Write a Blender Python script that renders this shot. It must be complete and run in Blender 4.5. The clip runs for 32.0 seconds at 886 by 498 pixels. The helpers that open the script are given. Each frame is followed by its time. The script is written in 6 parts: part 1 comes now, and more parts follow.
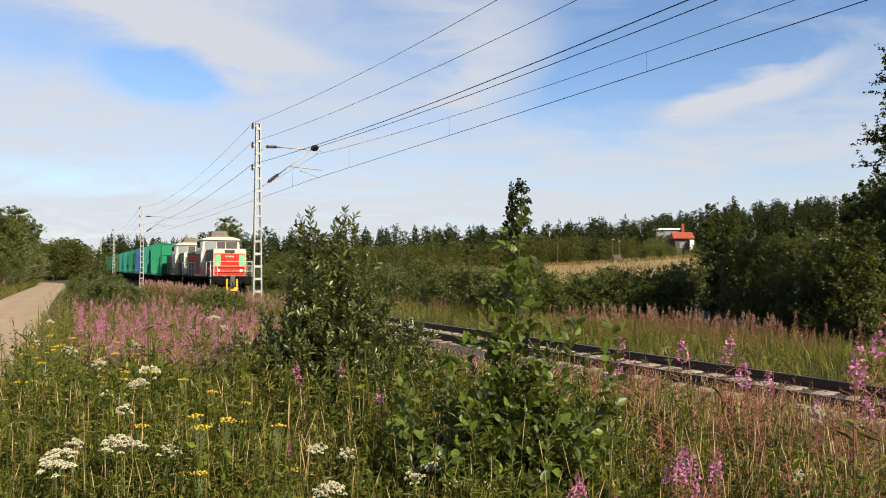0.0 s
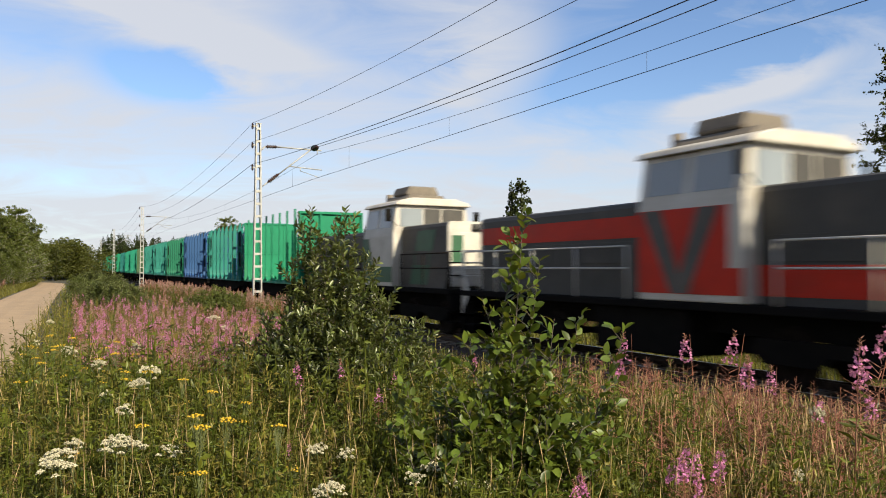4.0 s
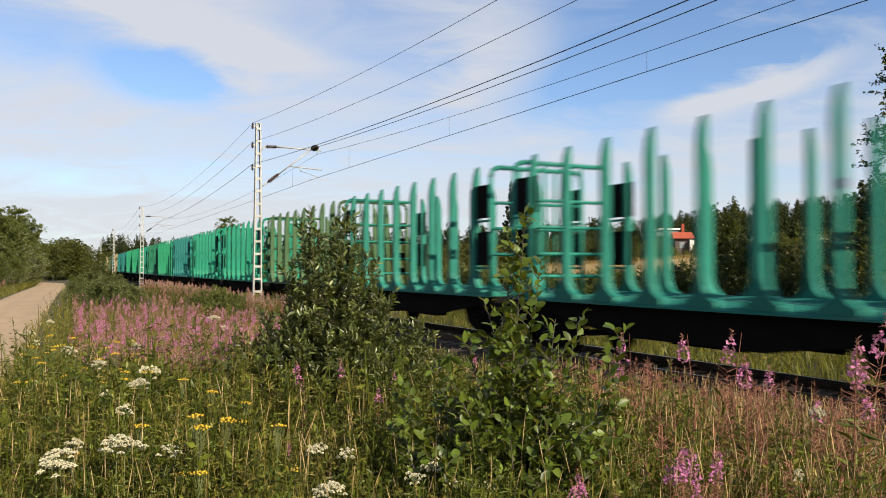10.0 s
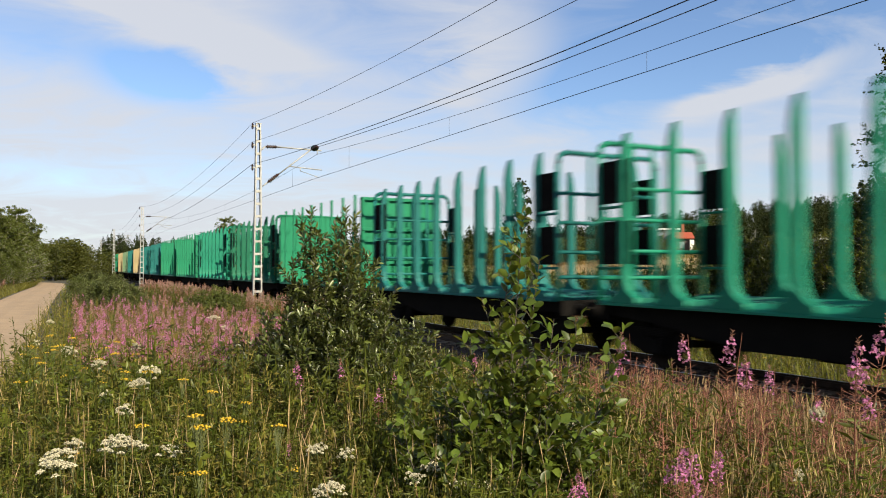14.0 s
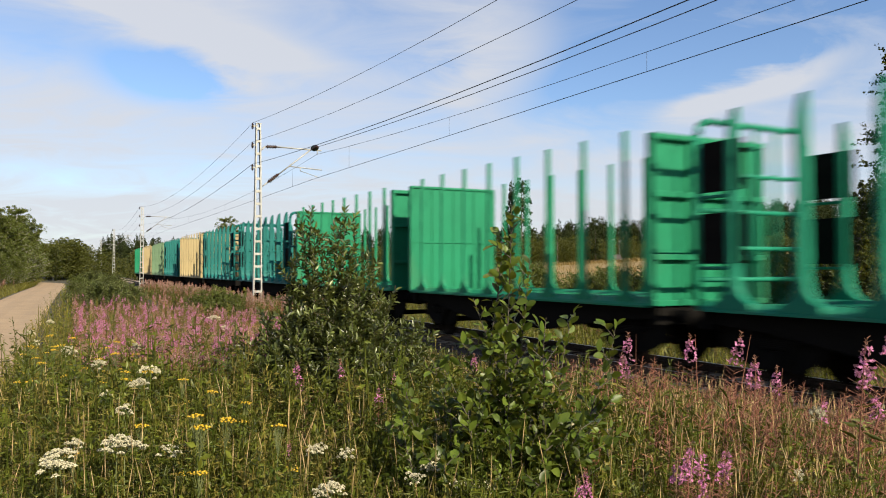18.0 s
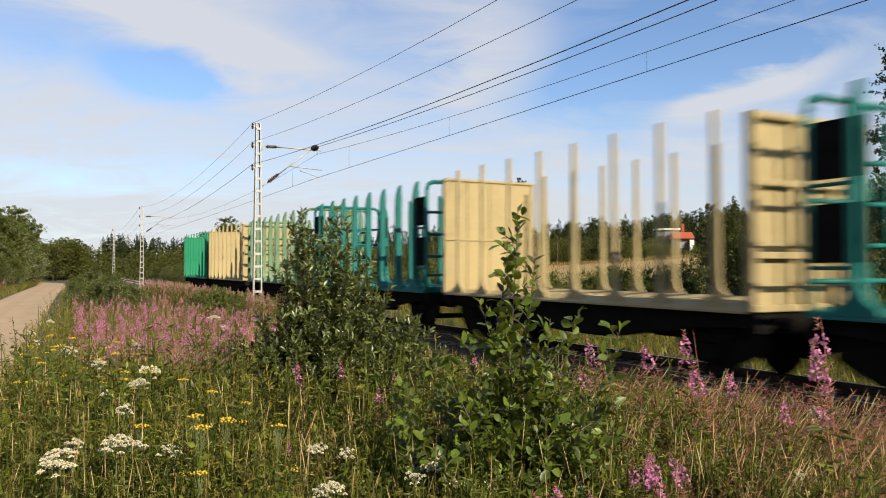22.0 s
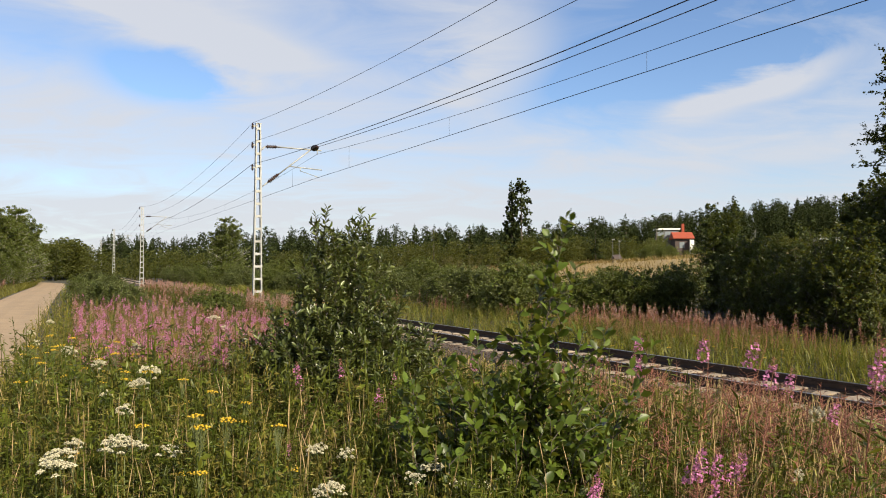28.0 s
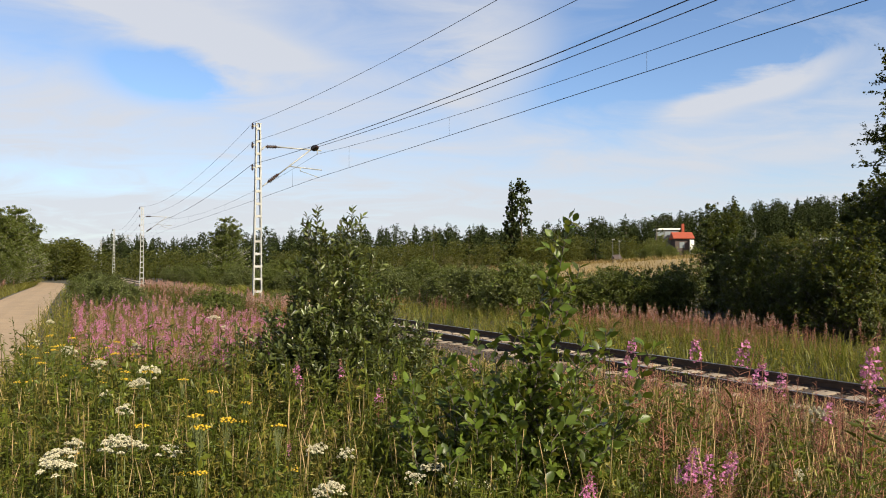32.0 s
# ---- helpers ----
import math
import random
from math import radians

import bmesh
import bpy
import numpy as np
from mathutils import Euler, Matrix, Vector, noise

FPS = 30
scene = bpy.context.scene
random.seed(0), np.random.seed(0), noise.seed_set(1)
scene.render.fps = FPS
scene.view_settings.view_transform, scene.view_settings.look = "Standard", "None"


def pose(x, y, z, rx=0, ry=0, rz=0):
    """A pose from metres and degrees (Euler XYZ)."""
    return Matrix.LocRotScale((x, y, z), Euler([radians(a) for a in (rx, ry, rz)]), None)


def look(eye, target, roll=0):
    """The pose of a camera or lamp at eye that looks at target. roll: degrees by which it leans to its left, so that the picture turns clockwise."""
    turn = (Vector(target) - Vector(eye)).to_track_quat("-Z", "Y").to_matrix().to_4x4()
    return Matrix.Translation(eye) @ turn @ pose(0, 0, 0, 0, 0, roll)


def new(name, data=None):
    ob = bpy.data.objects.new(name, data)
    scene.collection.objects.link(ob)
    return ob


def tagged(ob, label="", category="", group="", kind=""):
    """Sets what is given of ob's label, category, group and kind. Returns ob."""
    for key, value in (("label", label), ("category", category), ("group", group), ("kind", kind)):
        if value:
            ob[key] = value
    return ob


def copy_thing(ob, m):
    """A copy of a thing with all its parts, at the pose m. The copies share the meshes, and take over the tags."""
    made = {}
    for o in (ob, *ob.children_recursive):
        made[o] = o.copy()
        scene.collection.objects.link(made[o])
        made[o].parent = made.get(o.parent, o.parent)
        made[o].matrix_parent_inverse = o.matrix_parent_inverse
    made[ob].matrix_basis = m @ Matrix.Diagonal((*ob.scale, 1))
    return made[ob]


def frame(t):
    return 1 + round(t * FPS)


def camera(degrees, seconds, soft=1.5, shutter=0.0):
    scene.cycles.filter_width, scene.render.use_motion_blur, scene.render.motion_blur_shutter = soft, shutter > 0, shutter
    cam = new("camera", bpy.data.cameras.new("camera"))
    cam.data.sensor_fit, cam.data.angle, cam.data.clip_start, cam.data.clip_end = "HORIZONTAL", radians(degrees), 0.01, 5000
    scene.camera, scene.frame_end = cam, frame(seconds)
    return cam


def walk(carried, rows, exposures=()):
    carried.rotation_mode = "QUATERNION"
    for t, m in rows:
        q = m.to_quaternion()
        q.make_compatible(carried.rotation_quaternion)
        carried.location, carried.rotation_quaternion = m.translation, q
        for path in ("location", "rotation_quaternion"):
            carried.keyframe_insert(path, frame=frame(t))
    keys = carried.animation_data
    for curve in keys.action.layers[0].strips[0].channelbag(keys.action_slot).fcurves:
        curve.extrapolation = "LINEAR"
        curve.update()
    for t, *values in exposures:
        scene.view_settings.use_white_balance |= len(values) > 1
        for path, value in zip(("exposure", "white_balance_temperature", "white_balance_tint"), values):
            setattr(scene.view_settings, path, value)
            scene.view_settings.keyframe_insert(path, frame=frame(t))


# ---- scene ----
# ---- plan: camera over the origin, z = 0 at rail top, railway crossing from far left to near right ----
EYE = 1.95
cam = camera(60.28, 32.0, soft=1.0, shutter=0.75)
walk(cam, [(0.0, look((0, 0, EYE), (0, 100, EYE + 2.518))), (32.0, look((0, 0, EYE), (0, 100, EYE + 2.518)))],
     exposures=[(0.0, 0.98), (32.0, 0.98)])

TH = math.atan(712 / 1350)
CT, ST = math.cos(TH), math.sin(TH)
D = 11.4            # distance of the track's centre line from the camera
SPEED = 12.206      # of the train, m/s


def bend(s):
    """Sideways shift of the line where it leaves the straight."""
    return 0.0265 * 14 * math.log1p(math.exp((s - 50) / 14)) if s < 600 else 0.0265 * (s - 50)


def at(s, lat, z=0.0):
    """World place of a point s metres along the line, lat metres from the camera's side."""
    lat = lat + bend(s)
    return Vector((-ST * s + CT * lat, CT * s + ST * lat, z))


def slat(x, y):
    s = -ST * x + CT * y
    return s, CT * x + ST * y - bend(s)


def heading(s):
    d = at(s - 0.5, 0) - at(s + 0.5, 0)
    return math.degrees(math.atan2(d.y, d.x))


# ---- sky and sun ----
SUN_DIR = Vector((0.552, -0.619, 0.555)).normalized()     # towards the sun
world = bpy.data.worlds.new("sky")
scene.world = world
world.use_nodes = True
wn, wl = world.node_tree.nodes, world.node_tree.links
wn.clear()
w_out = wn.new("ShaderNodeOutputWorld")
w_bg = wn.new("ShaderNodeBackground")
w_sky = wn.new("ShaderNodeTexSky")
w_sky.sky_type = "NISHITA"
w_sky.sun_disc = False
w_sky.sun_elevation = math.asin(SUN_DIR.z)
w_sky.sun_rotation = math.atan2(SUN_DIR.x, SUN_DIR.y)
w_sky.air_density, w_sky.dust_density, w_sky.ozone_density = 1.0, 0.6, 2.0
w_bg.inputs["Strength"].default_value = 0.052
w_tc = wn.new("ShaderNodeTexCoord")
w_sep = wn.new("ShaderNodeSeparateXYZ")
wl.new(w_tc.outputs["Generated"], w_sep.inputs[0])


def wmath(op, a, b=None):
    n = wn.new("ShaderNodeMath")
    n.operation = op
    for i, v in enumerate((a, b)):
        if v is None:
            continue
        if isinstance(v, (int, float)):
            n.inputs[i].default_value = v
        else:
            wl.new(v, n.inputs[i])
    return n.outputs[0]


def wnoise(vec, scale, detail, rough, dist):
    n = wn.new("ShaderNodeTexNoise")
    wl.new(vec, n.inputs["Vector"])
    n.inputs["Scale"].default_value, n.inputs["Detail"].default_value = scale, detail
    n.inputs["Roughness"].default_value, n.inputs["Distortion"].default_value = rough, dist
    return n.outputs["Fac"]


zz = wmath("ADD", wmath("MAXIMUM", w_sep.outputs["Z"], 0.0), 0.16)
w_com = wn.new("ShaderNodeCombineXYZ")
wl.new(wmath("DIVIDE", w_sep.outputs["X"], zz), w_com.inputs[0])
wl.new(wmath("DIVIDE", w_sep.outputs["Y"], zz), w_com.inputs[1])
w_map = wn.new("ShaderNodeMapping")
wl.new(w_com.outputs[0], w_map.inputs["Vector"])
w_map.inputs["Rotation"].default_value = (0, 0, radians(-52))
w_map.inputs["Scale"].default_value = (0.8, 1.25, 1.0)
w_map.inputs["Location"].default_value = (2.3, 0.7, 0.0)
big = wnoise(w_map.outputs[0], 0.55, 3, 0.5, 0.3)
fine = wnoise(w_map.outputs[0], 2.2, 10, 0.6, 1.1)


# broad clear places in the thin cloud ahead: bearing, rise, half width, half height, tilt, depth
ahead = wmath("MAXIMUM", w_sep.outputs["Y"], 0.05)
w_uv = wn.new("ShaderNodeCombineXYZ")
wl.new(wmath("ADD", wmath("DIVIDE", w_sep.outputs["X"], ahead), wmath("MULTIPLY", wmath("SUBTRACT", fine, 0.5), 0.12)), w_uv.inputs[0])
wl.new(wmath("ADD", wmath("DIVIDE", w_sep.outputs["Z"], ahead), wmath("MULTIPLY", wmath("SUBTRACT", big, 0.5), 0.10)), w_uv.inputs[1])
cover = wmath("ADD", wmath("MULTIPLY", wmath("SUBTRACT", fine, 0.5), 1.25), wmath("ADD", wmath("MULTIPLY", wmath("SUBTRACT", big, 0.5), 0.5), 0.72))
for u, v, ru, rv, tilt, deep in ((-0.375, 0.265, 0.110, 0.048, -16, 1.0), (0.36, 0.33, 0.42, 0.16, 6, 0.68), (0.24, 0.245, 0.20, 0.07, 12, 0.42), (-0.11, 0.325, 0.13, 0.06, -12, 0.42), (-0.57, 0.335, 0.14, 0.06, -8, 0.45), (-0.42, 0.125, 0.28, 0.030, 0, 0.30),
                                 (0.47, 0.125, 0.16, 0.030, 8, 0.35), (0.10, 0.125, 0.20, 0.025, -4, 0.15), (0.42, 0.232, 0.14, 0.022, 20, -0.75), (0.07, 0.27, 0.075, 0.11, -28, -0.42), (-0.30, 0.315, 0.22, 0.035, -14, -0.35), (0.36, 0.165, 0.24, 0.03, 6, -0.1),
                                 (-0.409, 0.098, 0.020, 0.007, 0, -0.6), (-0.37, 0.068, 0.014, 0.006, 0, -0.5)):
    m = wn.new("ShaderNodeMapping")
    m.vector_type = "TEXTURE"
    m.inputs["Location"].default_value = (u, v, 0)
    m.inputs["Rotation"].default_value = (0, 0, radians(tilt))
    m.inputs["Scale"].default_value = (ru, rv, 1)
    wl.new(w_uv.outputs[0], m.inputs["Vector"])
    ln = wn.new("ShaderNodeVectorMath")
    ln.operation = "LENGTH"
    wl.new(m.outputs[0], ln.inputs[0])
    fall = wn.new("ShaderNodeMapRange")
    fall.interpolation_type = "SMOOTHSTEP"
    wl.new(ln.outputs["Value"], fall.inputs[0])
    fall.inputs[1].default_value, fall.inputs[2].default_value = 0.25, 1.35
    fall.inputs[3].default_value, fall.inputs[4].default_value = deep, 0.0
    cover = wmath("SUBTRACT", cover, fall.outputs[0])
thin = wn.new("ShaderNodeMapRange")
thin.interpolation_type = "SMOOTHSTEP"
wl.new(w_sep.outputs["Z"], thin.inputs[0])
thin.inputs[1].default_value, thin.inputs[2].default_value, thin.inputs[3].default_value, thin.inputs[4].default_value = 0.36, 0.75, 0.0, 0.75
cover = wmath("SUBTRACT", cover, thin.outputs[0])      # clear towards the zenith
low = wmath("MULTIPLY", wmath("SUBTRACT", 0.16, w_sep.outputs["Z"]), 1.5)
cover = wmath("MINIMUM", wmath("MAXIMUM", wmath("ADD", cover, wmath("MAXIMUM", low, 0.0)), 0.0), 0.90)
w_mix = wn.new("ShaderNodeMix")
w_mix.data_type = "RGBA"
wl.new(cover, w_mix.inputs["Factor"])
w_tint = wn.new("ShaderNodeMix")
w_tint.data_type, w_tint.blend_type = "RGBA", "MULTIPLY"
w_tint.inputs["Factor"].default_value = 1.0
wl.new(w_sky.outputs[0], [i for i in w_tint.inputs if i.name == "A" and i.type == "RGBA"][0])
[i for i in w_tint.inputs if i.name == "B" and i.type == "RGBA"][0].default_value = (1.32, 1.42, 1.6, 1)
wl.new([o for o in w_tint.outputs if o.type == "RGBA"][0], [i for i in w_mix.inputs if i.name == "A" and i.type == "RGBA"][0])
[i for i in w_mix.inputs if i.name == "B" and i.type == "RGBA"][0].default_value = (6.85, 7.0, 7.45, 1)
wl.new([o for o in w_mix.outputs if o.type == "RGBA"][0], w_bg.inputs["Color"])
wl.new(w_bg.outputs[0], w_out.inputs[0])

sun = new("sun", bpy.data.lights.new("sun", "SUN"))
sun.data.energy, sun.data.angle, sun.data.color = 5.0, radians(0.6), (1.0, 0.88, 0.66)
sun.matrix_world = look(SUN_DIR * 300, (0, 0, 0))
scene.view_settings.exposure = 0.98
# ---- materials ----
MATS = {}


def material(name, colour, rough=0.7, metal=0.0, colour2=None, scale=6.0, fine=60.0, bump=0.15, spread=0.0, island=0.0,
             translucent=0.0, stain=None, stain_amt=0.35, stretch=(1, 1, 1), spec=0.5, bump_dist=0.01):
    """Two scales of noise between colour and colour2, an optional stain colour, fine relief, and change from piece to piece."""
    if name in MATS:
        return MATS[name]
    m = bpy.data.materials.new(name)
    m.use_nodes = True
    nt = m.node_tree
    n, l = nt.nodes, nt.links
    b = n["Principled BSDF"]
    b.inputs["Roughness"].default_value, b.inputs["Metallic"].default_value = rough, metal
    b.inputs["Specular IOR Level"].default_value = spec
    c2 = colour2 or tuple(min(1, c * 0.72) for c in colour)
    tc = n.new("ShaderNodeTexCoord")
    mp = n.new("ShaderNodeMapping")
    mp.inputs["Scale"].default_value = stretch
    l.new(tc.outputs["Object"], mp.inputs["Vector"])

    def tex(s, d):
        t = n.new("ShaderNodeTexNoise")
        l.new(mp.outputs[0], t.inputs["Vector"])
        t.inputs["Scale"].default_value, t.inputs["Detail"].default_value = s, d
        return t.outputs["Fac"]

    def mix(fac, a, bb, blend="MIX"):
        x = n.new("ShaderNodeMix")
        x.data_type, x.blend_type = "RGBA", blend
        for key, v in (("Factor", fac), ("A", a), ("B", bb)):
            sock = x.inputs[key] if key == "Factor" else [i for i in x.inputs if i.name == key and i.type == "RGBA"][0]
            if isinstance(v, (int, float)):
                sock.default_value = v
            elif isinstance(v, tuple):
                sock.default_value = (*v, 1)
            else:
                l.new(v, sock)
        return [o for o in x.outputs if o.type == "RGBA"][0]

    def ramp(v, lo, hi):
        r = n.new("ShaderNodeMapRange")
        l.new(v, r.inputs[0])
        r.inputs[1].default_value, r.inputs[2].default_value = lo, hi
        return r.outputs[0]

    big, small = tex(scale, 4), tex(fine, 3)
    col = mix(ramp(big, 0.35, 0.65), colour, c2)
    col = mix(0.35, col, mix(ramp(small, 0.3, 0.7), tuple(min(1, c * 1.15) for c in colour), c2))
    if stain:
        col = mix(ramp(tex(scale * 0.6, 6), 0.55, 0.75), col, mix(stain_amt, col, stain))
    if spread or island:
        src = n.new("ShaderNodeObjectInfo").outputs["Random"] if spread else n.new("ShaderNodeNewGeometry").outputs["Random Per Island"]
        h = n.new("ShaderNodeHueSaturation")
        amt = spread or island
        l.new(ramp(src, 0, 1), h.inputs["Value"])
        h.inputs["Value"].links[0].from_node.inputs[3].default_value = 1 - amt
        h.inputs["Value"].links[0].from_node.inputs[4].default_value = 1 + amt
        l.new(col, h.inputs["Color"])
        col = h.outputs[0]
    l.new(col, b.inputs["Base Color"])
    if bump:
        bp = n.new("ShaderNodeBump")
        bp.inputs["Strength"].default_value, bp.inputs["Distance"].default_value = bump, bump_dist
        l.new(small, bp.inputs["Height"])
        l.new(bp.outputs[0], b.inputs["Normal"])
    if translucent:
        tr = n.new("ShaderNodeBsdfTranslucent")
        l.new(mix(0.5, col, (0.42, 0.42, 0.04), "MIX"), tr.inputs["Color"])
        ms = n.new("ShaderNodeMixShader")
        ms.inputs[0].default_value = translucent
        l.new(b.outputs[0], ms.inputs[1])
        l.new(tr.outputs[0], ms.inputs[2])
        l.new(ms.outputs[0], n["Material Output"].inputs[0])
    MATS[name] = m
    return m


def paint(name, colour, worn=(0.16, 0.10, 0.06)):
    return material(name, colour, rough=0.62, colour2=tuple(c * 0.8 for c in colour), scale=1.3, fine=25, bump=0.05,
                    stain=worn, stain_amt=0.14, spec=0.2, stretch=(1, 1, 0.5))


GREEN = paint("bright green wagon paint", (0.007, 0.164, 0.080))
EMERALD = paint("emerald wagon paint", (0.007, 0.164, 0.098))
TEAL = paint("teal wagon paint", (0.014, 0.143, 0.111))
DTEAL = paint("dark teal wagon paint", (0.007, 0.111, 0.101))
DGREEN = paint("deep green wagon paint", (0.006, 0.105, 0.056))
BLUE = paint("blue wagon paint", (0.017, 0.060, 0.153))
OLIVE = paint("olive wagon paint", (0.046, 0.094, 0.042))
SAGE = paint("sage green wagon paint", (0.105, 0.174, 0.098))
TAN = paint("tan wagon paint", (0.295, 0.236, 0.122))
# Darker than real black steel: the shade beneath the vehicles is in its colour.
BLACKSTEEL = material("shade-deepened black steel", (0.005, 0.005, 0.005), rough=0.95, colour2=(0.010, 0.009, 0.008), scale=4, bump=0.1, spec=0.04)
WHEELSTEEL = material("brake-dust brown steel", (0.016, 0.012, 0.010), rough=0.9, metal=0.1, scale=5, spec=0.08)
RAILSTEEL = material("rusty rail steel", (0.06, 0.038, 0.026), rough=0.65, metal=0.4, scale=8, fine=80)
RAILTOP = material("polished rail head", (0.35, 0.34, 0.33), rough=0.3, metal=1.0, scale=8)
CONCRETE = material("weathered sleeper concrete", (0.288, 0.232, 0.176), rough=0.95, colour2=(0.176, 0.136, 0.096), scale=5, fine=90, bump=0.3, spread=0.2)
BALLAST = material("granite ballast", (0.098, 0.066, 0.048), rough=0.95, colour2=(0.046, 0.031, 0.023), scale=10, fine=50, bump=0.4, island=0.35)
BALLASTBED = material("ballast bed", (0.074, 0.050, 0.036), rough=0.95, colour2=(0.034, 0.024, 0.018), scale=14, fine=45, bump=0.9, bump_dist=0.05)
# Soil colour lowered so gaps in the growth read as deep shade.
SOIL = material("meadow soil and moss", (0.024, 0.024, 0.009), rough=0.95, colour2=(0.044, 0.034, 0.016), scale=0.35, fine=9, bump=0.5, bump_dist=0.05)
DRYSOIL = material("dry straw ground", (0.230, 0.155, 0.058), rough=0.95, colour2=(0.150, 0.115, 0.042), scale=0.12, fine=5, bump=0.5, bump_dist=0.05)
WOODSOIL = material("forest floor", (0.040, 0.048, 0.020), rough=0.95, colour2=(0.064, 0.056, 0.032), scale=0.2, fine=5, bump=0.4)
GRAVEL = material("pale gravel road", (0.288, 0.208, 0.128), rough=0.95, colour2=(0.216, 0.152, 0.092), scale=0.8, fine=40, bump=0.5, bump_dist=0.02, stain=(0.200, 0.160, 0.112))
GALV = material("galvanised steel", (0.33, 0.33, 0.315), rough=0.6, metal=0.2, colour2=(0.24, 0.24, 0.225), scale=5, fine=40, bump=0.05)
WIRE = material("dull copper wire", (0.05, 0.045, 0.04), rough=0.5, metal=0.6, bump=0)
INSUL = material("brown porcelain", (0.035, 0.018, 0.012), rough=0.25, bump=0)
BARK = material("grey-brown bark", (0.11, 0.09, 0.07), rough=0.9, colour2=(0.05, 0.04, 0.03), scale=5, fine=40, bump=0.6)
BIRCHBARK = material("birch bark", (0.55, 0.53, 0.48), rough=0.8, colour2=(0.12, 0.10, 0.09), scale=4, fine=20, bump=0.3, stretch=(1, 1, 4))
CREAM = material("cream loco paint", (0.47, 0.45, 0.40), rough=0.5, colour2=(0.36, 0.33, 0.28), scale=2, fine=20, bump=0.05, stain=(0.160, 0.128, 0.096), spec=0.4)
RED = material("red loco paint", (0.46, 0.020, 0.006), rough=0.5, colour2=(0.320, 0.018, 0.008), scale=2, fine=20, bump=0.04, stain=(0.096, 0.040, 0.024), spec=0.2)
GREYP = material("dark grey loco paint", (0.036, 0.034, 0.030), rough=0.6, colour2=(0.022, 0.021, 0.018), scale=2, fine=20, bump=0.05, stain=(0.112, 0.088, 0.064))
LIGHTGREY = material("light grey loco paint", (0.068, 0.066, 0.060), rough=0.6, colour2=(0.044, 0.042, 0.038), scale=2, fine=20, bump=0.05, stain=(0.112, 0.088, 0.064))
MINT = material("mint green marker paint", (0.128, 0.440, 0.200), rough=0.5, scale=3, bump=0.03)
FOREST_G = material("dark green loco paint", (0.012, 0.080, 0.032), rough=0.5, scale=3, bump=0.03)
YELLOW = material("yellow safety paint", (0.600, 0.376, 0.016), rough=0.5, scale=4, bump=0.04, stain=(0.080, 0.056, 0.032))
RAILGREY = material("pale handrail paint", (0.496, 0.480, 0.448), rough=0.5, scale=4, bump=0.03)
ROOFGREY = material("sooty cab roof", (0.160, 0.136, 0.104), rough=0.8, colour2=(0.080, 0.068, 0.056), scale=3, bump=0.1)


def glass(name, tint):
    m = bpy.data.materials.new(name)
    m.use_nodes = True
    b = m.node_tree.nodes["Principled BSDF"]
    b.inputs["Base Color"].default_value = (*tint, 1)
    b.inputs["Roughness"].default_value = 0.05
    b.inputs["Specular IOR Level"].default_value = 0.9
    b.inputs["Transmission Weight"].default_value = 0.15
    b.inputs["IOR"].default_value = 1.45
    return m


# Pale base colour stands in for sky reflected in the panes.
GLASS = glass("window glass, painted sheen", (0.22, 0.25, 0.27))


def glow(name, colour, power):
    m = bpy.data.materials.new(name)
    m.use_nodes = True
    b = m.node_tree.nodes["Principled BSDF"]
    b.inputs["Emission Color"].default_value = (*colour, 1)
    b.inputs["Emission Strength"].default_value = power
    return m


HEADLIGHT = glow("lit headlamp lens", (1.0, 0.93, 0.78), 1.2)

# ---- mesh helpers ----


def box(bm, x0, x1, y0, y1, z0, z1, bevel=0.0):
    vs = [bm.verts.new((x, y, z)) for x in (x0, x1) for y in (y0, y1) for z in (z0, z1)]
    fs = [bm.faces.new([vs[i] for i in q]) for q in ((0, 1, 3, 2), (4, 6, 7, 5), (0, 4, 5, 1), (2, 3, 7, 6), (0, 2, 6, 4), (1, 5, 7, 3))]
    if bevel:
        es = {e for f in fs for e in f.edges}
        bmesh.ops.bevel(bm, geom=list(es), offset=bevel, segments=2, affect="EDGES", profile=0.5)
    return bm


def prism(bm, pts, a0, a1, axis="y", bevel=0.0):
    """A flat outline, drawn in the two other axes, pushed from a0 to a1 along axis."""
    def put(u, v, a):
        return {"y": (u, a, v), "x": (a, u, v), "z": (u, v, a)}[axis]
    lo = [bm.verts.new(put(u, v, a0)) for u, v in pts]
    hi = [bm.verts.new(put(u, v, a1)) for u, v in pts]
    fs = [bm.faces.new(lo[::-1]), bm.faces.new(hi)]
    k = len(pts)
    fs += [bm.faces.new((lo[i], lo[(i + 1) % k], hi[(i + 1) % k], hi[i])) for i in range(k)]
    bmesh.ops.recalc_face_normals(bm, faces=fs)
    if bevel:
        bmesh.ops.bevel(bm, geom=list({e for f in fs for e in f.edges}), offset=bevel, segments=2, affect="EDGES", profile=0.5)
    return bm


def rod(bm, p, q, r, r2=None, seg=8, caps=True):
    p, q = Vector(p), Vector(q)
    d = q - p
    if d.length < 1e-6:
        return bm
    a = d.orthogonal().normalized()
    b = d.normalized().cross(a)
    r2 = r if r2 is None else r2
    rings = []
    for c, rr in ((p, r), (q, r2)):
        rings.append([bm.verts.new(c + (a * math.cos(t) + b * math.sin(t)) * rr) for t in (2 * math.pi * i / seg for i in range(seg))])
    for i in range(seg):
        f = bm.faces.new((rings[0][i], rings[0][(i + 1) % seg], rings[1][(i + 1) % seg], rings[1][i]))
        f.smooth = True
    if caps:
        bm.faces.new(rings[0][::-1])
        bm.faces.new(rings[1])
    return bm


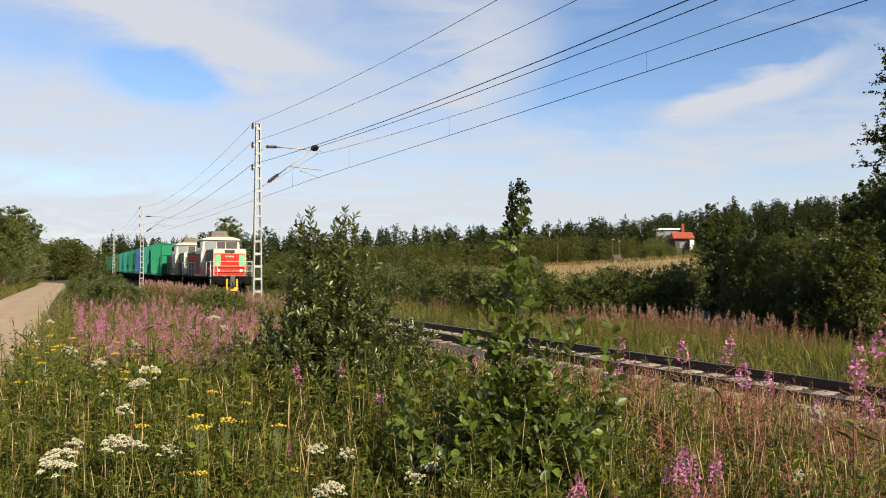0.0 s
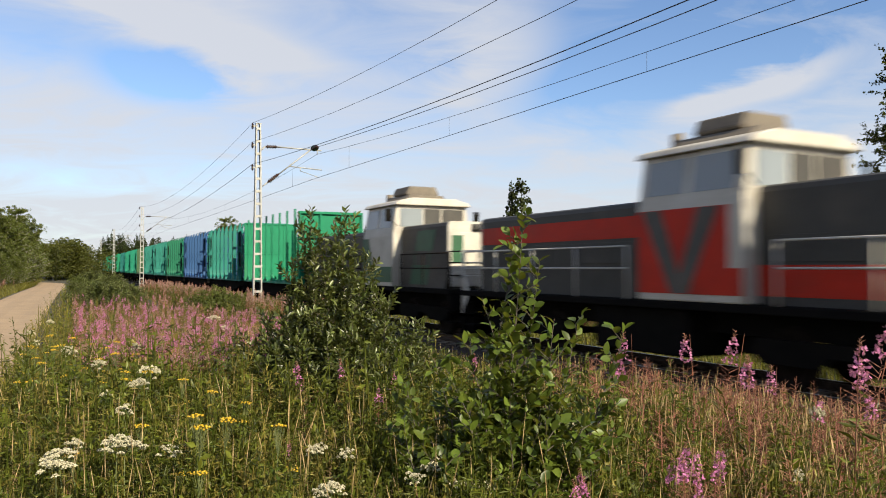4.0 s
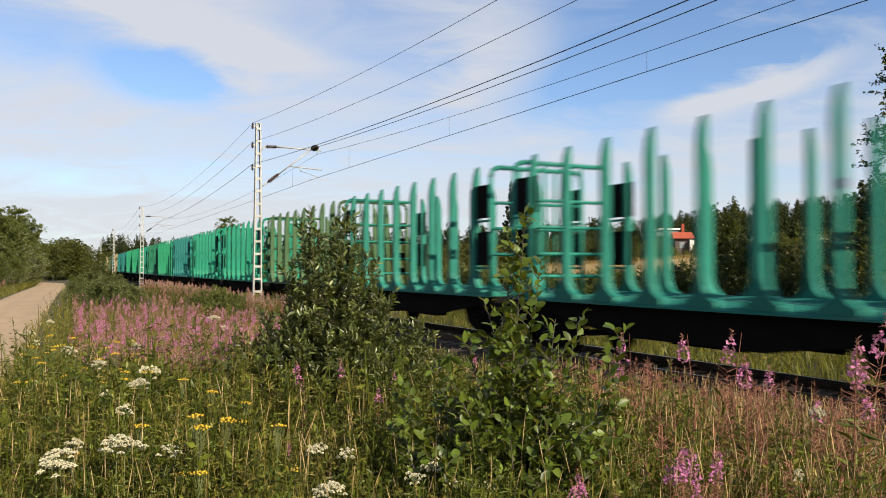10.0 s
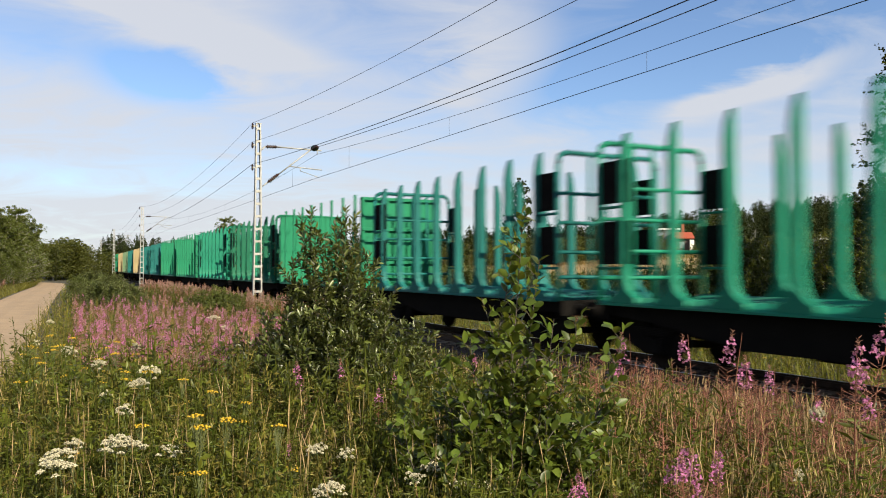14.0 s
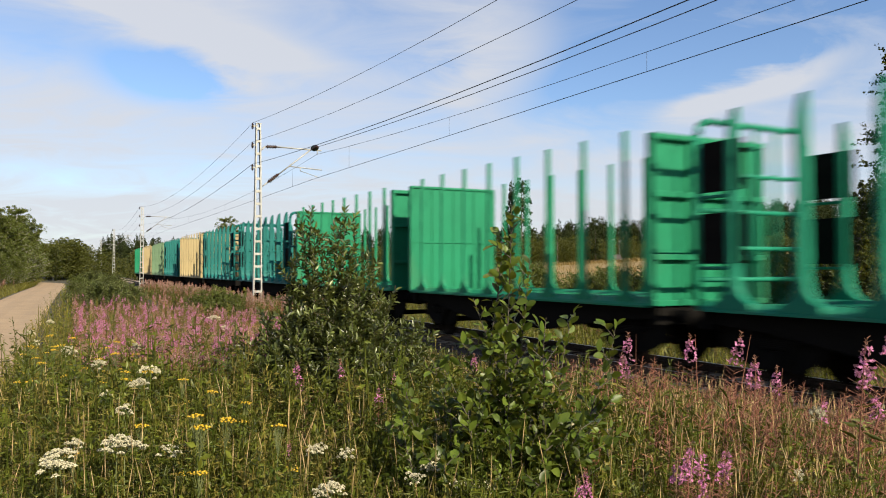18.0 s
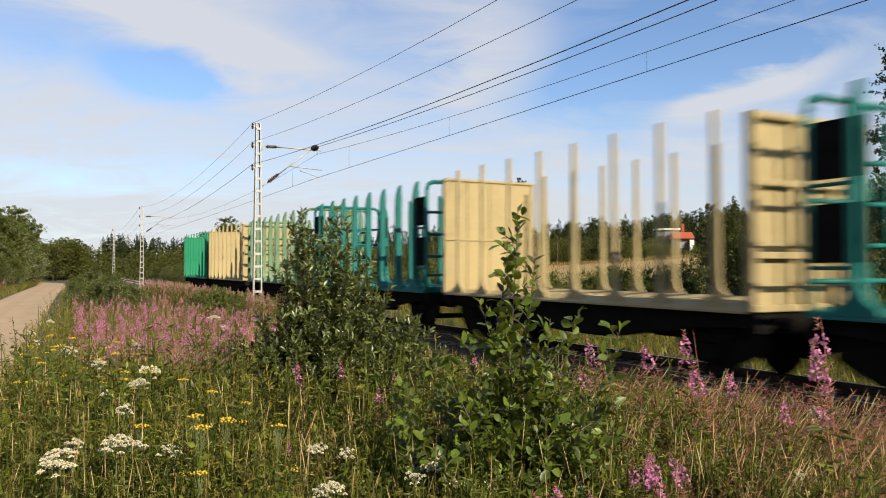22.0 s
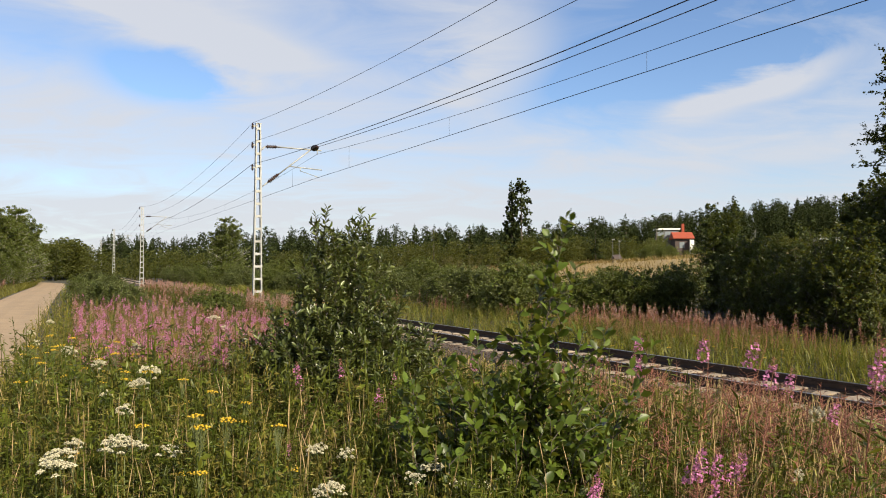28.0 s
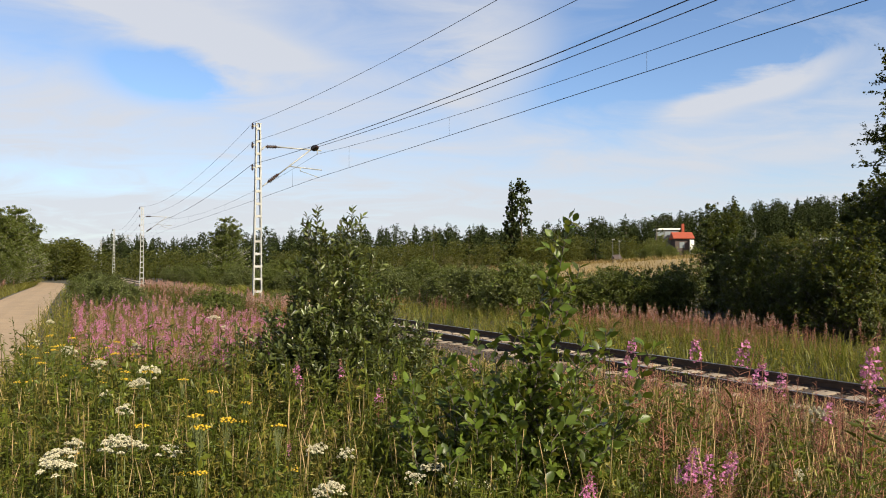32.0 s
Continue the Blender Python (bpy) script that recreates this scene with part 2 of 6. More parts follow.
def tube(bm, pts, r, seg=6):
    for p, q in zip(pts, pts[1:]):
        rod(bm, p, q, r, seg=seg)
    return bm


def lathe(bm, profile, centre, axis, seg=16):
    """Radii and heights (r, h) turned round an axis."""
    c, ax = Vector(centre), Vector(axis).normalized()
    a = ax.orthogonal().normalized()
    b = ax.cross(a)
    rings = []
    for r, h in profile:
        rings.append([bm.verts.new(c + ax * h + (a * math.cos(t) + b * math.sin(t)) * max(r, 1e-4)) for t in (2 * math.pi * i / seg for i in range(seg))])
    for r0, r1 in zip(rings, rings[1:]):
        for i in range(seg):
            bm.faces.new((r0[i], r0[(i + 1) % seg], r1[(i + 1) % seg], r1[i])).smooth = True
    bm.faces.new(rings[0][::-1])
    bm.faces.new(rings[-1])
    return bm


def mesh_of(name, bm, mat):
    me = bpy.data.meshes.new(name)
    bm.normal_update()
    bm.to_mesh(me)
    bm.free()
    me.materials.append(mat)
    return me


def part(name, bm, mat, parent=None, label=""):
    """Links a bmesh (or a finished mesh) as one object, under parent where there is one."""
    me = bm if isinstance(bm, bpy.types.Mesh) else mesh_of(name, bm, mat)
    ob = new(name, me)
    ob.parent = parent
    if label:
        ob["label"] = label
    return ob


def BM():
    return bmesh.new()


def tri_mesh(name, verts, tris, mats, index=None, smooth=False):
    """A mesh from arrays of corners and triangles."""
    me = bpy.data.meshes.new(name)
    verts, tris = np.asarray(verts, np.float32), np.asarray(tris, np.int32)
    me.vertices.add(len(verts))
    me.vertices.foreach_set("co", verts.ravel())
    me.loops.add(tris.size)
    me.loops.foreach_set("vertex_index", tris.ravel())
    me.polygons.add(len(tris))
    me.polygons.foreach_set("loop_start", np.arange(0, tris.size, 3, dtype=np.int32))
    for m in mats:
        me.materials.append(m)
    if index is not None:
        me.polygons.foreach_set("material_index", np.asarray(index, np.int32))
    me.update(calc_edges=True)
    if smooth:
        me.polygons.foreach_set("use_smooth", np.ones(len(tris), bool))
    return me


def spread_out(tv, tt, pos, yaw, size, lean=None, lean_dir=None, height=None):
    """Copies of one small form (corners tv, triangles tt) at many places, as arrays."""
    tv, tt = np.asarray(tv, np.float64), np.asarray(tt, np.int64)
    pos, yaw = np.asarray(pos, np.float64), np.asarray(yaw, np.float64)
    k, nv = len(pos), len(tv)
    size = np.broadcast_to(np.asarray(size, np.float64), (k,))
    zs = size if height is None else np.broadcast_to(np.asarray(height, np.float64), (k,))
    c, s = np.cos(yaw)[:, None], np.sin(yaw)[:, None]
    x = (tv[None, :, 0] * c - tv[None, :, 1] * s) * size[:, None]
    y = (tv[None, :, 0] * s + tv[None, :, 1] * c) * size[:, None]
    z = tv[None, :, 2] * zs[:, None]
    if lean is not None:
        lean = np.asarray(lean)[:, None]
        ld = np.asarray(lean_dir)[:, None]
        x = x + np.cos(ld) * np.sin(lean) * z
        y = y + np.sin(ld) * np.sin(lean) * z
        z = z * np.cos(lean)
    v = np.stack([x, y, z], -1) + pos[:, None, :]
    t = tt[None] + (np.arange(k) * nv)[:, None, None]
    return v.reshape(-1, 3), t.reshape(-1, 3)


def joined(pairs):
    vs, ts, o = [], [], 0
    for v, t in pairs:
        vs.append(v)
        ts.append(np.asarray(t) + o)
        o += len(v)
    return np.concatenate(vs), np.concatenate(ts)


def rand_leaves(rng, pos, size, droop=0.3, aspect=0.5, fold=0.12):
    """A leaf, folded along its rib, at each place, turned at random."""
    k = len(pos)
    size = np.broadcast_to(np.asarray(size, float), (k,))
    yaw, pit = rng.uniform(0, 2 * np.pi, k), rng.normal(-droop + 0.5, 0.6, k)
    ax = np.stack([np.cos(yaw) * np.cos(pit), np.sin(yaw) * np.cos(pit), np.sin(pit)], -1)
    sd = np.cross(ax, rng.normal(size=(k, 3)))
    sd /= np.linalg.norm(sd, axis=1)[:, None] + 1e-9
    nm = np.cross(ax, sd)
    L, W = size[:, None], size[:, None] * aspect * 0.5
    p = np.asarray(pos)
    v = np.stack([p, p + ax * L * 0.45 + sd * W + nm * L * fold, p + ax * L, p + ax * L * 0.45 - sd * W + nm * L * fold, p + ax * L * 0.5], 1)
    t = np.array([[0, 1, 4], [1, 2, 4], [0, 4, 3], [4, 2, 3]])
    tt = t[None] + (np.arange(k) * v.shape[1])[:, None, None]
    return v.reshape(-1, 3), tt.reshape(-1, 3)
# ---- ground, road, railway ----


def smooth(a, b, v):
    t = min(1.0, max(0.0, (v - a) / (b - a)))
    return t * t * (3 - 2 * t)


def ground_z(x, y):
    s, q = slat(x, y)
    r = math.hypot(x, y)
    z = 0.14
    z += -0.5 * smooth(1.5, 8.0, q) - 0.35 * smooth(8.0, 9.5, q)
    z += 0.35 * smooth(14.0, 17.0, q)
    z += (3.3 + 1.8 * smooth(45, 85, q) * smooth(-10, 30, q)) * smooth(20, 62, q) * (0.55 + 0.45 * smooth(120, 20, s))
    z += 0.25 * smooth(-4.4, -8.0, q)
    if r > 120:
        ang = math.degrees(math.atan2(x, y))
        z += smooth(120, 420, r) * smooth(20, 120, q) * (3 + 17 * smooth(4, 26, ang))
        z += smooth(250, 900, r) * 9
    bump_amt = 0.05 if q < 0 or q > 16 else 0.03
    if not -5 < q < 0.2:
        z += bump_amt * noise.noise((x * 0.35, y * 0.35, 0))
    return z


def build_ground():
    ss = sorted({round(v, 2) for v in [*np.arange(-60, 140, 2.5), *np.arange(140, 420, 12), *np.arange(-400, -60, 20), *[420 * 1.32 ** k for k in range(1, 9)], *[-400 * 1.4 ** k for k in range(1, 7)]]})
    qs = sorted({round(v, 2) for v in [*np.arange(-8, 22, 0.75), *np.arange(22, 80, 3), *np.arange(80, 420, 14), *np.arange(-60, -8, 4), *np.arange(-400, -60, 30), *[420 * 1.35 ** k for k in range(1, 8)], *[-400 * 1.5 ** k for k in range(1, 6)]]})
    verts = []
    for s in ss:
        for q in qs:
            p = at(s, q)
            verts.append((p.x, p.y, ground_z(p.x, p.y)))
    k = len(qs)
    tris, idx = [], []
    for i in range(len(ss) - 1):
        for j in range(k - 1):
            a, b, c, d = i * k + j, i * k + j + 1, (i + 1) * k + j + 1, (i + 1) * k + j
            tris += [(a, d, c), (a, c, b)]
            q = qs[j]
            m = 1 if 34 < q < 120 and ss[i] < 130 else 2 if q > 110 or q < -40 else 0
            idx += [m, m]
    v = np.array(verts)
    me = tri_mesh("ground", v, np.array(tris)[:, ::-1], [SOIL, DRYSOIL, WOODSOIL], idx, smooth=True)
    me.update()
    if me.polygons[len(me.polygons) // 2].normal.z < 0:
        me.flip_normals()
    tagged(new("ground", me), "grassy meadow ground beside a railway, dry straw field behind", "ground", kind="structure")


build_ground()


def sweep(name, profile, ss, lat, mat, parent=None, shift=lambda s: 0.0, zf=lambda s: 0.0, closed=True):
    """A cross-section (sideways, height) drawn along the line."""
    verts, faces = [], []
    k = len(profile)
    for s in ss:
        for u, z in profile:
            p = at(s, lat + u + shift(s), z + zf(s))
            verts.append(p)
    for i in range(len(ss) - 1):
        for j in range(k if closed else k - 1):
            a, b = i * k + j, i * k + (j + 1) % k
            faces.append((a, a + k, b + k, b))
    if closed:
        faces += [tuple(range(k)), tuple((len(ss) - 1) * k + j for j in range(k))[::-1]]
    me = bpy.data.meshes.new(name)
    me.from_pydata(verts, [], faces)
    me.materials.append(mat)
    bm = BM()
    bm.from_mesh(me)
    bmesh.ops.recalc_face_normals(bm, faces=bm.faces)
    bm.to_mesh(me)
    bm.free()
    ob = new(name, me)
    ob.parent = parent
    return ob


def road_shift(s):
    v = 0.023 * min(s, 84.0)
    if s > 96:
        v -= 0.02 * (s - 96) ** 2
    return v


road_s = [*np.arange(-60, 60, 6), *np.arange(60, 128, 3)]
road = sweep("road", [(-1.4, -0.15), (-1.32, 0.05), (-0.95, 0.075), (-0.6, 0.05), (0, 0.09), (0.6, 0.05), (0.95, 0.075), (1.32, 0.05), (1.4, -0.15)], road_s, -2.0, GRAVEL, shift=road_shift, zf=lambda s: 0.13)
tagged(road, "pale dry gravel road with two worn wheel tracks", "road", kind="structure")

line_s = [*np.arange(-380, -20, 12), *np.arange(-20, 200, 4), *np.arange(200, 440, 10)]
track = tagged(new("railway_track"), "single railway track on concrete sleepers and ballast", "railway track", kind="structure")
sweep("ballast_bed", [(-3.3, -0.9), (-1.75, -0.20), (1.75, -0.20), (3.3, -0.9)], line_s, D, BALLASTBED, track)
RAIL = [(-0.07, -0.172), (-0.07, -0.155), (-0.012, -0.13), (-0.012, -0.045), (-0.036, -0.035), (-0.036, -0.004), (-0.026, 0.0), (0.026, 0.0),
        (0.036, -0.004), (0.036, -0.035), (0.012, -0.045), (0.012, -0.13), (0.07, -0.155), (0.07, -0.172)]
for side in (-0.798, 0.798):
    r = sweep("rail", RAIL, line_s, D + side, RAILSTEEL, track)
    sweep("rail_head", [(-0.026, 0.0005), (-0.024, 0.003), (0.024, 0.003), (0.026, 0.0005)], line_s, D + side, RAILTOP, r)


def sleeper_mesh():
    bm = BM()
    prism(bm, [(-1.25, -0.40), (1.25, -0.40), (1.25, -0.19), (0.95, -0.172), (0.45, -0.175), (0.3, -0.20), (-0.3, -0.20), (-0.45, -0.175), (-0.95, -0.172), (-1.25, -0.19)], -0.14, 0.14, axis="x")
    return mesh_of("sleeper", bm, CONCRETE)


SLEEPER = sleeper_mesh()
for i in range(300):
    s = -14 + i * 0.61
    ob = new("sleeper", SLEEPER)
    ob.parent = track
    ob.matrix_basis = Matrix.Translation(at(s, D)) @ pose(0, 0, 0, 0, 0, heading(s))
sv = np.array([v.co for v in SLEEPER.vertices])
SLEEPER.calc_loop_triangles()
stt = np.array([t.vertices for t in SLEEPER.loop_triangles])
far_s = [*np.arange(-380, -14.3, 0.61), *np.arange(-14 + 300 * 0.61, 436, 0.61)]
v, t = spread_out(sv, stt, [at(s, D) for s in far_s], [radians(heading(s)) for s in far_s], 1.0)
far_sl = new("far_sleepers", tri_mesh("far_sleepers", v, t, [CONCRETE]))
far_sl.parent = track
tagged(far_sl, kind="stuff")

# loose stones over the bed
rng = np.random.default_rng(5)


def stone(rng):
    bm = BM()
    bmesh.ops.create_icosphere(bm, subdivisions=1, radius=1)
    for v in bm.verts:
        v.co *= rng.uniform(0.65, 1.1)
        v.co.z *= 0.7
    out = np.array([v.co for v in bm.verts]), np.array([[v.index for v in f.verts] for f in bm.faces])
    bm.free()
    return out


pairs = []
for k in range(4):
    tv, tt = stone(rng)
    n = 4200
    s = rng.uniform(-6, 1, n) ** 2 * rng.choice([-0.1, 1.3], n, p=[0.1, 0.9])
    q = rng.uniform(-2.9, 2.9, n)
    z = np.where(np.abs(q) < 1.75, -0.19, -0.19 - (np.abs(q) - 1.75) * 0.45) + rng.uniform(-0.02, 0.012, n)
    pos = [at(a, D + b, c) for a, b, c in zip(s, q, z)]
    pairs.append(spread_out(tv, tt, pos, rng.uniform(0, 6.28, n), rng.uniform(0.022, 0.045, n)))
v, t = joined(pairs)
ob = new("ballast_stones", tri_mesh("ballast_stones", v, t, [BALLAST]))
tagged(ob, "loose grey-brown crushed granite ballast between sleepers", "ballast", kind="stuff")

# ---- overhead line ----
POLE_LAT = D - 2.94
POLE_S = [34 + 52 * k for k in range(-7, 8)]


def build_pole():
    pole = new("catenary_pole")
    b = BM()
    box(b, -0.35, 0.35, -0.45, 0.45, -0.6, 0.10, 0.03)
    part("foundation", b, CONCRETE, pole, "grey concrete pole foundation")
    H = 8.42

    def w(z):
        return 0.215 - 0.105 * z / H
    for sx in (-1, 1):
        b = BM()
        for u in (-0.09, 0.09):
            p = [(sx * w(0.1), 0.1), (sx * w(H), H), (sx * (w(H) - 0.055), H), (sx * (w(0.1) - 0.06), 0.1)]
            prism(b, p, u - 0.012, u + 0.012)
        p = [(sx * w(0.1), 0.1), (sx * w(H), H), (sx * (w(H) - 0.014), H), (sx * (w(0.1) - 0.014), 0.1)]
        prism(b, p, -0.078, 0.078)
        part("pole_leg", b, GALV, pole)
    z = 0.35
    while z < H - 0.1:
        for u in (-0.108, 0.108):
            b = BM()
            box(b, -w(z) + 0.005, w(z) - 0.005, u - 0.006, u + 0.006, z - 0.05, z + 0.05)
            part("batten_plate", b, GALV, pole)
        z += 0.56
    b = BM()
    box(b, -0.13, 0.13, -0.12, 0.12, H, H + 0.02)
    part("pole_cap", b, GALV, pole)

    def insulator(p, q, r, name="insulator"):
        p, q = Vector(p), Vector(q)
        L = (q - p).length
        prof = [(0.02, 0)]
        n = 6
        for i in range(n):
            h = L * (0.12 + 0.76 * i / n)
            prof += [(r * 0.45, h), (r, h + L * 0.05), (r * 0.5, h + L * 0.09)]
        prof += [(0.02, L)]
        part(name, lathe(BM(), prof, p, q - p, 10), INSUL, pole, "dark brown ribbed insulator")
    # cantilever: top tube, strut, registration arm
    b = BM()
    rod(b, (0.1, 0, 7.22), (0.32, 0, 7.42), 0.03)
    rod(b, (0.85, 0, 7.45), (2.95, 0, 7.42), 0.032)
    rod(b, (2.75, 0, 7.42), (2.75, 0, 7.25), 0.02)
    part("top_arm", b, GALV, pole)
    insulator((0.32, 0, 7.42), (0.9, 0, 7.45), 0.09)
    b = BM()
    rod(b, (0.2, 0, 5.62), (0.42, 0, 5.80), 0.03)
    rod(b, (0.95, 0, 6.22), (2.4, 0, 7.40), 0.03)
    part("strut", b, GALV, pole)
    insulator((0.42, 0, 5.80), (0.98, 0, 6.25), 0.10)
    b = BM()
    rod(b, (1.42, 0, 6.6), (2.98, 0, 6.52), 0.025)
    rod(b, (1.95, 0, 6.55), (1.95, 0, 6.42), 0.02)
    rod(b, (1.95, 0, 6.42), (2.85, 0, 6.16), 0.015)
    part("registration_arm", b, GALV, pole)
    for z in (8.30, 7.45, 6.45):
        b = BM()
        box(b, -0.24, -0.1, -0.04, 0.04, z - 0.03, z + 0.03)
        part("wire_bracket", b, GALV, pole)
        insulator((-0.25, 0, z - 0.14), (-0.25, 0, z + 0.14), 0.07, "pin_insulator")
    return pole


pole0 = build_pole()
tagged(pole0, "galvanised lattice overhead-line pole with cantilever arm", "pole", "overhead-line poles")
for i, s in enumerate(POLE_S):
    m = Matrix.Translation(at(s, POLE_LAT)) @ pose(0, 0, 0, 0, 0, heading(s) + 90)
    if i == 0:
        pole0.matrix_basis = m
    else:
        copy_thing(pole0, m)


def long_tube(bm, pts, r, seg=5):
    """One unbroken round wire through all points."""
    rings = []
    for i, p in enumerate(pts):
        d = (pts[min(i + 1, len(pts) - 1)] - pts[max(i - 1, 0)]).normalized()
        a = d.cross(Vector((0, 0, 1))).normalized()
        c = a.cross(d)
        rings.append([bm.verts.new(p + (a * math.cos(t) + c * math.sin(t)) * r) for t in (2 * math.pi * k / seg for k in range(seg))])
    for r0, r1 in zip(rings, rings[1:]):
        for k in range(seg):
            bm.faces.new((r0[k], r0[(k + 1) % seg], r1[(k + 1) % seg], r1[k])).smooth = True


def span(bm, a, b, sag, r, n=14):
    pts = []
    for i in range(n + 1):
        f = i / n
        p = a.lerp(b, f)
        p.z -= sag * 4 * f * (1 - f)
        pts.append(p)
    long_tube(bm, pts, r)
    return pts


def wire(name, lat, z, sag, r, label, n=14):
    ob_bm = BM()
    pts = []
    for s0, s1 in zip(POLE_S, POLE_S[1:]):
        a, b = at(s0, lat, z), at(s1, lat, z)
        for i in range(n):
            p = a.lerp(b, i / n)
            p.z -= sag * 4 * (i / n) * (1 - i / n)
            pts.append(p)
    long_tube(ob_bm, pts + [at(POLE_S[-1], lat, z)], r)
    return tagged(part(name, ob_bm, WIRE), label, "wire")


wire("feeder_wire", POLE_LAT - 0.25, 8.44, 1.0, 0.0065, "thin dark feeder wire on the pole tops")
wire("return_wire", POLE_LAT - 0.25, 7.59, 0.95, 0.0065, "thin dark return wire along the poles")
wire("aerial_cable", POLE_LAT - 0.25, 6.59, 0.75, 0.010, "dark aerial cable along the poles")
CATEN = D - 0.18
contact = wire("contact_wire", CATEN, 6.15, 0.05, 0.009, "dark contact wire over the track", 6)
wire("messenger_wire", CATEN, 7.25, 0.75, 0.007, "dark carrier wire above the contact wire")
# one more wire, anchored on the cantilever by a strain insulator
b = BM()
span(b, at(34, D - 0.35, 7.52), at(-18, D - 0.35, 7.62), 0.62, 0.011)
span(b, at(34, D - 0.35, 7.52), at(34, POLE_LAT + 0.1, 7.38), 0.02, 0.006, 4)
anchor = tagged(part("anchor_wire", b, WIRE), "dark anchored wire with a brown strain insulator", "wire")
p0, p1 = at(34.2, D - 0.35, 7.52), at(33.4, D - 0.35, 7.49)
part("strain_insulator", lathe(BM(), [(0.03, -0.05), (0.10, 0.06), (0.07, 0.12), (0.14, 0.2), (0.08, 0.27), (0.14, 0.35), (0.08, 0.42), (0.14, 0.5), (0.07, 0.58), (0.10, 0.66), (0.03, 0.78)], p0, p1 - p0, 12), INSUL, anchor)
drops = new("dropper_wires")
for s0, s1 in zip(POLE_S, POLE_S[1:]):
    for f in (0.08, 0.25, 0.42, 0.58, 0.75, 0.92):
        p = at(s0, CATEN, 0).lerp(at(s1, CATEN, 0), f)
        b = BM()
        rod(b, (p.x, p.y, 6.15 - 0.05 * 4 * f * (1 - f)), (p.x, p.y, 7.25 - 0.75 * 4 * f * (1 - f)), 0.004, seg=4)
        part("dropper", b, WIRE, drops)
tagged(drops, "short vertical dropper wires between carrier and contact wire", "wires")
# ---- train ----
# A vehicle's own space: x forwards, z up from rail top, the origin in its middle.
TRAIN = []      # (thing, metres along the train)


def wheelset(x, parent, r=0.46):
    ws = part("axle", rod(BM(), (x, -0.9, r), (x, 0.9, r), 0.08, seg=10), WHEELSTEEL, parent)
    for y in (-0.80, 0.80):
        part("wheel", lathe(BM(), [(0.2, -0.07), (r + 0.03, -0.068), (r + 0.03, -0.04), (r, -0.035), (r - 0.01, 0.07), (r - 0.08, 0.06), (r - 0.1, 0.02), (0.16, 0.02), (0.14, 0.09), (0.05, 0.09)], (x, y, r), (0, 1 if y < 0 else 1, 0) if y > 0 else (0, -1, 0), 20), WHEELSTEEL, ws)
    return ws


def buffers(x, parent, z=1.05, sgn=1):
    for y in (-0.9, 0.9):
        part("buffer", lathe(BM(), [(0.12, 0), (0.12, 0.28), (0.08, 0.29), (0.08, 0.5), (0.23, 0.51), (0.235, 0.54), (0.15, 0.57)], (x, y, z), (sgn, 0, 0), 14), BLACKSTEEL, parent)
    b = BM()
    box(b, x, x + sgn * 0.25, -0.13, 0.13, z - 0.15, z + 0.15, 0.02) if sgn > 0 else box(b, x - 0.25, x, -0.13, 0.13, z - 0.15, z + 0.15, 0.02)
    tube(b, [(x + sgn * 0.25, 0, z), (x + sgn * 0.42, 0, z - 0.08), (x + sgn * 0.45, 0, z - 0.35)], 0.035)
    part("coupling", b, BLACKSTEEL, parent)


HALF = 5.15
MESH = {}


def shared(key, make, mat):
    k = (key, mat.name)
    if k not in MESH:
        MESH[k] = mesh_of(key, make(), mat)
    return MESH[k]


def sole_bar():
    return box(BM(), -HALF - 0.05, HALF + 0.05, -0.09, 0.09, 0.92, 1.22)


def cross_bar():
    return box(BM(), -0.05, 0.05, -1.18, 1.18, 1.04, 1.235)


def headstock():
    return box(BM(), -0.08, 0.08, -1.35, 1.35, 0.9, 1.235, 0.01)


def girder():
    return prism(BM(), [(-HALF + 0.1, 1.236), (HALF - 0.1, 1.236), (HALF - 0.1, 1.0), (3.9, 0.92), (1.8, 0.60), (-1.8, 0.60), (-3.9, 0.92), (-HALF + 0.1, 1.0)], -0.03, 0.03)


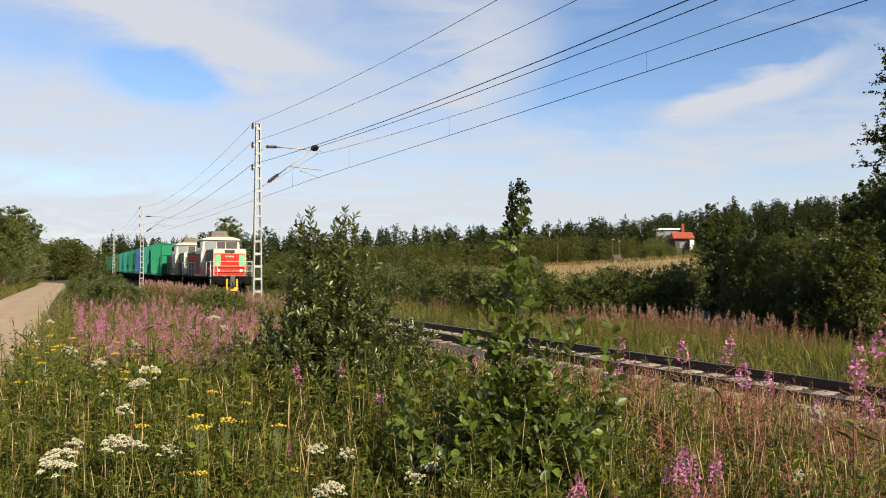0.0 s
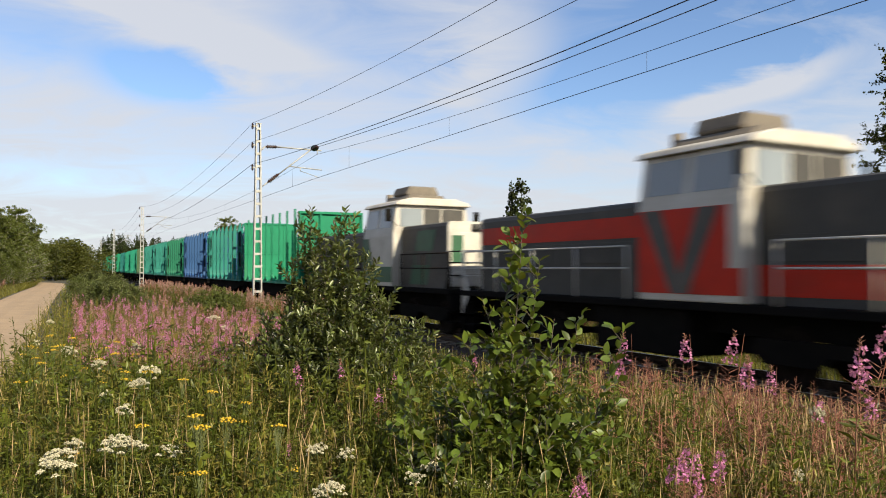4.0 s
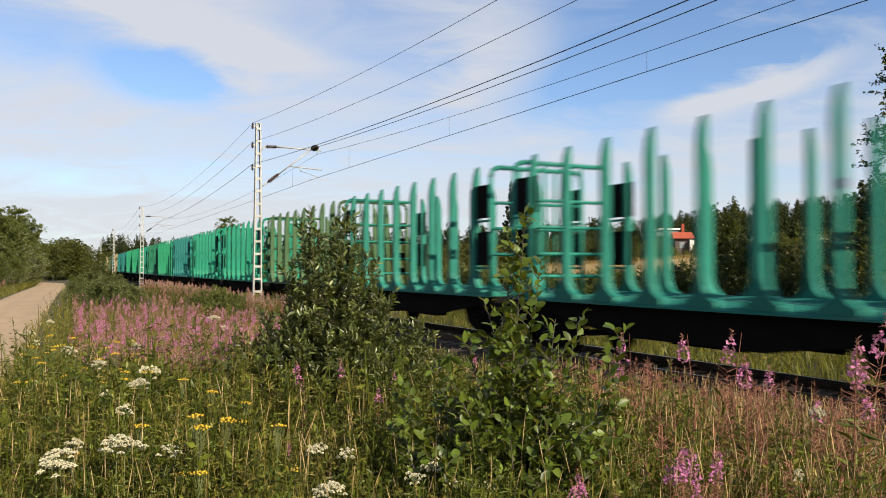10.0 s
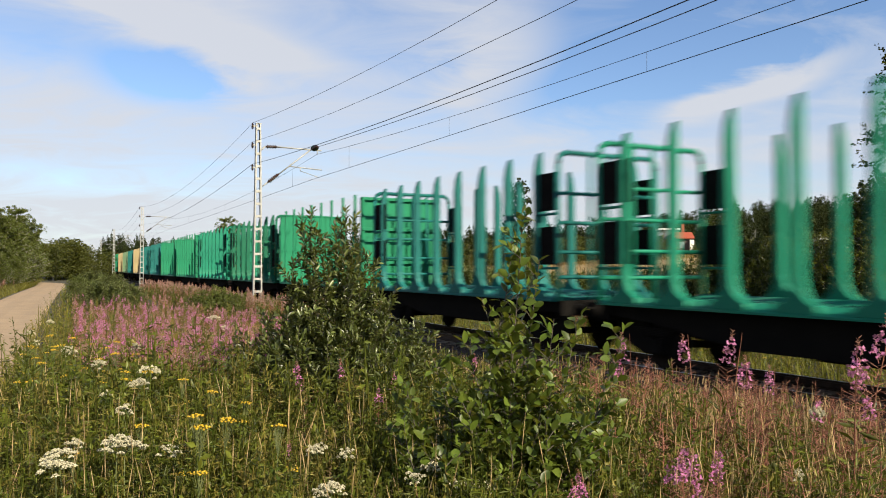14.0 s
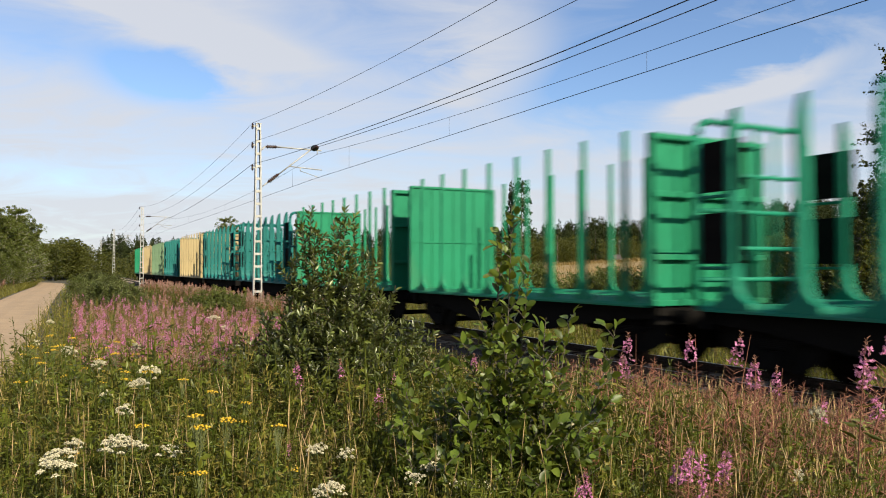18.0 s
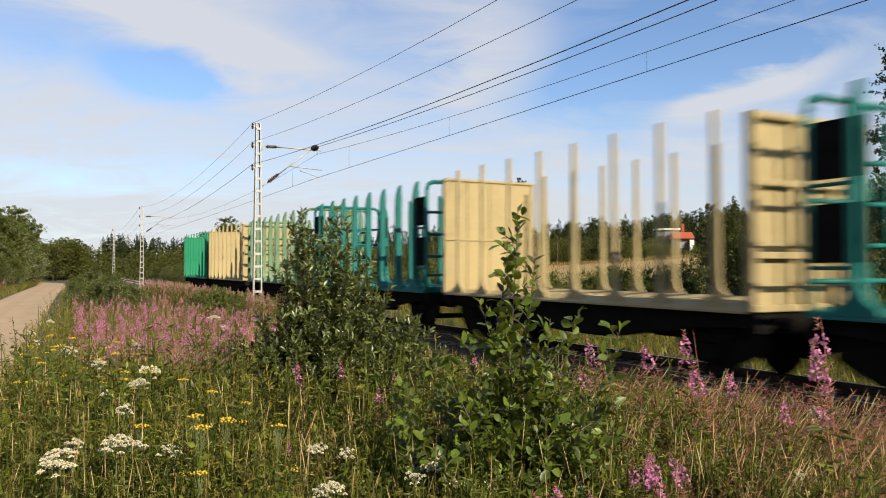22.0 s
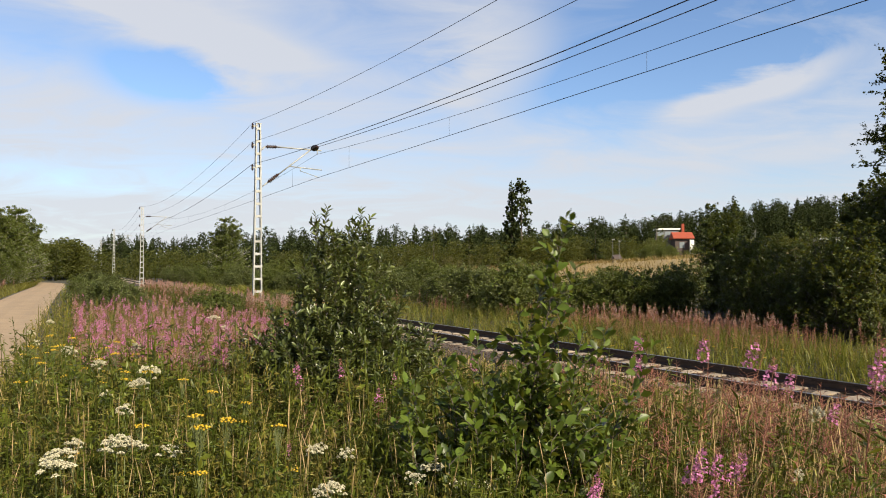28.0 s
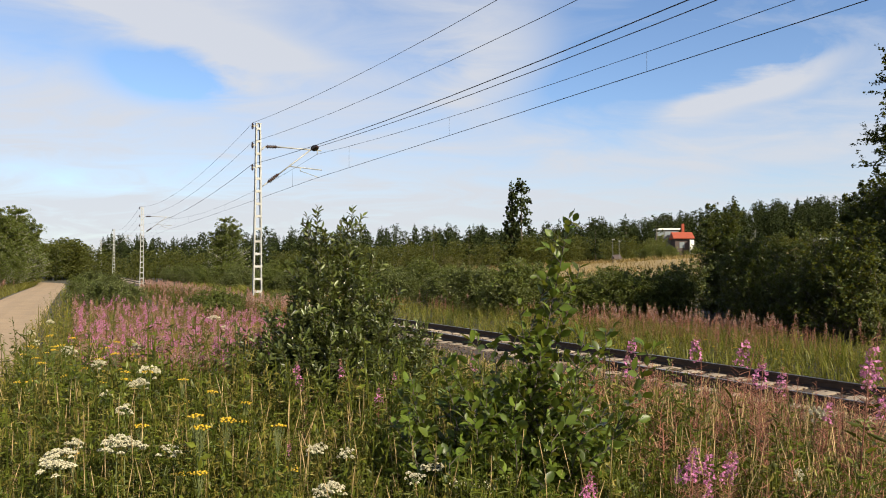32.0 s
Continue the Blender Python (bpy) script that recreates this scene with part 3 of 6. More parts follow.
# Bars, girders and rigging carry the under-wagon shade in BLACKSTEEL.
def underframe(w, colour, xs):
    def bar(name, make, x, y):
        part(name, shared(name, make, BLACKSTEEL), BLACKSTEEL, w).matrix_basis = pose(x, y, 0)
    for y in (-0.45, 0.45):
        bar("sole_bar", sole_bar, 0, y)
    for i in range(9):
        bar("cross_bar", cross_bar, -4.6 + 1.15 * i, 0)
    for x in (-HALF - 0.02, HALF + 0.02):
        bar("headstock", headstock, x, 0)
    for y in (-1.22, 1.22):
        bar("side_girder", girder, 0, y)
    b = BM()
    box(b, -0.9, 0.9, -0.75, -0.35, 0.5, 0.9, 0.03)
    rod(b, (1.2, 0.3, 0.7), (2.1, 0.3, 0.7), 0.18, seg=12)
    rod(b, (-3.2, 0.0, 0.75), (3.2, 0.0, 0.75), 0.03)
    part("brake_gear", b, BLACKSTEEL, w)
    for x in xs:
        wheelset(x, w)
        for y in (-1.02, 1.02):
            b = BM()
            box(b, x - 0.16, x + 0.16, y - 0.1, y + 0.1, 0.32, 0.62, 0.03)
            prism(b, [(x - 0.42, 0.92), (x - 0.2, 0.4), (x - 0.16, 0.4), (x - 0.28, 0.92)], y - 0.07, y + 0.07)
            prism(b, [(x + 0.42, 0.92), (x + 0.28, 0.92), (x + 0.16, 0.4), (x + 0.2, 0.4)], y - 0.07, y + 0.07)
            for k in range(5):
                box(b, x - 0.62 + 0.1 * k, x + 0.62 - 0.1 * k, y - 0.05, y + 0.05, 0.78 - 0.03 * k, 0.805 - 0.03 * k)
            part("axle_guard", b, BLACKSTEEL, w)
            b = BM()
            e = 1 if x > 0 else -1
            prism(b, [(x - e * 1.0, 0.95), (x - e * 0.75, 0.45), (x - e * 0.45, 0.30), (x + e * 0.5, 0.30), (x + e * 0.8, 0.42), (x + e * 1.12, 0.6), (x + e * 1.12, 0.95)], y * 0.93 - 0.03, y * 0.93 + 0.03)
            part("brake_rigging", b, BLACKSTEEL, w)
    buffers(HALF + 0.05, w, sgn=1)
    buffers(-HALF - 0.05, w, sgn=-1)
    b = BM()
    box(b, -HALF + 0.02, HALF - 0.02, -1.055, 1.055, 1.24, 1.30)
    for k in range(17):
        box(b, -4.9 + 0.6 * k, -4.84 + 0.6 * k, -1.04, 1.04, 1.301, 1.315)
    part("deck", b, colour, w, "painted deck with low cross battens")
    for y in (-1.40, 1.40):
        def sill():
            bb = BM()
            prism(bb, [(0.12, 1.22), (0.12, 1.255), (0.08, 1.30), (-0.10, 1.385), (-0.13, 1.385), (-0.34, 1.305), (-0.34, 1.22)], -HALF + 0.05, HALF - 0.05, axis="x")
            return bb
        ob = part("side_sill", shared("side_sill", sill, colour), colour, w)
        ob.matrix_basis = pose(0, y, 0, 0, 0, 180 if y < 0 else 0)


def slant_stake():
    """Stake with a flared foot and a top cut on the slant; its outer face looks along +y."""
    bb = BM()
    prism(bb, [(0.10, 1.26), (0.10, 4.08), (0.055, 4.36), (-0.03, 4.58), (-0.085, 4.58), (-0.10, 4.2), (-0.10, 1.26)], -0.065, 0.065, axis="x", bevel=0.012)
    for e in (-1, 1):
        prism(bb, [(e * 0.064, 1.28), (e * 0.40, 1.28), (e * 0.36, 1.38), (e * 0.24, 1.44), (e * 0.15, 1.53), (e * 0.09, 1.66), (e * 0.064, 1.84)], -0.095, 0.09)
    return bb


def plain_stake():
    bb = BM()
    prism(bb, [(0.06, 1.26), (0.05, 4.60), (-0.03, 4.60), (-0.05, 1.26)], -0.04, 0.04, axis="x", bevel=0.006)
    for e in (-1, 1):
        prism(bb, [(e * 0.039, 1.28), (e * 0.30, 1.28), (e * 0.26, 1.38), (e * 0.17, 1.43), (e * 0.10, 1.51), (e * 0.06, 1.62), (e * 0.039, 1.78)], -0.04, 0.05)
    return bb


def end_frame():
    """Open tubular end frame in the plane x = 0."""
    bb = BM()
    arc = [(0, -1.42, 1.24), (0, -1.42, 4.24), (0, -1.37, 4.42), (0, -1.22, 4.50), (0, 1.22, 4.50), (0, 1.37, 4.42), (0, 1.42, 4.24), (0, 1.42, 1.24)]
    tube(bb, arc, 0.06, 8)
    for y in (-0.55, 0.0, 0.55):
        rod(bb, (0, y, 1.24), (0, y, 4.48), 0.04, seg=6)
    for z in (1.75, 2.3, 2.95, 3.6):
        rod(bb, (0, -1.42, z), (0, 1.42, z), 0.045, seg=6)
    return bb


def side_plate():
    bb = BM()
    box(bb, 0.05, 0.94, -0.02, 0.02, 0, 0.84, 0.008)
    return bb


def side_slat():
    bb = BM()
    box(bb, 0.05, 0.80, -0.02, 0.02, 0, 0.24, 0.008)
    return bb


def stake_wagon(colour, label, slats=False):
    w = new("timber_wagon")
    underframe(w, colour, (-4.0, 4.0))
    for i in range(8):
        x = (i - 3.5) * 1.27
        for y in (-1.42, 1.42):
            ob = part("stake", shared("stake", slant_stake, colour), colour, w)
            ob.matrix_basis = pose(x, y, 0, 0, 0, 180 if y < 0 else 0)
    for x in (-HALF - 0.05, HALF + 0.05):
        f = part("end_frame", shared("end_frame", end_frame, colour), colour, w)
        f.matrix_basis = pose(x, 0, 0)
        for y in (-1.42, 1.42):
            for z in ((1.72, 2.32, 2.92, 3.52) if slats else (2.03, 3.23)):
                ob = part("side_plate", shared("side_slat" if slats else "side_plate", side_slat if slats else side_plate, BLACKSTEEL), BLACKSTEEL, f, "black steel side plate")
                ob.matrix_basis = pose(0, y, z, 0, 0, 180 if x > 0 else 0)
            sg = -1 if x > 0 else 1
            for z in (1.95, 3.15):
                part("side_tie", rod(BM(), (0, y, z), (sg * 0.80, y, z), 0.03, seg=6), colour, f)
    return tagged(w, label, "railway wagon", "train")


def bulkhead_inner(bb=None):
    bb = BM()
    box(bb, -0.02, 0.02, -1.46, 1.46, 1.26, 4.46)
    return bb


def bulkhead_ribs():
    bb = BM()
    for z in (1.30, 2.15, 3.32, 4.40):
        box(bb, 0.021, 0.13, -1.48, 1.48, z - 0.05, z + 0.06, 0.012)
    for y in (-1.44, -0.5, 0.5, 1.44):
        box(bb, 0.021, 0.11, y - 0.05, y + 0.05, 1.26, 4.45, 0.01)
    for y in (-1.47, 1.47):
        box(bb, -0.06, 0.0201, y - 0.03, y + 0.03, 1.26, 4.46, 0.008)
    box(bb, -0.06, 0.0202, -1.44, 1.44, 4.4, 4.47, 0.008)
    for y in (-0.74, 0.0, 0.74):
        box(bb, -0.05, -0.0205, y - 0.02, y + 0.02, 1.27, 4.39)
    box(bb, -0.045, -0.0206, -1.43, 1.43, 2.73, 2.77)
    return bb


def bulkhead_wagon(colour, label):
    w = new("bulkhead_wagon")
    underframe(w, colour, (-4.0, 4.0))
    for i in range(8):
        x = (i - 3.5) * 1.27
        for y in (-1.42, 1.42):
            ob = part("stake", shared("plain_stake", plain_stake, colour), colour, w)
            ob.matrix_basis = pose(x, y, 0, 0, 0, 180 if y < 0 else 0)
    for sg in (-1, 1):
        ob = part("bulkhead", shared("bulkhead", bulkhead_inner, colour), colour, w)
        ob.matrix_basis = pose(sg * (HALF + 0.03), 0, 0, 0, 0, 0 if sg > 0 else 180)
        part("bulkhead_rib", shared("bulkhead_rib", bulkhead_ribs, colour), colour, ob)
    return tagged(w, label, "railway wagon", "train")


SOOTGREY = material("sooty loco grey", (0.075, 0.066, 0.055), rough=0.7, colour2=(0.04, 0.036, 0.03), scale=1.5, fine=12, bump=0.05)


def hood(bm, x0, x1, hw, z0, z1, r=0.12):
    pts = [(-hw, z0), (hw, z0), (hw, z1 - r), (hw - r * 0.3, z1 - r * 0.3), (hw - r, z1), (-hw + r, z1), (-hw + r * 0.3, z1 - r * 0.3), (-hw, z1 - r)]
    return prism(bm, pts, x0, x1, axis="x")


def locomotive(front_red, label):
    L = new("locomotive")
    main, band = (GREYP, RED) if front_red else (SOOTGREY, FOREST_G)
    b = BM()
    box(b, -6.65, 6.65, -1.45, 1.45, 1.22, 1.36, 0.02)
    part("walkway", b, BLACKSTEEL, L)
    b = BM()
    for y in (-0.6, 0.6):
        box(b, -6.5, 6.5, y - 0.12, y + 0.12, 0.8, 1.219)
    for x in (-6.55, 6.55):
        box(b, x - 0.1, x + 0.1, -1.4, 1.4, 0.78, 1.218, 0.02)
    box(b, -1.3, 1.3, -1.25, 1.25, 0.35, 1.217, 0.05)
    part("frame_beam", b, BLACKSTEEL, L)
    # hoods
    part("front_hood", hood(BM(), 2.6, 5.86, 1.10, 1.36, 3.30), main, L, "sooty grey hood")
    part("rear_hood", hood(BM(), -6.1, 0.2, 1.10, 1.36, 3.26), main, L, "sooty grey hood")
    for x0, x1 in ((2.62, 5.84), (-6.08, 0.18)):
        for y in (-1.107, 1.107):
            b = BM()
            if front_red:
                box(b, x0, x1, y - 0.006, y + 0.006, 2.55 if x0 < 0 else 1.5, 2.98 if x0 < 0 else 2.0)
            else:
                xm = (x0 + x1) / 2
                prism(b, [(xm - 0.9, 1.45), (xm + 0.3, 1.45), (xm + 0.9, 3.1), (xm - 0.3, 3.1)], y - 0.006, y + 0.006)
            part("livery_band", b, band, L)
            n = 3 if x0 > 0 else 6
            for i in range(n):
                xa = x0 + 0.12 + i * (x1 - x0 - 0.2) / n
                b = BM()
                box(b, xa, xa + (x1 - x0 - 0.2) / n - 0.1, y - 0.012, y + 0.012, 2.05, 2.48, 0.004)
                part("hood_door", b, main, L)
    b = BM()
    hood(b, 5.861, 5.93, 1.11, 1.42, 3.31)
    part("hood_nose", b, CREAM, L, "cream nose panel")
    b = BM()
    box(b, 5.931, 5.945, -1.04, 1.04, 1.44, 2.98, 0.005)
    part("nose_door", b, RED if front_red else CREAM, L)
    for y in (-0.82, 0.82):
        b = BM()
        box(b, 5.946, 5.955, y - 0.18, y + 0.18, 2.12, 2.9)
        part("marker_panel", b, MINT if front_red else FOREST_G, L)
        part("headlight", lathe(BM(), [(0.085, 0), (0.09, 0.04), (0.075, 0.06), (0.04, 0.065)], (5.946, y * 0.95, 1.78), (1, 0, 0), 14), HEADLIGHT if front_red else CREAM, L, "round lit headlamp" if front_red else "")
    b = BM()
    box(b, 5.931, 6.02, -0.34, 0.34, 3.05, 3.24, 0.02)
    for y in (-0.17, 0.17):
        lathe(b, [(0.07, 0), (0.075, 0.05), (0.05, 0.06)], (6.02, y, 3.145), (1, 0, 0), 12)
    part("top_lamp", b, GREYP, L, "small dark lamp housing")
    for i in range(4):
        b = BM()
        box(b, 5.946, 5.952, -0.3 + i * 0.155, -0.19 + i * 0.155, 2.72, 2.83)
        part("number_bar", b, CREAM, L)
    b = BM()
    for i in range(12):
        box(b, 5.946, 5.951, -0.5, 0.5, 1.95 + i * 0.06, 1.975 + i * 0.06)
    part("grille", b, RED if front_red else CREAM, L)
    b = BM()
    hood(b, -6.16, -6.101, 1.105, 1.4, 3.255)
    part("rear_nose", b, GREYP if not front_red else CREAM, L)
    # cab
    xa, xb = 0.25, 2.7
    b = BM()
    sec = [(-1.45, 1.365), (1.45, 1.365), (1.45, 3.0), (1.28, 4.0), (-1.28, 4.0), (-1.45, 3.0)]
    prism(b, sec, xa, xb, axis="x", bevel=0.03)
    cab = part("cab", b, CREAM, L, "cream driver's cab, dirty lower walls")
    b = BM()
    prism(b, [(-1.4, 4.0), (1.4, 4.0), (1.3, 4.12), (0.8, 4.25), (-0.8, 4.25), (-1.3, 4.12)], xa - 0.12, xb + 0.15, axis="x", bevel=0.03)
    part("cab_roof", b, CREAM, cab)
    b = BM()
    prism(b, [(-0.75, 4.25), (0.75, 4.25), (0.6, 4.40), (-0.6, 4.40)], xa + 0.25, xb - 0.4, axis="x", bevel=0.02)
    prism(b, [(-0.55, 4.40), (0.55, 4.40), (0.62, 4.46), (0.5, 4.72), (-0.5, 4.72), (-0.62, 4.46)], xa + 0.6, xb - 0.7, axis="x", bevel=0.04)
    rod(b, (xa + 0.1, -0.5, 4.2), (xa + 0.1, -0.5, 4.55), 0.12, seg=12)
    part("exhaust_housing", b, ROOFGREY, cab, "sooty roof exhaust housing")
    for xs, sg in ((xb, 1), (xa, -1)):
        for y0, y1 in ((-1.16, -0.36), (-0.30, 0.30), (0.36, 1.16)):
            b = BM()
            xx = xs + sg * 0.006
            box(b, min(xx, xx + sg * 0.012), max(xx, xx + sg * 0.012), y0, y1, 3.3, 3.9, 0.004)
            part("window_pane" if abs(y0) > 0.4 else "window_post", b, GLASS if abs(y0) > 0.4 else GREYP, cab)
    for sg in (-1, 1):
        for x0, x1 in ((xa + 0.18, xa + 1.12), (xa + 1.3, xb - 0.2)):
            b = BM()
            ya, yb2 = 1.452, 1.30
            p = [(sg * (ya - 0.05 + 0.01), 3.27), (sg * (yb2 + 0.01), 3.9), (sg * (yb2 - 0.02), 3.9), (sg * (ya - 0.08), 3.27)]
            prism(b, p, x0, x1, axis="x")
            part("side_window", b, GLASS, cab)
        if front_red:
            b = BM()
            box(b, xa + 0.02, xb - 0.30, sg * 1.456 - 0.005, sg * 1.456 + 0.005, 1.5, 3.0)
            part("cab_band", b, band, cab)
            for e in (0, 1):
                b = BM()
                p = [(0.15, 2.99), (0.62, 2.99), (1.18, 1.51), (0.85, 1.51)]
                prism(b, [(xa + (2.12 - u if e else u), w) for u, w in p], sg * 1.466 - 0.004 - 0.003 * e, sg * 1.466 + 0.004 + 0.003 * e)
                part("livery_wedge", b, LIGHTGREY, cab)
            b = BM()
            box(b, xb - 0.29, xb - 0.02, sg * 1.456 - 0.005, sg * 1.456 + 0.005, 1.5, 1.95)
            part("cab_band", b, band, cab)
        else:
            b = BM()
            box(b, xa + 0.02, xb - 0.02, sg * 1.456 - 0.005, sg * 1.456 + 0.005, 1.5, 2.0)
            part("cab_band", b, band, cab)
            b = BM()
            prism(b, [(xa + 0.0, 1.55), (xa + 0.95, 1.55), (xa + 0.5, 2.95), (xa + 0.0, 2.95)], sg * 1.466 - 0.004, sg * 1.466 + 0.004)
            part("livery_wedge", b, band, cab)
        b = BM()
        rod(b, (xb + 0.12, sg * 1.3, 3.3), (xb + 0.12, sg * 1.62, 3.55), 0.015)
        box(b, xb + 0.08, xb + 0.13, sg * 1.62 - 0.1, sg * 1.62 + 0.1, 3.45, 3.85, 0.01)
        part("mirror", b, BLACKSTEEL, cab)
        b = BM()
        tube(b, [(xb + 0.06, sg * 1.42, 1.4), (xb + 0.06, sg * 1.42, 3.1)], 0.018)
        part("grab_rail", b, RAILGREY, cab)
    # handrails
    for sg in (-1, 1):
        for x0, x1 in ((3.3, 6.5), (-6.5, -0.1)):
            b = BM()
            for z in (1.95, 2.38):
                rod(b, (x0, sg * 1.42, z), (x1, sg * 1.42, z), 0.02, seg=6)
            n = 3 if x0 > 0 else 5
            for i in range(n):
                x = x0 + (x1 - x0) * i / (n - 1)
                rod(b, (x, sg * 1.42, 1.36), (x, sg * 1.42, 2.38), 0.022, seg=6)
            part("handrail", b, RAILGREY if front_red else WHEELSTEEL, L, "tubular handrail")
    for x, sg in ((6.58, 1), (-6.58, -1)):
        b = BM()
        for z in (1.75, 2.1, 2.42):
            rod(b, (x, -1.42, z), (x, 1.42, z), 0.02, seg=6)
        for y in (-1.42, -0.95, 0.95, 1.42):
            rod(b, (x, y, 0.75 if abs(y) > 1 else 1.36), (x, y, 2.42), 0.022, seg=6)
        part("end_rail", b, RAILGREY if front_red else WHEELSTEEL, L, "tubular end rail")
        for y in (-1.40, 1.40):
            b = BM()
            prism(b, [(x - sg * 0.32, 1.30), (x - sg * 0.02, 0.85), (x + sg * 0.03, 0.85), (x + sg * 0.03, 1.95), (x - sg * 0.10, 2.40), (x - sg * 0.16, 2.40), (x - sg * 0.05, 1.9)], y - 0.012, y + 0.012)
            part("corner_plate", b, RAILGREY if front_red else BLACKSTEEL, L)
        b = BM()
        prism(b, [(x, 0.62), (x + sg * 0.12, 0.62), (x + sg * 0.2, 0.16), (x + sg * 0.1, 0.16)], -1.1, 1.1)
        part("rail_guard", b, BLACKSTEEL, L)
        b = BM()
        box(b, min(x + sg * 0.1, x + sg * 0.16), max(x + sg * 0.1, x + sg * 0.16), -0.32, 0.32, 0.34, 0.62, 0.01)
        for y in (-0.34, 0.34):
            box(b, min(x + sg * 0.1, x + sg * 0.17), max(x + sg * 0.1, x + sg * 0.17), y - 0.05, y + 0.05, 0.3, 1.2, 0.01)
        part("coupler_yoke", b, YELLOW, L, "yellow coupler yoke")
        b = BM()
        box(b, min(x + sg * 0.17, x + sg * 0.42), max(x + sg * 0.17, x + sg * 0.42), -0.17, 0.17, 0.66, 1.42, 0.04)
        rod(b, (x + sg * 0.3, -0.26, 0.95), (x + sg * 0.3, 0.26, 0.95), 0.07, seg=10)
        part("coupler_head", b, GREYP, L, "dark grey coupler head")
        for y in (-0.95, 0.95):
            b = BM()
            tube(b, [(x + sg * 0.12, y * 0.55, 1.1), (x + sg * 0.3, y * 0.55, 0.75), (x + sg * 0.3, y * 0.62, 0.45), (x + sg * 0.12, y * 0.7, 0.3)], 0.03)
            part("brake_hose", b, BLACKSTEEL, L)
        buffers(x, L, sgn=sg)
        for y in (-1.15, 1.15):
            for z in (0.45, 0.75, 1.05):
                b = BM()
                box(b, min(x - sg * 0.35, x), max(x - sg * 0.35, x), y - 0.2, y + 0.2, z - 0.02, z + 0.02)
                part("step", b, BLACKSTEEL, L)
    for cx in (-4.2, 4.2):
        for dx in (-1.1, 1.1):
            wheelset(cx + dx, L, 0.5)
        for y in (-1.05, 1.05):
            b = BM()
            prism(b, [(cx - 1.7, 0.62), (cx - 1.5, 0.42), (cx - 0.4, 0.42), (cx - 0.2, 0.6), (cx + 0.2, 0.6), (cx + 0.4, 0.42), (cx + 1.5, 0.42), (cx + 1.7, 0.62), (cx + 1.6, 0.82), (cx - 1.6, 0.82)], y - 0.06, y + 0.06, bevel=0.01)
            part("bogie_frame", b, BLACKSTEEL, L)
    return tagged(L, label, "locomotive", "train")


TRAIN.append((locomotive(True, "red, cream and grey diesel locomotive with lit headlamps"), 60.1))
TRAIN.append((locomotive(False, "cream and grey diesel locomotive with green band"), 74.0))
WAGONS = [("A", GREEN, "bright green"), ("B", TEAL, "teal"), ("B", BLUE, "blue"), ("B", DGREEN, "deep green"), ("B", TEAL, "teal"), ("B", TEAL, "teal"),
          ("B", OLIVE, "olive drab"), ("B", EMERALD, "emerald green"), ("B", EMERALD, "emerald green"), ("B", DTEAL, "dark teal"), ("A", GREEN, "bright green"),
          ("B", DGREEN, "deep green"), ("B", EMERALD, "emerald green"), ("A", GREEN, "bright green"), ("A", GREEN, "bright green"), ("B", DTEAL, "dark teal"),
          ("B", DTEAL, "dark teal"), ("A", TAN, "tan"), ("B", DTEAL, "dark teal"), ("B", SAGE, "sage green"), ("A", TAN, "tan"), ("A", GREEN, "bright green")]
FRONT = [81.4, 92.7, 104.1, 115.5, 127.0, 138.5, 149.65, 161.2, 172.7, 184.5, 196.0, 207.4, 218.9, 230.4, 242.15, 253.85, 265.6, 277.0, 288.6, 300.3, 311.95, 323.4]
made = {}
for (kind, colour, word), p in zip(WAGONS, FRONT):
    key = (kind, colour.name)
    if key in made:
        w = copy_thing(made[key], Matrix())
    else:
        w = made[key] = bulkhead_wagon(colour, f"empty {word} timber wagon with solid end bulkheads") if kind == "A" else stake_wagon(colour, f"empty {word} timber wagon with open end frames", colour in (OLIVE, SAGE))
    TRAIN.append((w, p + HALF))
# ---- plants ----


def leafmat(name, c, c2, island=0.35, trans=0.25, rough=0.5, spec=0.28, scale=3.0):
    return material(name, c, rough=rough, colour2=c2, scale=scale, fine=30, bump=0.0, island=island, translucent=trans, spec=spec)


WILLOW = leafmat("willow leaf", (0.020, 0.033, 0.005), (0.092, 0.106, 0.030), island=0.65, rough=0.36, trans=0.18, spec=0.45, scale=6.0)
SALLOW = leafmat("grey sallow leaf", (0.034, 0.050, 0.010), (0.090, 0.100, 0.032), island=0.5, spec=0.3)
ALDER = leafmat("alder leaf", (0.034, 0.062, 0.007), (0.086, 0.112, 0.018), island=0.55, rough=0.40, trans=0.25, spec=0.28)
SHRUBLEAF = leafmat("shrub leaf", (0.040, 0.062, 0.010), (0.090, 0.098, 0.022), island=0.5, spec=0.25)
BIRCHLEAF = leafmat("birch leaf", (0.024, 0.036, 0.006), (0.066, 0.062, 0.015), island=0.5, spec=0.15)
NEEDLE = leafmat("spruce needles", (0.012, 0.021, 0.006), (0.028, 0.034, 0.011), trans=0.05, rough=0.8, island=0.5, spec=0.1)
# Green lowered so that the right-hand thicket's shade sits in the leaf colour.
DARKLEAF = leafmat("shade-darkened leaf", (0.014, 0.025, 0.004), (0.038, 0.047, 0.010), island=0.6, rough=0.42, spec=0.25)
RUSTLEAF = leafmat("browning leaf", (0.085, 0.062, 0.022), (0.060, 0.066, 0.022))
GRASS = leafmat("meadow grass", (0.048, 0.064, 0.006), (0.175, 0.138, 0.030), island=0.55, trans=0.3, scale=4.5)
VERGE = leafmat("lush verge grass", (0.080, 0.098, 0.009), (0.175, 0.152, 0.028), island=0.5, trans=0.3, scale=2.0)
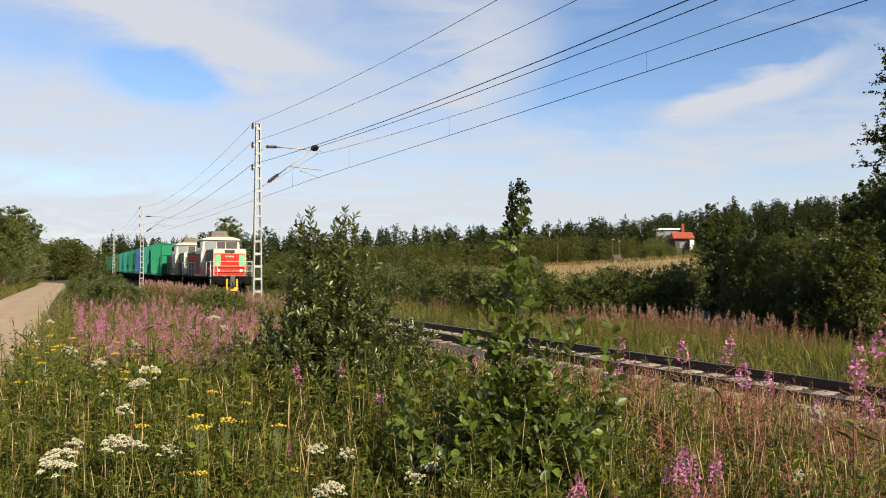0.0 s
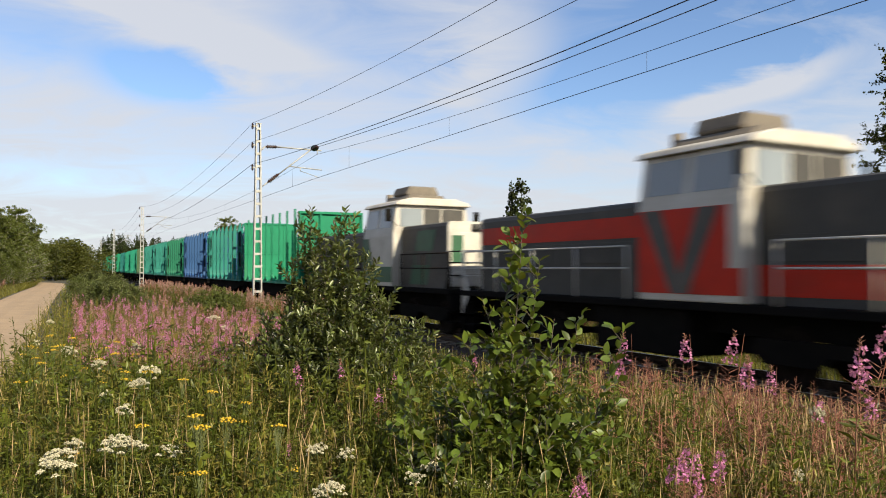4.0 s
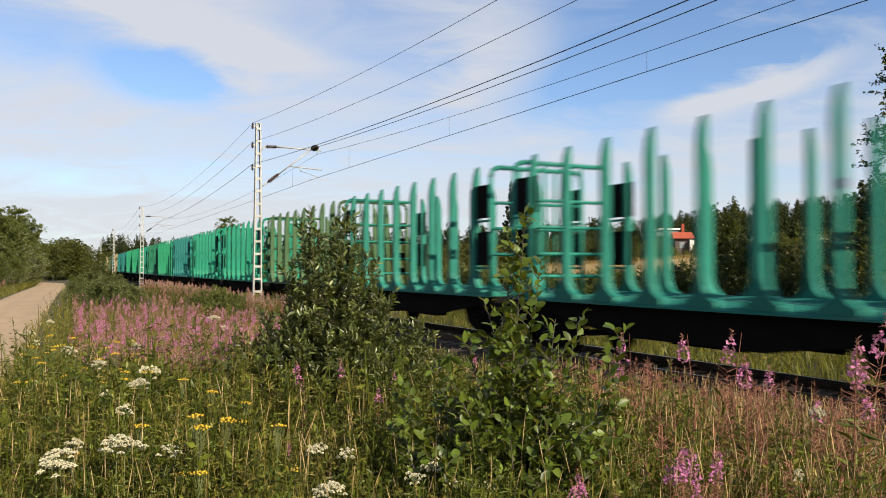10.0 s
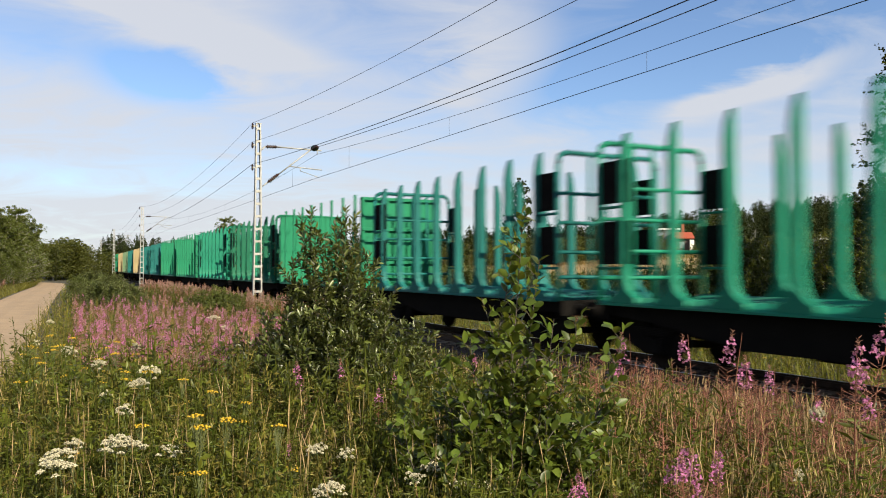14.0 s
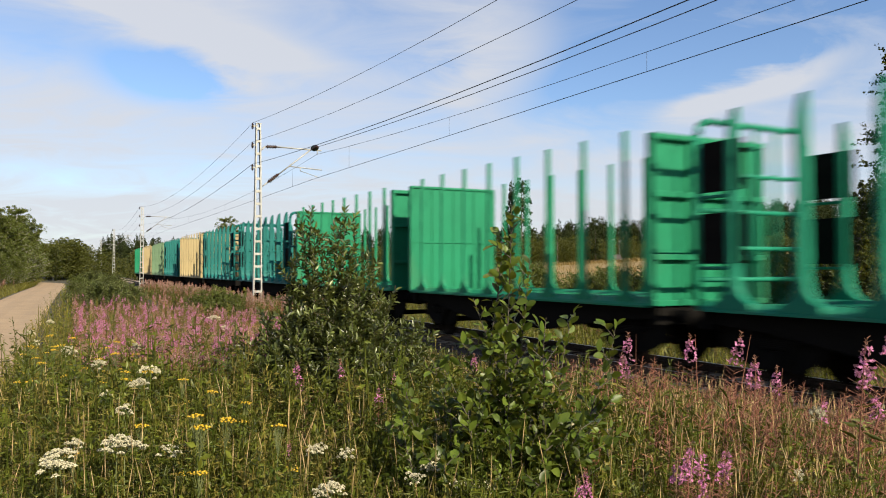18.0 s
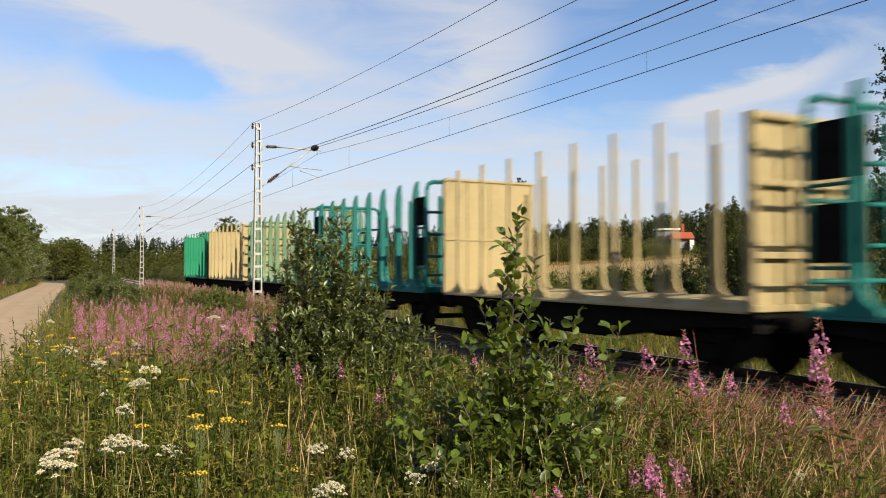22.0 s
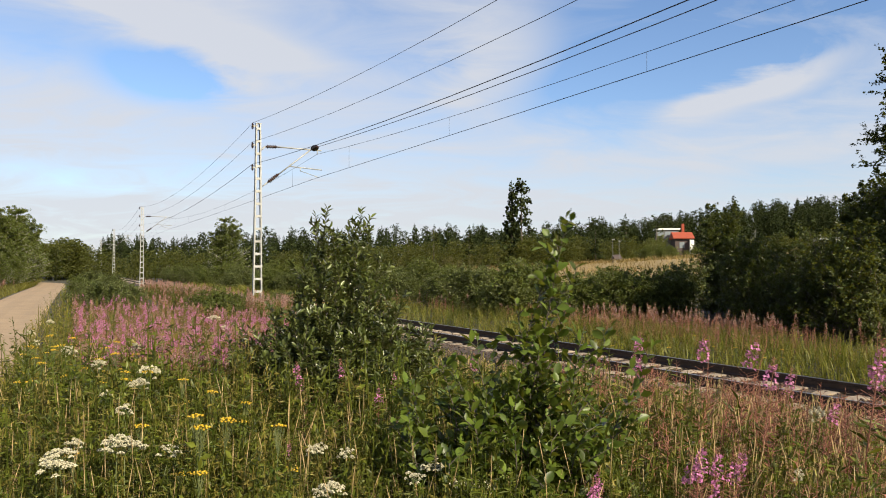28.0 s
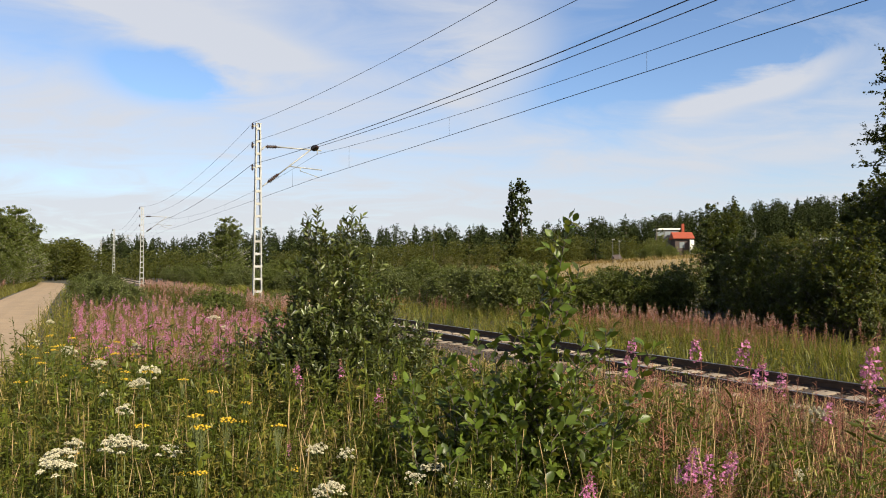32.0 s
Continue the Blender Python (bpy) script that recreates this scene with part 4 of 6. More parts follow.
HERB = leafmat("herb leaf", (0.024, 0.044, 0.005), (0.104, 0.112, 0.016), island=0.65, trans=0.25, rough=0.45, spec=0.25, scale=5.5)
OLIVEHERB = leafmat("yellowing herb leaf", (0.085, 0.090, 0.013), (0.185, 0.140, 0.036), island=0.5, trans=0.25, rough=0.5)
STRAW = leafmat("dry straw", (0.430, 0.320, 0.165), (0.300, 0.205, 0.095), island=0.3, trans=0.15)
RUSSET = leafmat("russet stalk", (0.205, 0.070, 0.052), (0.250, 0.125, 0.080), island=0.35, trans=0.1)
BROWNWEED = leafmat("withered weed", (0.150, 0.090, 0.045), (0.210, 0.150, 0.085), island=0.4, trans=0.1)
PINK = leafmat("fireweed petal", (0.460, 0.140, 0.335), (0.400, 0.150, 0.290), island=0.3, trans=0.3)
DIMPINK = leafmat("faded fireweed", (0.380, 0.185, 0.225), (0.320, 0.180, 0.150), island=0.3, trans=0.2)
WHITE = leafmat("umbel blossom", (0.480, 0.440, 0.315), (0.360, 0.335, 0.215), island=0.3, trans=0.15)
GOLD = leafmat("tansy blossom", (0.470, 0.300, 0.016), (0.340, 0.235, 0.020), island=0.25, trans=0.1)
FADED = leafmat("seeding fireweed", (0.310, 0.180, 0.185), (0.250, 0.170, 0.105), island=0.35, trans=0.15)
FIELDSTRAW = leafmat("field straw", (0.215, 0.140, 0.048), (0.140, 0.100, 0.032), island=0.3, trans=0.1)
PALEWEED = leafmat("bleached field weed", (0.42, 0.38, 0.30), (0.30, 0.27, 0.18), island=0.3, trans=0.1)
STEMG = leafmat("green stalk", (0.096, 0.144, 0.048), (0.154, 0.154, 0.067), island=0.2, trans=0.1)


def spot(tan, depth, dz=0.0):
    """A place on the ground: tan metres sideways for each metre of depth from the camera."""
    return Vector((tan * depth, depth, ground_z(tan * depth, depth) + dz))


def stick(bm_list, p, q, r, r2):
    """A three-sided stick as arrays."""
    p, q = np.asarray(p, float), np.asarray(q, float)
    d = q - p
    d /= np.linalg.norm(d) + 1e-9
    a = np.cross(d, (0.3, 0.9, 0.2))
    a /= np.linalg.norm(a) + 1e-9
    b = np.cross(d, a)
    ring = [(math.cos(t), math.sin(t)) for t in (0, 2.09, 4.19)]
    v = [p + (a * c + b * s) * r for c, s in ring] + [q + (a * c + b * s) * r2 for c, s in ring]
    bm_list.append((np.array(v), np.array([(0, 1, 4), (0, 4, 3), (1, 2, 5), (1, 5, 4), (2, 0, 3), (2, 3, 5)])))


def woody(rng, height, spread, stems, subs, twigs, bare=0.15, stem_r=0.02, upright=0.6, top_heavy=0.0):
    """Stems, side branches and twigs; gives the sticks and the places where leaves sit."""
    sticks, leaves = [], []
    for i in range(stems):
        ang = rng.uniform(0, 2 * np.pi)
        out = spread * (rng.uniform(0.1, 1.0) if stems > 1 else 0.05) * (1 - upright * 0.5)
        h = height * (rng.uniform(0.6, 1.0) if stems > 1 and i else 1.0)
        base = np.array([rng.normal(0, 0.05), rng.normal(0, 0.05), -0.05]) * (spread if stems > 1 else 0.2)
        n = 7
        pts = []
        wob = rng.normal(0, 0.04, (n + 1, 2)) * spread
        for k in range(n + 1):
            f = k / n
            pts.append(base + np.array([math.cos(ang) * out * f ** 1.3 + wob[k, 0] * f, math.sin(ang) * out * f ** 1.3 + wob[k, 1] * f, h * f]))
        for k in range(n):
            stick(sticks, pts[k], pts[k + 1], stem_r * (1 - 0.85 * k / n), stem_r * (1 - 0.85 * (k + 1) / n))
        for j in range(subs):
            f = rng.uniform(bare, 1.0)
            k = min(n - 1, int(f * n))
            p = pts[k] + (pts[k + 1] - pts[k]) * (f * n - k)
            a2 = rng.uniform(0, 2 * np.pi)
            ln = spread * (0.18 + 0.75 * (1 - f) ** (0.8 - top_heavy)) * rng.uniform(0.5, 1.0)
            up = rng.uniform(0.3, 1.1) * upright
            d = np.array([math.cos(a2), math.sin(a2), up])
            q = p + d * ln
            stick(sticks, p, q, stem_r * 0.35 * (1.1 - f), stem_r * 0.1)
            for m in range(twigs):
                g = rng.uniform(0.2, 1.0)
                c = p + (q - p) * g
                e = c + rng.normal(0, 0.16, 3) * ln + np.array([0, 0, 0.05 * ln])
                leaves.append((c, e))
    return sticks, leaves


def set_leaves(rng, pos, ax, size, aspect=0.5, fold=0.10, stray=0.3):
    """Oval leaves at the places pos that point along ax, their upper faces turned more or less to the sky."""
    k = len(pos)
    size = np.broadcast_to(np.asarray(size, float), (k,))
    ax = np.asarray(ax, float) + rng.normal(0, stray, (k, 3))
    ax /= np.linalg.norm(ax, axis=1)[:, None] + 1e-9
    up = np.array([0, 0, 1.0]) + rng.normal(0, 0.55, (k, 3))
    sd = np.cross(ax, up)
    sd /= np.linalg.norm(sd, axis=1)[:, None] + 1e-9
    nm = np.cross(sd, ax)
    L, W = size[:, None], size[:, None] * aspect * 0.5
    curl = rng.uniform(-0.22, 0.04, k)[:, None]
    p = np.asarray(pos)
    rows = [(0.0, 0.06, 0.0), (0.22, 0.70, 0.05), (0.52, 1.0, 0.3), (0.82, 0.62, 0.75), (1.0, 0.0, 1.1)]
    left = [p + ax * L * a + sd * W * w + nm * L * (fold * w + curl * c) for a, w, c in rows]
    right = [p + ax * L * a - sd * W * w + nm * L * (fold * w + curl * c) for a, w, c in rows[1:4]]
    mid = [p + ax * L * 0.4 + nm * L * curl * 0.2, p + ax * L * 0.72 + nm * L * curl * 0.6]
    v = np.stack(left + right + mid, 1)
    t = np.array([[0, 1, 8], [1, 2, 8], [2, 9, 8], [2, 3, 9], [3, 4, 9], [0, 8, 5], [5, 8, 6], [6, 8, 9], [6, 9, 7], [7, 9, 4]])
    tt = t[None] + (np.arange(k) * v.shape[1])[:, None, None]
    return v.reshape(-1, 3), tt.reshape(-1, 3)


def wand(rng, base, tip, sides, reach, gap, bare=0.25, rise=0.9, r=0.009, bow=0.06):
    """One upright shoot with rising side twigs; gives its sticks and, for each leaf, the place and the way it points."""
    base, tip = np.asarray(base, float), np.asarray(tip, float)
    n = 7
    sway = rng.normal(0, bow, 3) * (1, 1, 0)
    pts = [base + (tip - base) * (k / n) + sway * math.sin(math.pi * k / n) + rng.normal(0, 0.012, 3) for k in range(n + 1)]
    sticks, pos, ways = [], [], []
    for k in range(n):
        stick(sticks, pts[k], pts[k + 1], r * (1 - 0.8 * k / n), r * (1 - 0.8 * (k + 1) / n))

    def leafy(p, q, g0=0.1):
        d = q - p
        ln = np.linalg.norm(d)
        d = d / (ln + 1e-9)
        turn = rng.uniform(0, 6.28)
        for i in range(max(3, int(ln / gap))):
            f = g0 + (1 - g0) * (i + rng.uniform(0, 0.6)) / max(3, int(ln / gap))
            turn += 2.4
            a = np.cross(d, (0.2, 0.3, 0.9))
            a /= np.linalg.norm(a) + 1e-9
            b = np.cross(d, a)
            pos.append(p + (q - p) * min(f, 1.0))
            ways.append(d * (0.75 + 0.5 * f) + a * math.cos(turn) + b * math.sin(turn))
    L = np.linalg.norm(tip - base)
    for j in range(sides):
        f = bare + (0.97 - bare) * (j + rng.uniform(0, 1)) / sides
        k = min(n - 1, int(f * n))
        p = pts[k] + (pts[k + 1] - pts[k]) * (f * n - k)
        a = rng.uniform(0, 6.28)
        ln = reach * (1.15 - f) ** 0.7 * rng.uniform(0.5, 1.1)
        q = p + np.array([math.cos(a), math.sin(a), rise * rng.uniform(0.6, 1.3)]) * ln
        stick(sticks, p, q, r * 0.4, r * 0.12)
        leafy(p, q)
    for k in range(int(n * 0.55), n):
        leafy(pts[k], pts[k + 1], 0.0)
    return sticks, pos, ways


def wands(rng, list_of, **kw):
    st, pos, ways = [], [], []
    for base, tip, sides, reach in list_of:
        a, b, c = wand(rng, base, tip, sides, reach, **kw)
        st += a
        pos += b
        ways += c
    return joined(st), np.array(pos), np.array(ways)


def leaf_places(rng, leaves, per, jitter):
    c = np.array([a for a, _ in leaves])
    e = np.array([b for _, b in leaves])
    k = len(c) * per
    i = np.arange(k) % len(c)
    f = rng.uniform(0, 1, k)[:, None]
    return c[i] + (e[i] - c[i]) * f + rng.normal(0, jitter, (k, 3))


def bush(name, seed, height, spread, stems, subs, twigs, per, leaf, mat, label, category="bush", aspect=0.5, jitter=0.02, bark=BARK, group="", **kw):
    """A shrub or small tree with woody stems and single leaves, standing at the origin."""
    rng = np.random.default_rng(seed)
    st, lv = woody(rng, height, spread, stems, subs, twigs, **kw)
    thing = new(name)
    v, t = joined(st)
    part("stem" if stems > 1 else "trunk", tri_mesh("stems", v, t, [bark]), bark, thing)
    pos = leaf_places(rng, lv, per, jitter)
    v, t = rand_leaves(rng, pos, rng.uniform(0.6, 1.1, len(pos)) * leaf, aspect=aspect)
    part("crown", tri_mesh("crown", v, t, [mat]), mat, thing)
    return tagged(thing, label, category, group)


def put(thing, p, yaw=0.0, scale=1.0):
    thing.scale = (scale,) * 3
    thing.matrix_basis = Matrix.Translation(p) @ pose(0, 0, 0, 0, 0, yaw) @ Matrix.Diagonal((scale, scale, scale, 1))
    return thing


def again(thing, p, yaw=0.0, scale=1.0):
    c = copy_thing(thing, Matrix.Translation(p) @ pose(0, 0, 0, 0, 0, yaw))
    c.scale = (scale,) * 3
    return c


# two bushes in the meadow before the track; they bow in the train's wind
WILLOW_AT = spot(-0.14, 8.3)
rng = np.random.default_rng(78)
willow = tagged(new("willow_bush"), "leafy grey-green willow bush in the meadow", "bush")
# tall middle shoots: sideways, depth, height; then the broad skirt
tops = [(-0.38, 0.05, 2.42), (-0.30, 0.1, 2.52), (-0.22, -0.1, 2.30), (-0.14, -0.1, 2.25), (0.02, 0.15, 2.36), (0.10, -0.05, 2.50), (-0.06, 0.0, 2.30), (0.18, 0.05, 2.30), (0.26, 0.0, 2.02), (-0.46, 0.0, 1.95), (0.38, 0.1, 1.86), (-0.54, 0.05, 1.62), (0.50, -0.1, 1.62), (-0.1, -0.2, 1.9), (0.1, -0.25, 1.8), (-0.3, -0.2, 1.8)]
shoots = [((x * 0.35, y * 0.4, -0.03), (x + rng.normal(0, 0.03), y, h), 15, 0.42) for x, y, h in tops]
skirt = []
for i in range(84):
    a, rr = i * 2.4, 0.2 + 1.05 * math.sqrt((i + 0.5) / 84)
    x, y = math.cos(a) * rr, math.sin(a) * rr * 0.75
    skirt.append(((x * 0.45, y * 0.45, -0.03), (x, y, (1.86 - 0.72 * rr) * rng.uniform(0.78, 1.12)), 10, 0.38))
for names, which, gap in ((("stem", "crown"), skirt, 0.0145), (("shoot", "shoot_foliage"), shoots, 0.0125)):
    st, pos, ways = wands(rng, which, gap=gap, rise=1.1, bare=0.12)
    part(names[0], tri_mesh(names[0], *st, [BARK]), BARK, willow)
    part(names[1], tri_mesh(names[1], *set_leaves(rng, pos, ways, rng.uniform(0.048, 0.088, len(pos)), aspect=0.38), [WILLOW]), WILLOW, willow)
put(willow, WILLOW_AT, 0)

ALDER_AT = spot(0.083, 4.7)
rng = np.random.default_rng(77)
alder = tagged(new("alder_bush"), "young alder bush with broad dark green leaves", "bush")
body = []
for x, y, h in ((-0.55, 0.0, 1.12), (-0.40, 0.1, 1.30), (-0.33, -0.1, 1.22), (-0.20, 0.05, 1.42), (0.20, 0.1, 1.38), (0.30, -0.1, 1.22), (0.55, 0.05, 1.02), (0.05, -0.15, 1.25), (-0.08, 0.2, 1.36), (0.44, -0.15, 0.95), (-0.5, -0.15, 0.92), (-0.22, -0.25, 0.95), (0.15, -0.3, 0.92), (-0.05, -0.35, 0.8), (0.35, -0.3, 0.78), (-0.4, -0.32, 0.75), (0.02, 0.3, 1.1), (0.3, 0.3, 1.05), (-0.3, 0.3, 1.05), (0.62, 0.2, 0.85), (-0.66, 0.15, 0.85), (0.12, 0.0, 1.1), (-0.14, -0.05, 1.05)):
    body.append(((x * 0.40, y * 0.35, -0.03), (x * 1.12, y, h), 11, 0.34))
for i in range(26):
    a, rr = i * 2.4, 0.12 + 0.52 * math.sqrt((i + 0.5) / 26)
    body.append(((math.cos(a) * rr * 0.4, math.sin(a) * rr * 0.4, -0.03), (math.cos(a) * rr, math.sin(a) * rr, (1.22 - 0.5 * rr) * rng.uniform(0.72, 1.05)), 11, 0.32))
leads = [((0.02, 0, -0.03), (0.12, 0.02, 2.20), 20, 0.32), ((0.0, 0.03, -0.03), (0.02, 0.05, 1.92), 13, 0.30), ((0.02, 0.0, -0.03), (0.22, 0.04, 1.88), 12, 0.28), ((-0.02, 0.05, -0.03), (-0.16, 0.08, 1.66), 10, 0.28), ((0.03, 0.05, -0.03), (0.47, 0.08, 1.56), 10, 0.26), ((0.06, 0.0, -0.03), (0.72, 0.0, 1.48), 10, 0.26), ((0.02, -0.03, -0.03), (0.30, -0.06, 1.52), 9, 0.26), ((0, 0, -0.03), (0.0, -0.05, 1.52), 9, 0.28)]
st, pos, ways = wands(rng, body, gap=0.025, rise=0.75, bare=0.10, r=0.010)
part("stem", tri_mesh("stem", *st, [BARK]), BARK, alder)
part("crown", tri_mesh("crown", *set_leaves(rng, pos, ways, rng.uniform(0.045, 0.090, len(pos)), aspect=0.60, stray=0.3), [ALDER]), ALDER, alder)
st, pos, ways = wands(rng, leads, gap=0.028, rise=0.95, bare=0.30, r=0.011)
leader = part("leader_stem", tri_mesh("leader_stem", *st, [BARK]), BARK, alder)
part("leader_foliage", tri_mesh("leader_foliage", *set_leaves(rng, pos, ways, rng.uniform(0.045, 0.095, len(pos)), aspect=0.60, stray=0.3), [ALDER]), ALDER, leader)
put(alder, ALDER_AT, 0)

# shrubs along the line, behind and before it
shrub_a = bush("willow_shrub", 31, 2.5, 1.8, 16, 18, 6, 7, 0.115, SHRUBLEAF, "dense green willow shrub beside the railway", stem_r=0.02, upright=0.8, bare=0.02, group="shrubs along the railway")
shrub_b = bush("willow_shrub", 32, 2.2, 2.0, 17, 17, 6, 7, 0.12, SALLOW, "dense grey-green willow shrub beside the railway", stem_r=0.02, upright=0.7, bare=0.02, group="shrubs along the railway")
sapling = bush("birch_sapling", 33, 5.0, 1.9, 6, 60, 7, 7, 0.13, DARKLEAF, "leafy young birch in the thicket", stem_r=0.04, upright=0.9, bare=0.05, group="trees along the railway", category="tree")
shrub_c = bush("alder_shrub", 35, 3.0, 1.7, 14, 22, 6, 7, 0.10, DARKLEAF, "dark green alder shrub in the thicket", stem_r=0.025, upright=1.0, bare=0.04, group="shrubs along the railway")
rng = np.random.default_rng(8)
first = {shrub_a: True, shrub_b: True, shrub_c: True, sapling: True}


def plant(proto, p, yaw, scale):
    if first.pop(proto, None):
        return put(proto, p, yaw, scale)
    return again(proto, p, yaw, scale)


# thicket behind the track
for i in range(110):
    s = rng.uniform(-14, 75)
    q = rng.uniform(18.4, 25) + max(0, 24 - s) * 0.28
    p = at(s, q)
    tan = p.x / max(p.y, 1)
    sc = rng.uniform(0.75, 1.15)
    if tan > 0.30:
        sc *= 1.1
    elif tan > 0.13:
        sc *= 0.9
    else:
        sc *= 1.08
    # Shrubs to the right take the leaf with shade painted in.
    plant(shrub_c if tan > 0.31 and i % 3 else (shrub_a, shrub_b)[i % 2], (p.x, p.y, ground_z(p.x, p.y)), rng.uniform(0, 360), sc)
for i in range(46):
    s = rng.uniform(62, 190)
    p = at(s, rng.uniform(17, 25))
    plant((shrub_a, shrub_b)[i % 2], (p.x, p.y, ground_z(p.x, p.y)), rng.uniform(0, 360), rng.uniform(0.85, 1.3))
for tan, d, sc in ((0.368, 35, 0.98), (0.382, 33, 0.7), (0.352, 34, 0.55), (0.415, 33, 0.62), (0.44, 34, 0.68), (0.47, 31, 0.55), (0.50, 33, 0.66), (0.53, 29, 0.66), (0.555, 28, 0.95), (0.59, 27, 1.05), (0.545, 34, 0.75), (0.62, 27, 1.1), (0.575, 26, 0.7), (0.48, 36, 0.66), (0.57, 30, 1.05), (0.43, 31, 0.6), (0.46, 29, 0.6), (0.50, 27, 0.6), (0.535, 26, 0.62), (0.60, 24, 0.75), (0.39, 36, 0.55)):
    plant(sapling, spot(tan, d), rng.uniform(0, 360), sc)
# unseen saplings added past the view's edge, on the sunny side, to shade the thicket
for x, y, sc in ((18.4, 24.5, 1.25), (19.6, 23.0, 1.35), (17.9, 22.6, 1.2), (20.5, 26.0, 1.3), (19.0, 21.0, 1.25), (21.5, 23.5, 1.4), (17.4, 20.6, 1.1)):
    plant(sapling, (x, y, ground_z(x, y)), x * 50, sc)
# low shrubs on the near side of the line
for tan, d, sc in ((-0.46, 31, 0.62), (-0.435, 29, 0.66), (-0.41, 30, 0.62), (-0.475, 34, 0.6), (-0.315, 27, 0.52), (-0.30, 26, 0.60), (-0.278, 28, 0.50), (-0.265, 33, 0.5), (-0.22, 36, 0.62), (-0.21, 40, 0.7), (-0.33, 44, 0.5), (-0.44, 52, 0.75), (-0.455, 62, 0.8)):
    plant(shrub_b if sc > 0.6 else shrub_a, spot(tan, d), rng.uniform(0, 360), sc)

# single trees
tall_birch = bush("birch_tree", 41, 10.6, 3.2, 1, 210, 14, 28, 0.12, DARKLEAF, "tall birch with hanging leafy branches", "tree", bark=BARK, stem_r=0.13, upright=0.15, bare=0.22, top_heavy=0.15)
put(tall_birch, spot(0.637, 24), 30)
# Added birches outside the view; their shadow darkens the right-hand growth.
for x, y, yaw, sc in ((20.2, 24.5, 80, 0.95), (22.5, 21.5, 150, 1.0), (18.9, 27.2, 210, 0.85), (24.5, 24.0, 20, 1.0)):
    again(tall_birch, (x, y, ground_z(x, y)), yaw, sc)
round_tree = bush("birch_tree", 42, 8.3, 4.0, 6, 80, 9, 8, 0.22, SHRUBLEAF, "round leafy birch beyond the railway", "tree", bark=BIRCHBARK, stem_r=0.10, upright=0.6, bare=0.15)
put(round_tree, spot(-0.284, 105), 0, 1.12)
for tan, d, sc in ((-0.572, 72, 0.92), (-0.555, 80, 1.0), (-0.60, 70, 0.9), (-0.548, 88, 0.85), (-0.585, 92, 1.05), (-0.566, 76, 0.6), (-0.545, 84, 0.45), (-0.58, 68, 0.45), (-0.56, 70, 0.4), (-0.535, 108, 0.6), (-0.51, 112, 0.5)):
    again(round_tree, spot(tan, d), d * 7, sc)

# far woods
rng = np.random.default_rng(55)


def conifer_form(rng, whorls=22, slim=1.0):
    """A spruce: drooping boughs of small needle tufts, uneven in length, round a straight stem."""
    out = []
    stick(out, (0, 0, 0), (0, 0, 0.99), 0.016, 0.002)
    pos, ways, size = [], [], []
    lop = rng.uniform(0, 6.28)
    for i in range(whorls):
        z = 0.08 + 0.90 * (i / whorls) ** 0.92
        R = slim * (0.19 * (1 - z) ** 0.8 + 0.012)
        for k in range(6):
            a = rng.uniform(0, 6.28)
            r = R * rng.uniform(0.55, 1.2) * (1 + 0.18 * math.cos(a - lop))
            for f in ((0.45, 0.95) if R > 0.05 else (0.8,)):
                pos.append((math.cos(a) * r * f, math.sin(a) * r * f, z - 0.22 * r * f + rng.normal(0, 0.008)))
                ways.append((math.cos(a), math.sin(a), rng.uniform(-0.7, 0.2)))
                size.append(0.024 + R * rng.uniform(0.25, 0.45))
    v, t = rand_leaves(rng, pos, size, aspect=0.7, fold=0.2)
    out.append((v, t))
    for k in range(3):
        stick(out, (0, 0, 0.95), (rng.normal(0, 0.006), rng.normal(0, 0.006), 1.0), 0.006, 0.001)
    return joined(out)


def clumped(rng, centres, radii, n, leaf):
    """Leaves in uneven clumps."""
    c = rng.integers(0, len(centres), n)
    d = rng.normal(size=(n, 3))
    d /= np.linalg.norm(d, axis=1)[:, None]
    p = np.asarray(centres)[c] + d * (np.asarray(radii)[c] * rng.uniform(0.35, 1.05, n) ** 0.6)[:, None] * (1, 1, 0.75)
    return rand_leaves(rng, p, rng.uniform(0.6, 1.2, n) * leaf, aspect=0.8, fold=0.2)


def broad_form(rng, n=330):
    out = []
    stick(out, (0, 0, 0), (0, 0, 0.8), 0.013, 0.003)
    m = 15
    z = np.linspace(0.2, 0.93, m) + rng.normal(0, 0.02, m)
    R = 0.17 * np.sin(np.clip((z - 0.02) / 1.02, 0, 1) * np.pi) ** 0.6
    a = np.arange(m) * 2.4 + rng.uniform(0, 1, m)
    r = R * rng.uniform(0.3, 1.1, m)
    out.append(clumped(rng, np.stack([np.cos(a) * r, np.sin(a) * r, z], -1), 0.06 + 0.055 * (1 - z) + rng.uniform(0, 0.03, m), n, 0.042))
    return joined(out)


def pine_form(rng, n=250):
    out = []
    stick(out, (0, 0, 0), (0, 0, 0.95), 0.015, 0.004)
    m = 13
    z = np.linspace(0.42, 0.96, m)
    a = np.arange(m) * 2.4 + rng.uniform(0, 1, m)
    r = 0.15 * np.sqrt(np.clip(1.02 - z, 0, 1)) * rng.uniform(0.6, 1.7, m)
    c = np.stack([np.cos(a) * r, np.sin(a) * r, z], -1)
    for p in c:
        stick(out, (0, 0, p[2] - 0.05), p, 0.005, 0.002)
    out.append(clumped(rng, c, rng.uniform(0.045, 0.075, m), n, 0.04))
    return joined(out)


